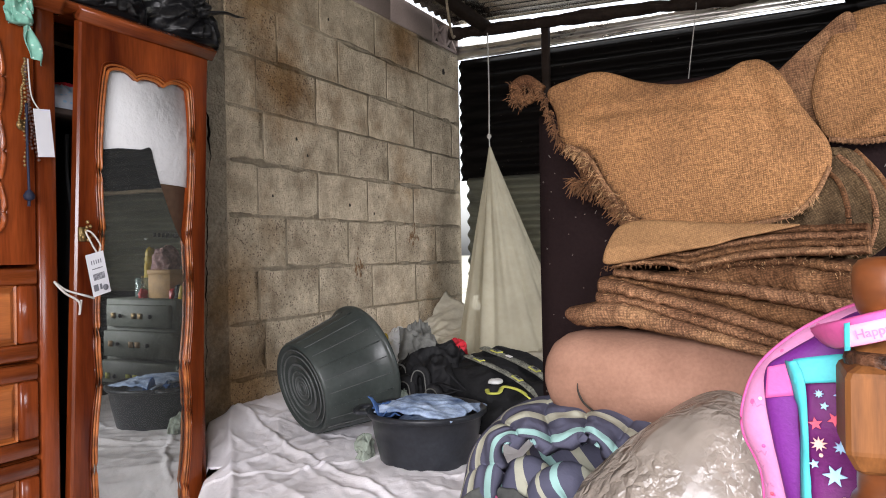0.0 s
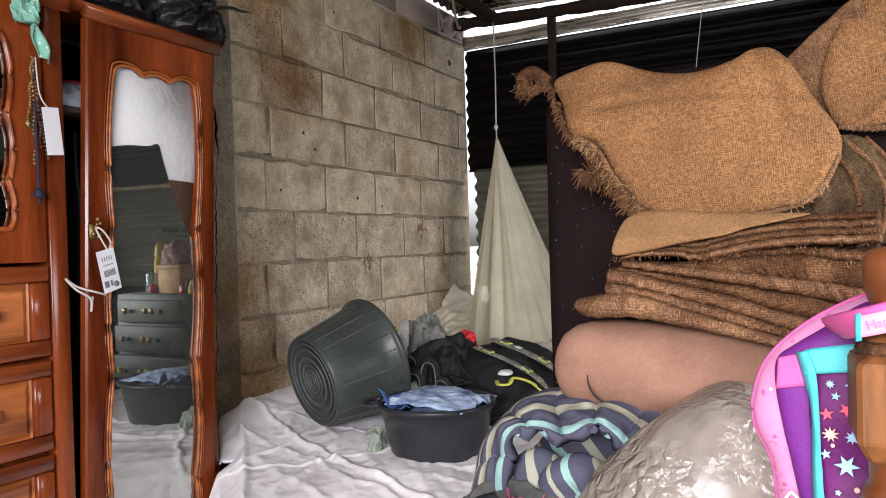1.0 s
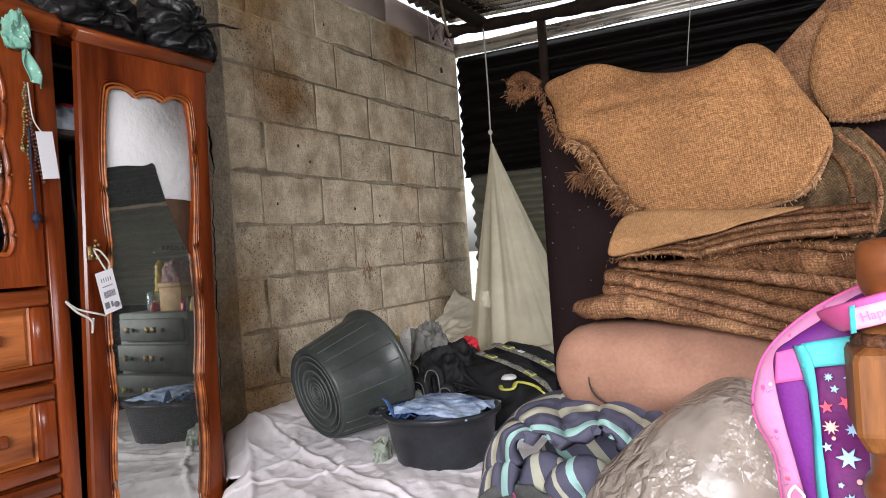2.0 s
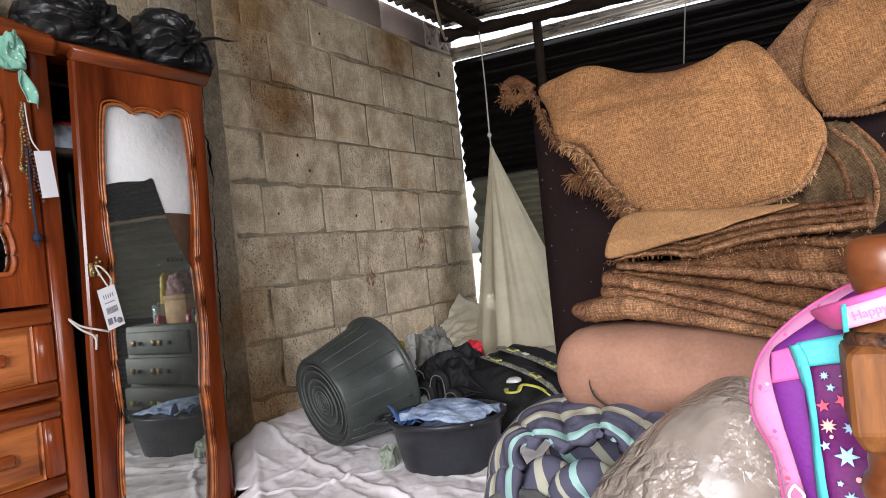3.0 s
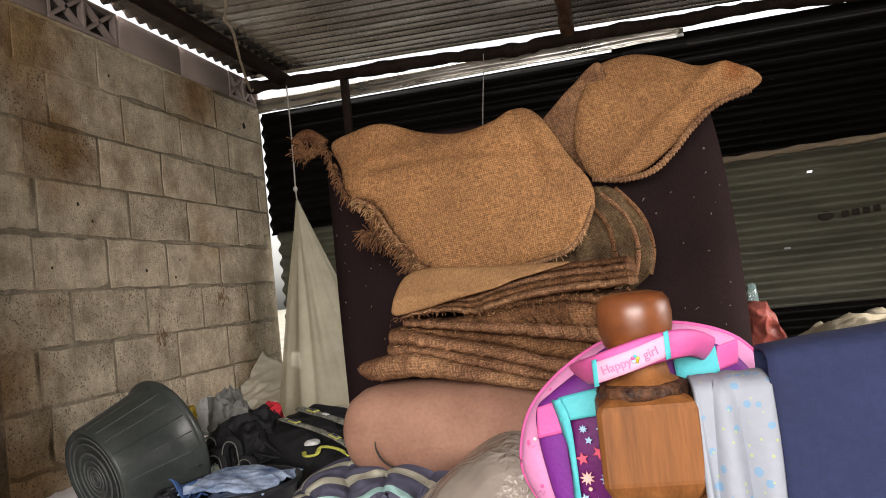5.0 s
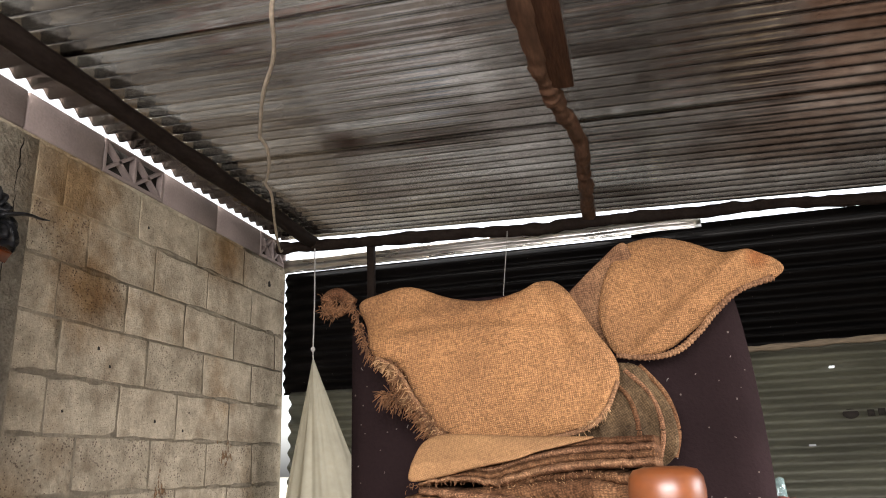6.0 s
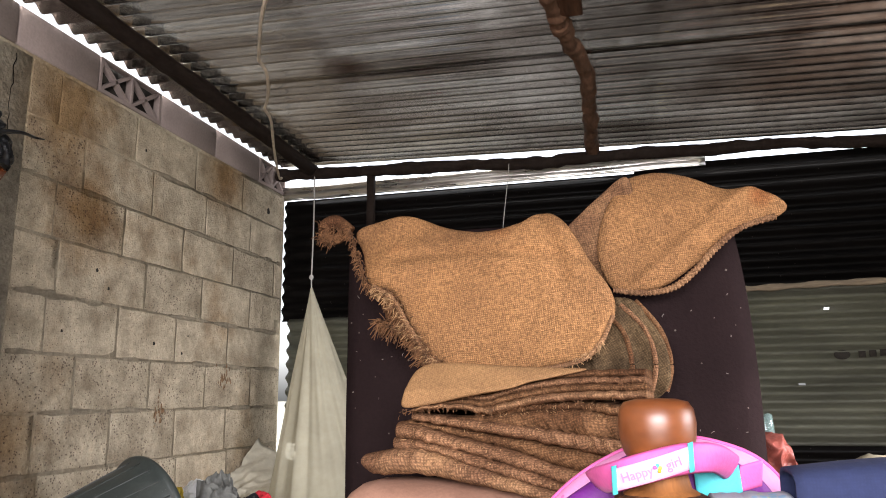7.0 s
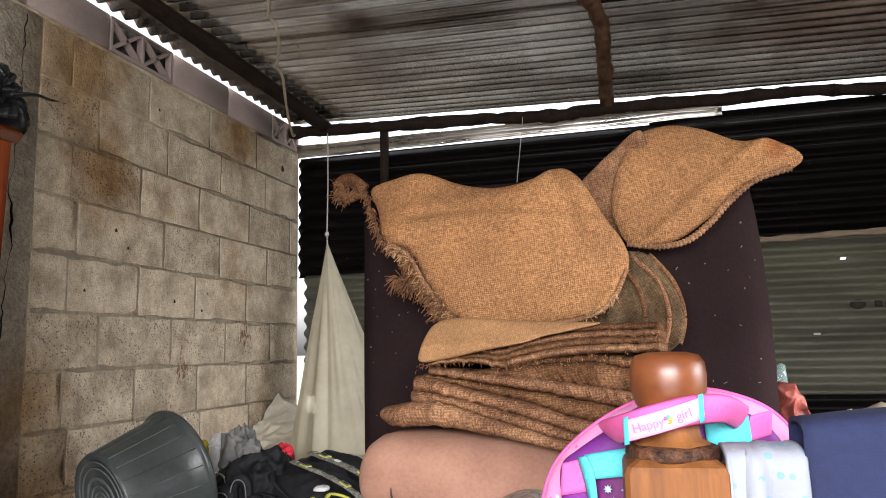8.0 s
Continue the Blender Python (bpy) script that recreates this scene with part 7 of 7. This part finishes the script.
# upright joints of each course, by the height of its bed
COURSES = {0.1: (0.02, 0.42, 0.83, 1.24), 0.3: (-0.18, 0.21, 0.62, 1.03), 0.5: (0.0, 0.41, 0.82, 1.23), 0.7: (-0.15, 0.22, 0.63, 1.04), 0.9: (-0.18, 0.185, 0.60, 1.01),
           1.1: (-0.02, 0.405, 0.82, 1.24), 1.3: (-0.18, 0.19, 0.57, 1.0), 1.5: (-0.146, 0.34, 0.755, 1.205), 1.7: (-0.185, 0.185, 0.585, 1.02, 1.456), 1.9: (-0.06, 0.35, 0.755, 1.18),
           2.1: (-0.20, 0.215, 0.655, 1.08)}
for z0, joints in COURSES.items():
    edges = [-0.345, *joints, 1.555]
    for a, b in zip(edges, edges[1:]):
        lay(a, b, z0, z0 + 0.2, ROUGHBLOCK if (z0 < 1.2 and a < 0.3) or rnd.random() < 0.40 else BLOCK)
    for a, b in ((-1.03, -0.63), (-1.43, -1.03), (-1.83, -1.43)):
        lay(a, b, z0, z0 + 0.2, BLOCK)

# mortar trowelled flush over many of the joints
bm = bmesh.new()
for z0, joints in COURSES.items():
    y = -0.33
    while y < 1.5:
        run = rnd.uniform(0.08, 0.35)
        if rnd.random() < (0.75 if z0 < 1.6 else 0.4):
            n, e = 14, min(1.545, y + run)
            rows = [[], [], []]
            for k in range(n + 1):
                yy = y + (e - y) * k / n
                w = 0.014 * math.sin(math.pi * k / n) ** 0.4 * (1 + 0.5 * nz((yy, z0, 0), 21)) + 0.0005
                c = z0 + 0.004 * nz((yy, z0, 5), 9)
                for r, (d, x) in zip(rows, ((-w, 0.0010), (0.0, 0.0024), (w, 0.0010))):
                    r.append(bm.verts.new((x, yy, c + d)))
            for a, b in zip(rows, rows[1:]):
                for k in range(n):
                    bm.faces.new((a[k], a[k + 1], b[k + 1], b[k]))
        y += run + rnd.uniform(0.0, 0.12)
bmesh.ops.solidify(bm, geom=bm.faces[:], thickness=0.001)
part("smeared_joint", bm, SMEAR, wall_west, "mortar smeared flush over the joints", kind="stuff")

# top course: smooth pinkish blocks and two pierced vent blocks
for a, b in ((-1.62, -1.22), (-1.22, -0.82), (-0.82, -0.42), (-0.42, -0.03), (0.36, 0.80), (0.80, 1.24)):
    part("top_block", box(-0.14, 0.006, a + 0.003, b - 0.003, 2.312, 2.4545, 0.004), PINKBLOCK, wall_west, "smooth pinkish half-height block")


def vent_block(y0, y1, z0, z1):
    # solid near-black core close behind the lattice paints the shade in its holes
    v = part("vent_block", box(-0.145, -0.026, y0 + 0.001, y1 - 0.001, z0 + 0.001, z1 - 0.001, 0), DARKGAP, wall_west, "pierced cement vent block")
    t = 0.016
    bm = bmesh.new()
    box(-0.025, 0.006, y0, y1, z0, z0 + t, 0.002, bm)
    box(-0.025, 0.006, y0, y1, z1 - 0.008, z1, 0.002, bm)
    for y in (y0, (y0 + y1) / 2 - t / 2, y1 - t):
        box(-0.025, 0.005, y, y + t, z0 + t, z1 - 0.008, 0.002, bm)
    zc = (z0 + z1) / 2 + 0.004
    for a, b in ((y0 + t, (y0 + y1) / 2 - t / 2), ((y0 + y1) / 2 + t / 2, y1 - t)):
        c = Vector((0, (a + b) / 2, zc))
        for q in ((a, z0 + t), (b, z0 + t), (a, z1 - 0.008), (b, z1 - 0.008)):
            e = Vector((0, q[0], q[1]))
            d = e - c
            m = Matrix.Translation(Vector((-0.0115, 0, 0)) + (c + e) / 2) @ pose(0, 0, 0, math.degrees(math.atan2(d.z, d.y)), 0, 0)
            bmesh.ops.create_cube(bm, size=1, matrix=m @ Matrix.Diagonal((0.026, d.length, 0.013, 1)))
    part("lattice", bm, PINKBLOCK, v, "cement lattice", smooth=False)


vent_block(-0.027, 0.357, 2.312, 2.4545)
vent_block(1.243, 1.555, 2.312, 2.4545)
# pock marks and rust stains on the blocks
for y, z, r in ((1.363, 2.171, 0.016), (0.05, 1.62, 0.007), (0.12, 1.56, 0.006), (0.42, 1.37, 0.007), (0.62, 1.34, 0.006), (0.28, 2.17, 0.006), (0.66, 1.42, 0.004), (-0.1, 1.38, 0.005)):
    part("pock_mark", lathe([(0.0005, 0.0), (r, 0.0), (r * 0.9, 0.0014), (0.0005, 0.0016)], Matrix.Translation((0.0022, y, z)) @ pose(0, 0, 0, 0, 90, 0) @ Matrix.Diagonal((1.25, 0.85, 1, 1)), 12, wobble=0.6), DARKGAP, wall_west)
rnd = random.Random(21)
for y, z, n, w in ((0.98, 1.235, 26, 0.03), (0.48, 1.10, 22, 0.022)):
    bm = bmesh.new()
    for k in range(n):
        a, b = y + rnd.gauss(0, w), z + rnd.gauss(0, 0.03)
        lathe([(0.0004, 0), (0.0035 + 0.003 * rnd.random(), 0), (0.0004, 0.0008)], Matrix.Translation((0.0024, a, b)) @ pose(0, 0, 0, 0, 90, 0) @ Matrix.Diagonal((2.4, 0.8, 1, 1)), 8, bm, wobble=0.7)
    part("rust_stain", bm, STAIN, wall_west, kind="stuff")
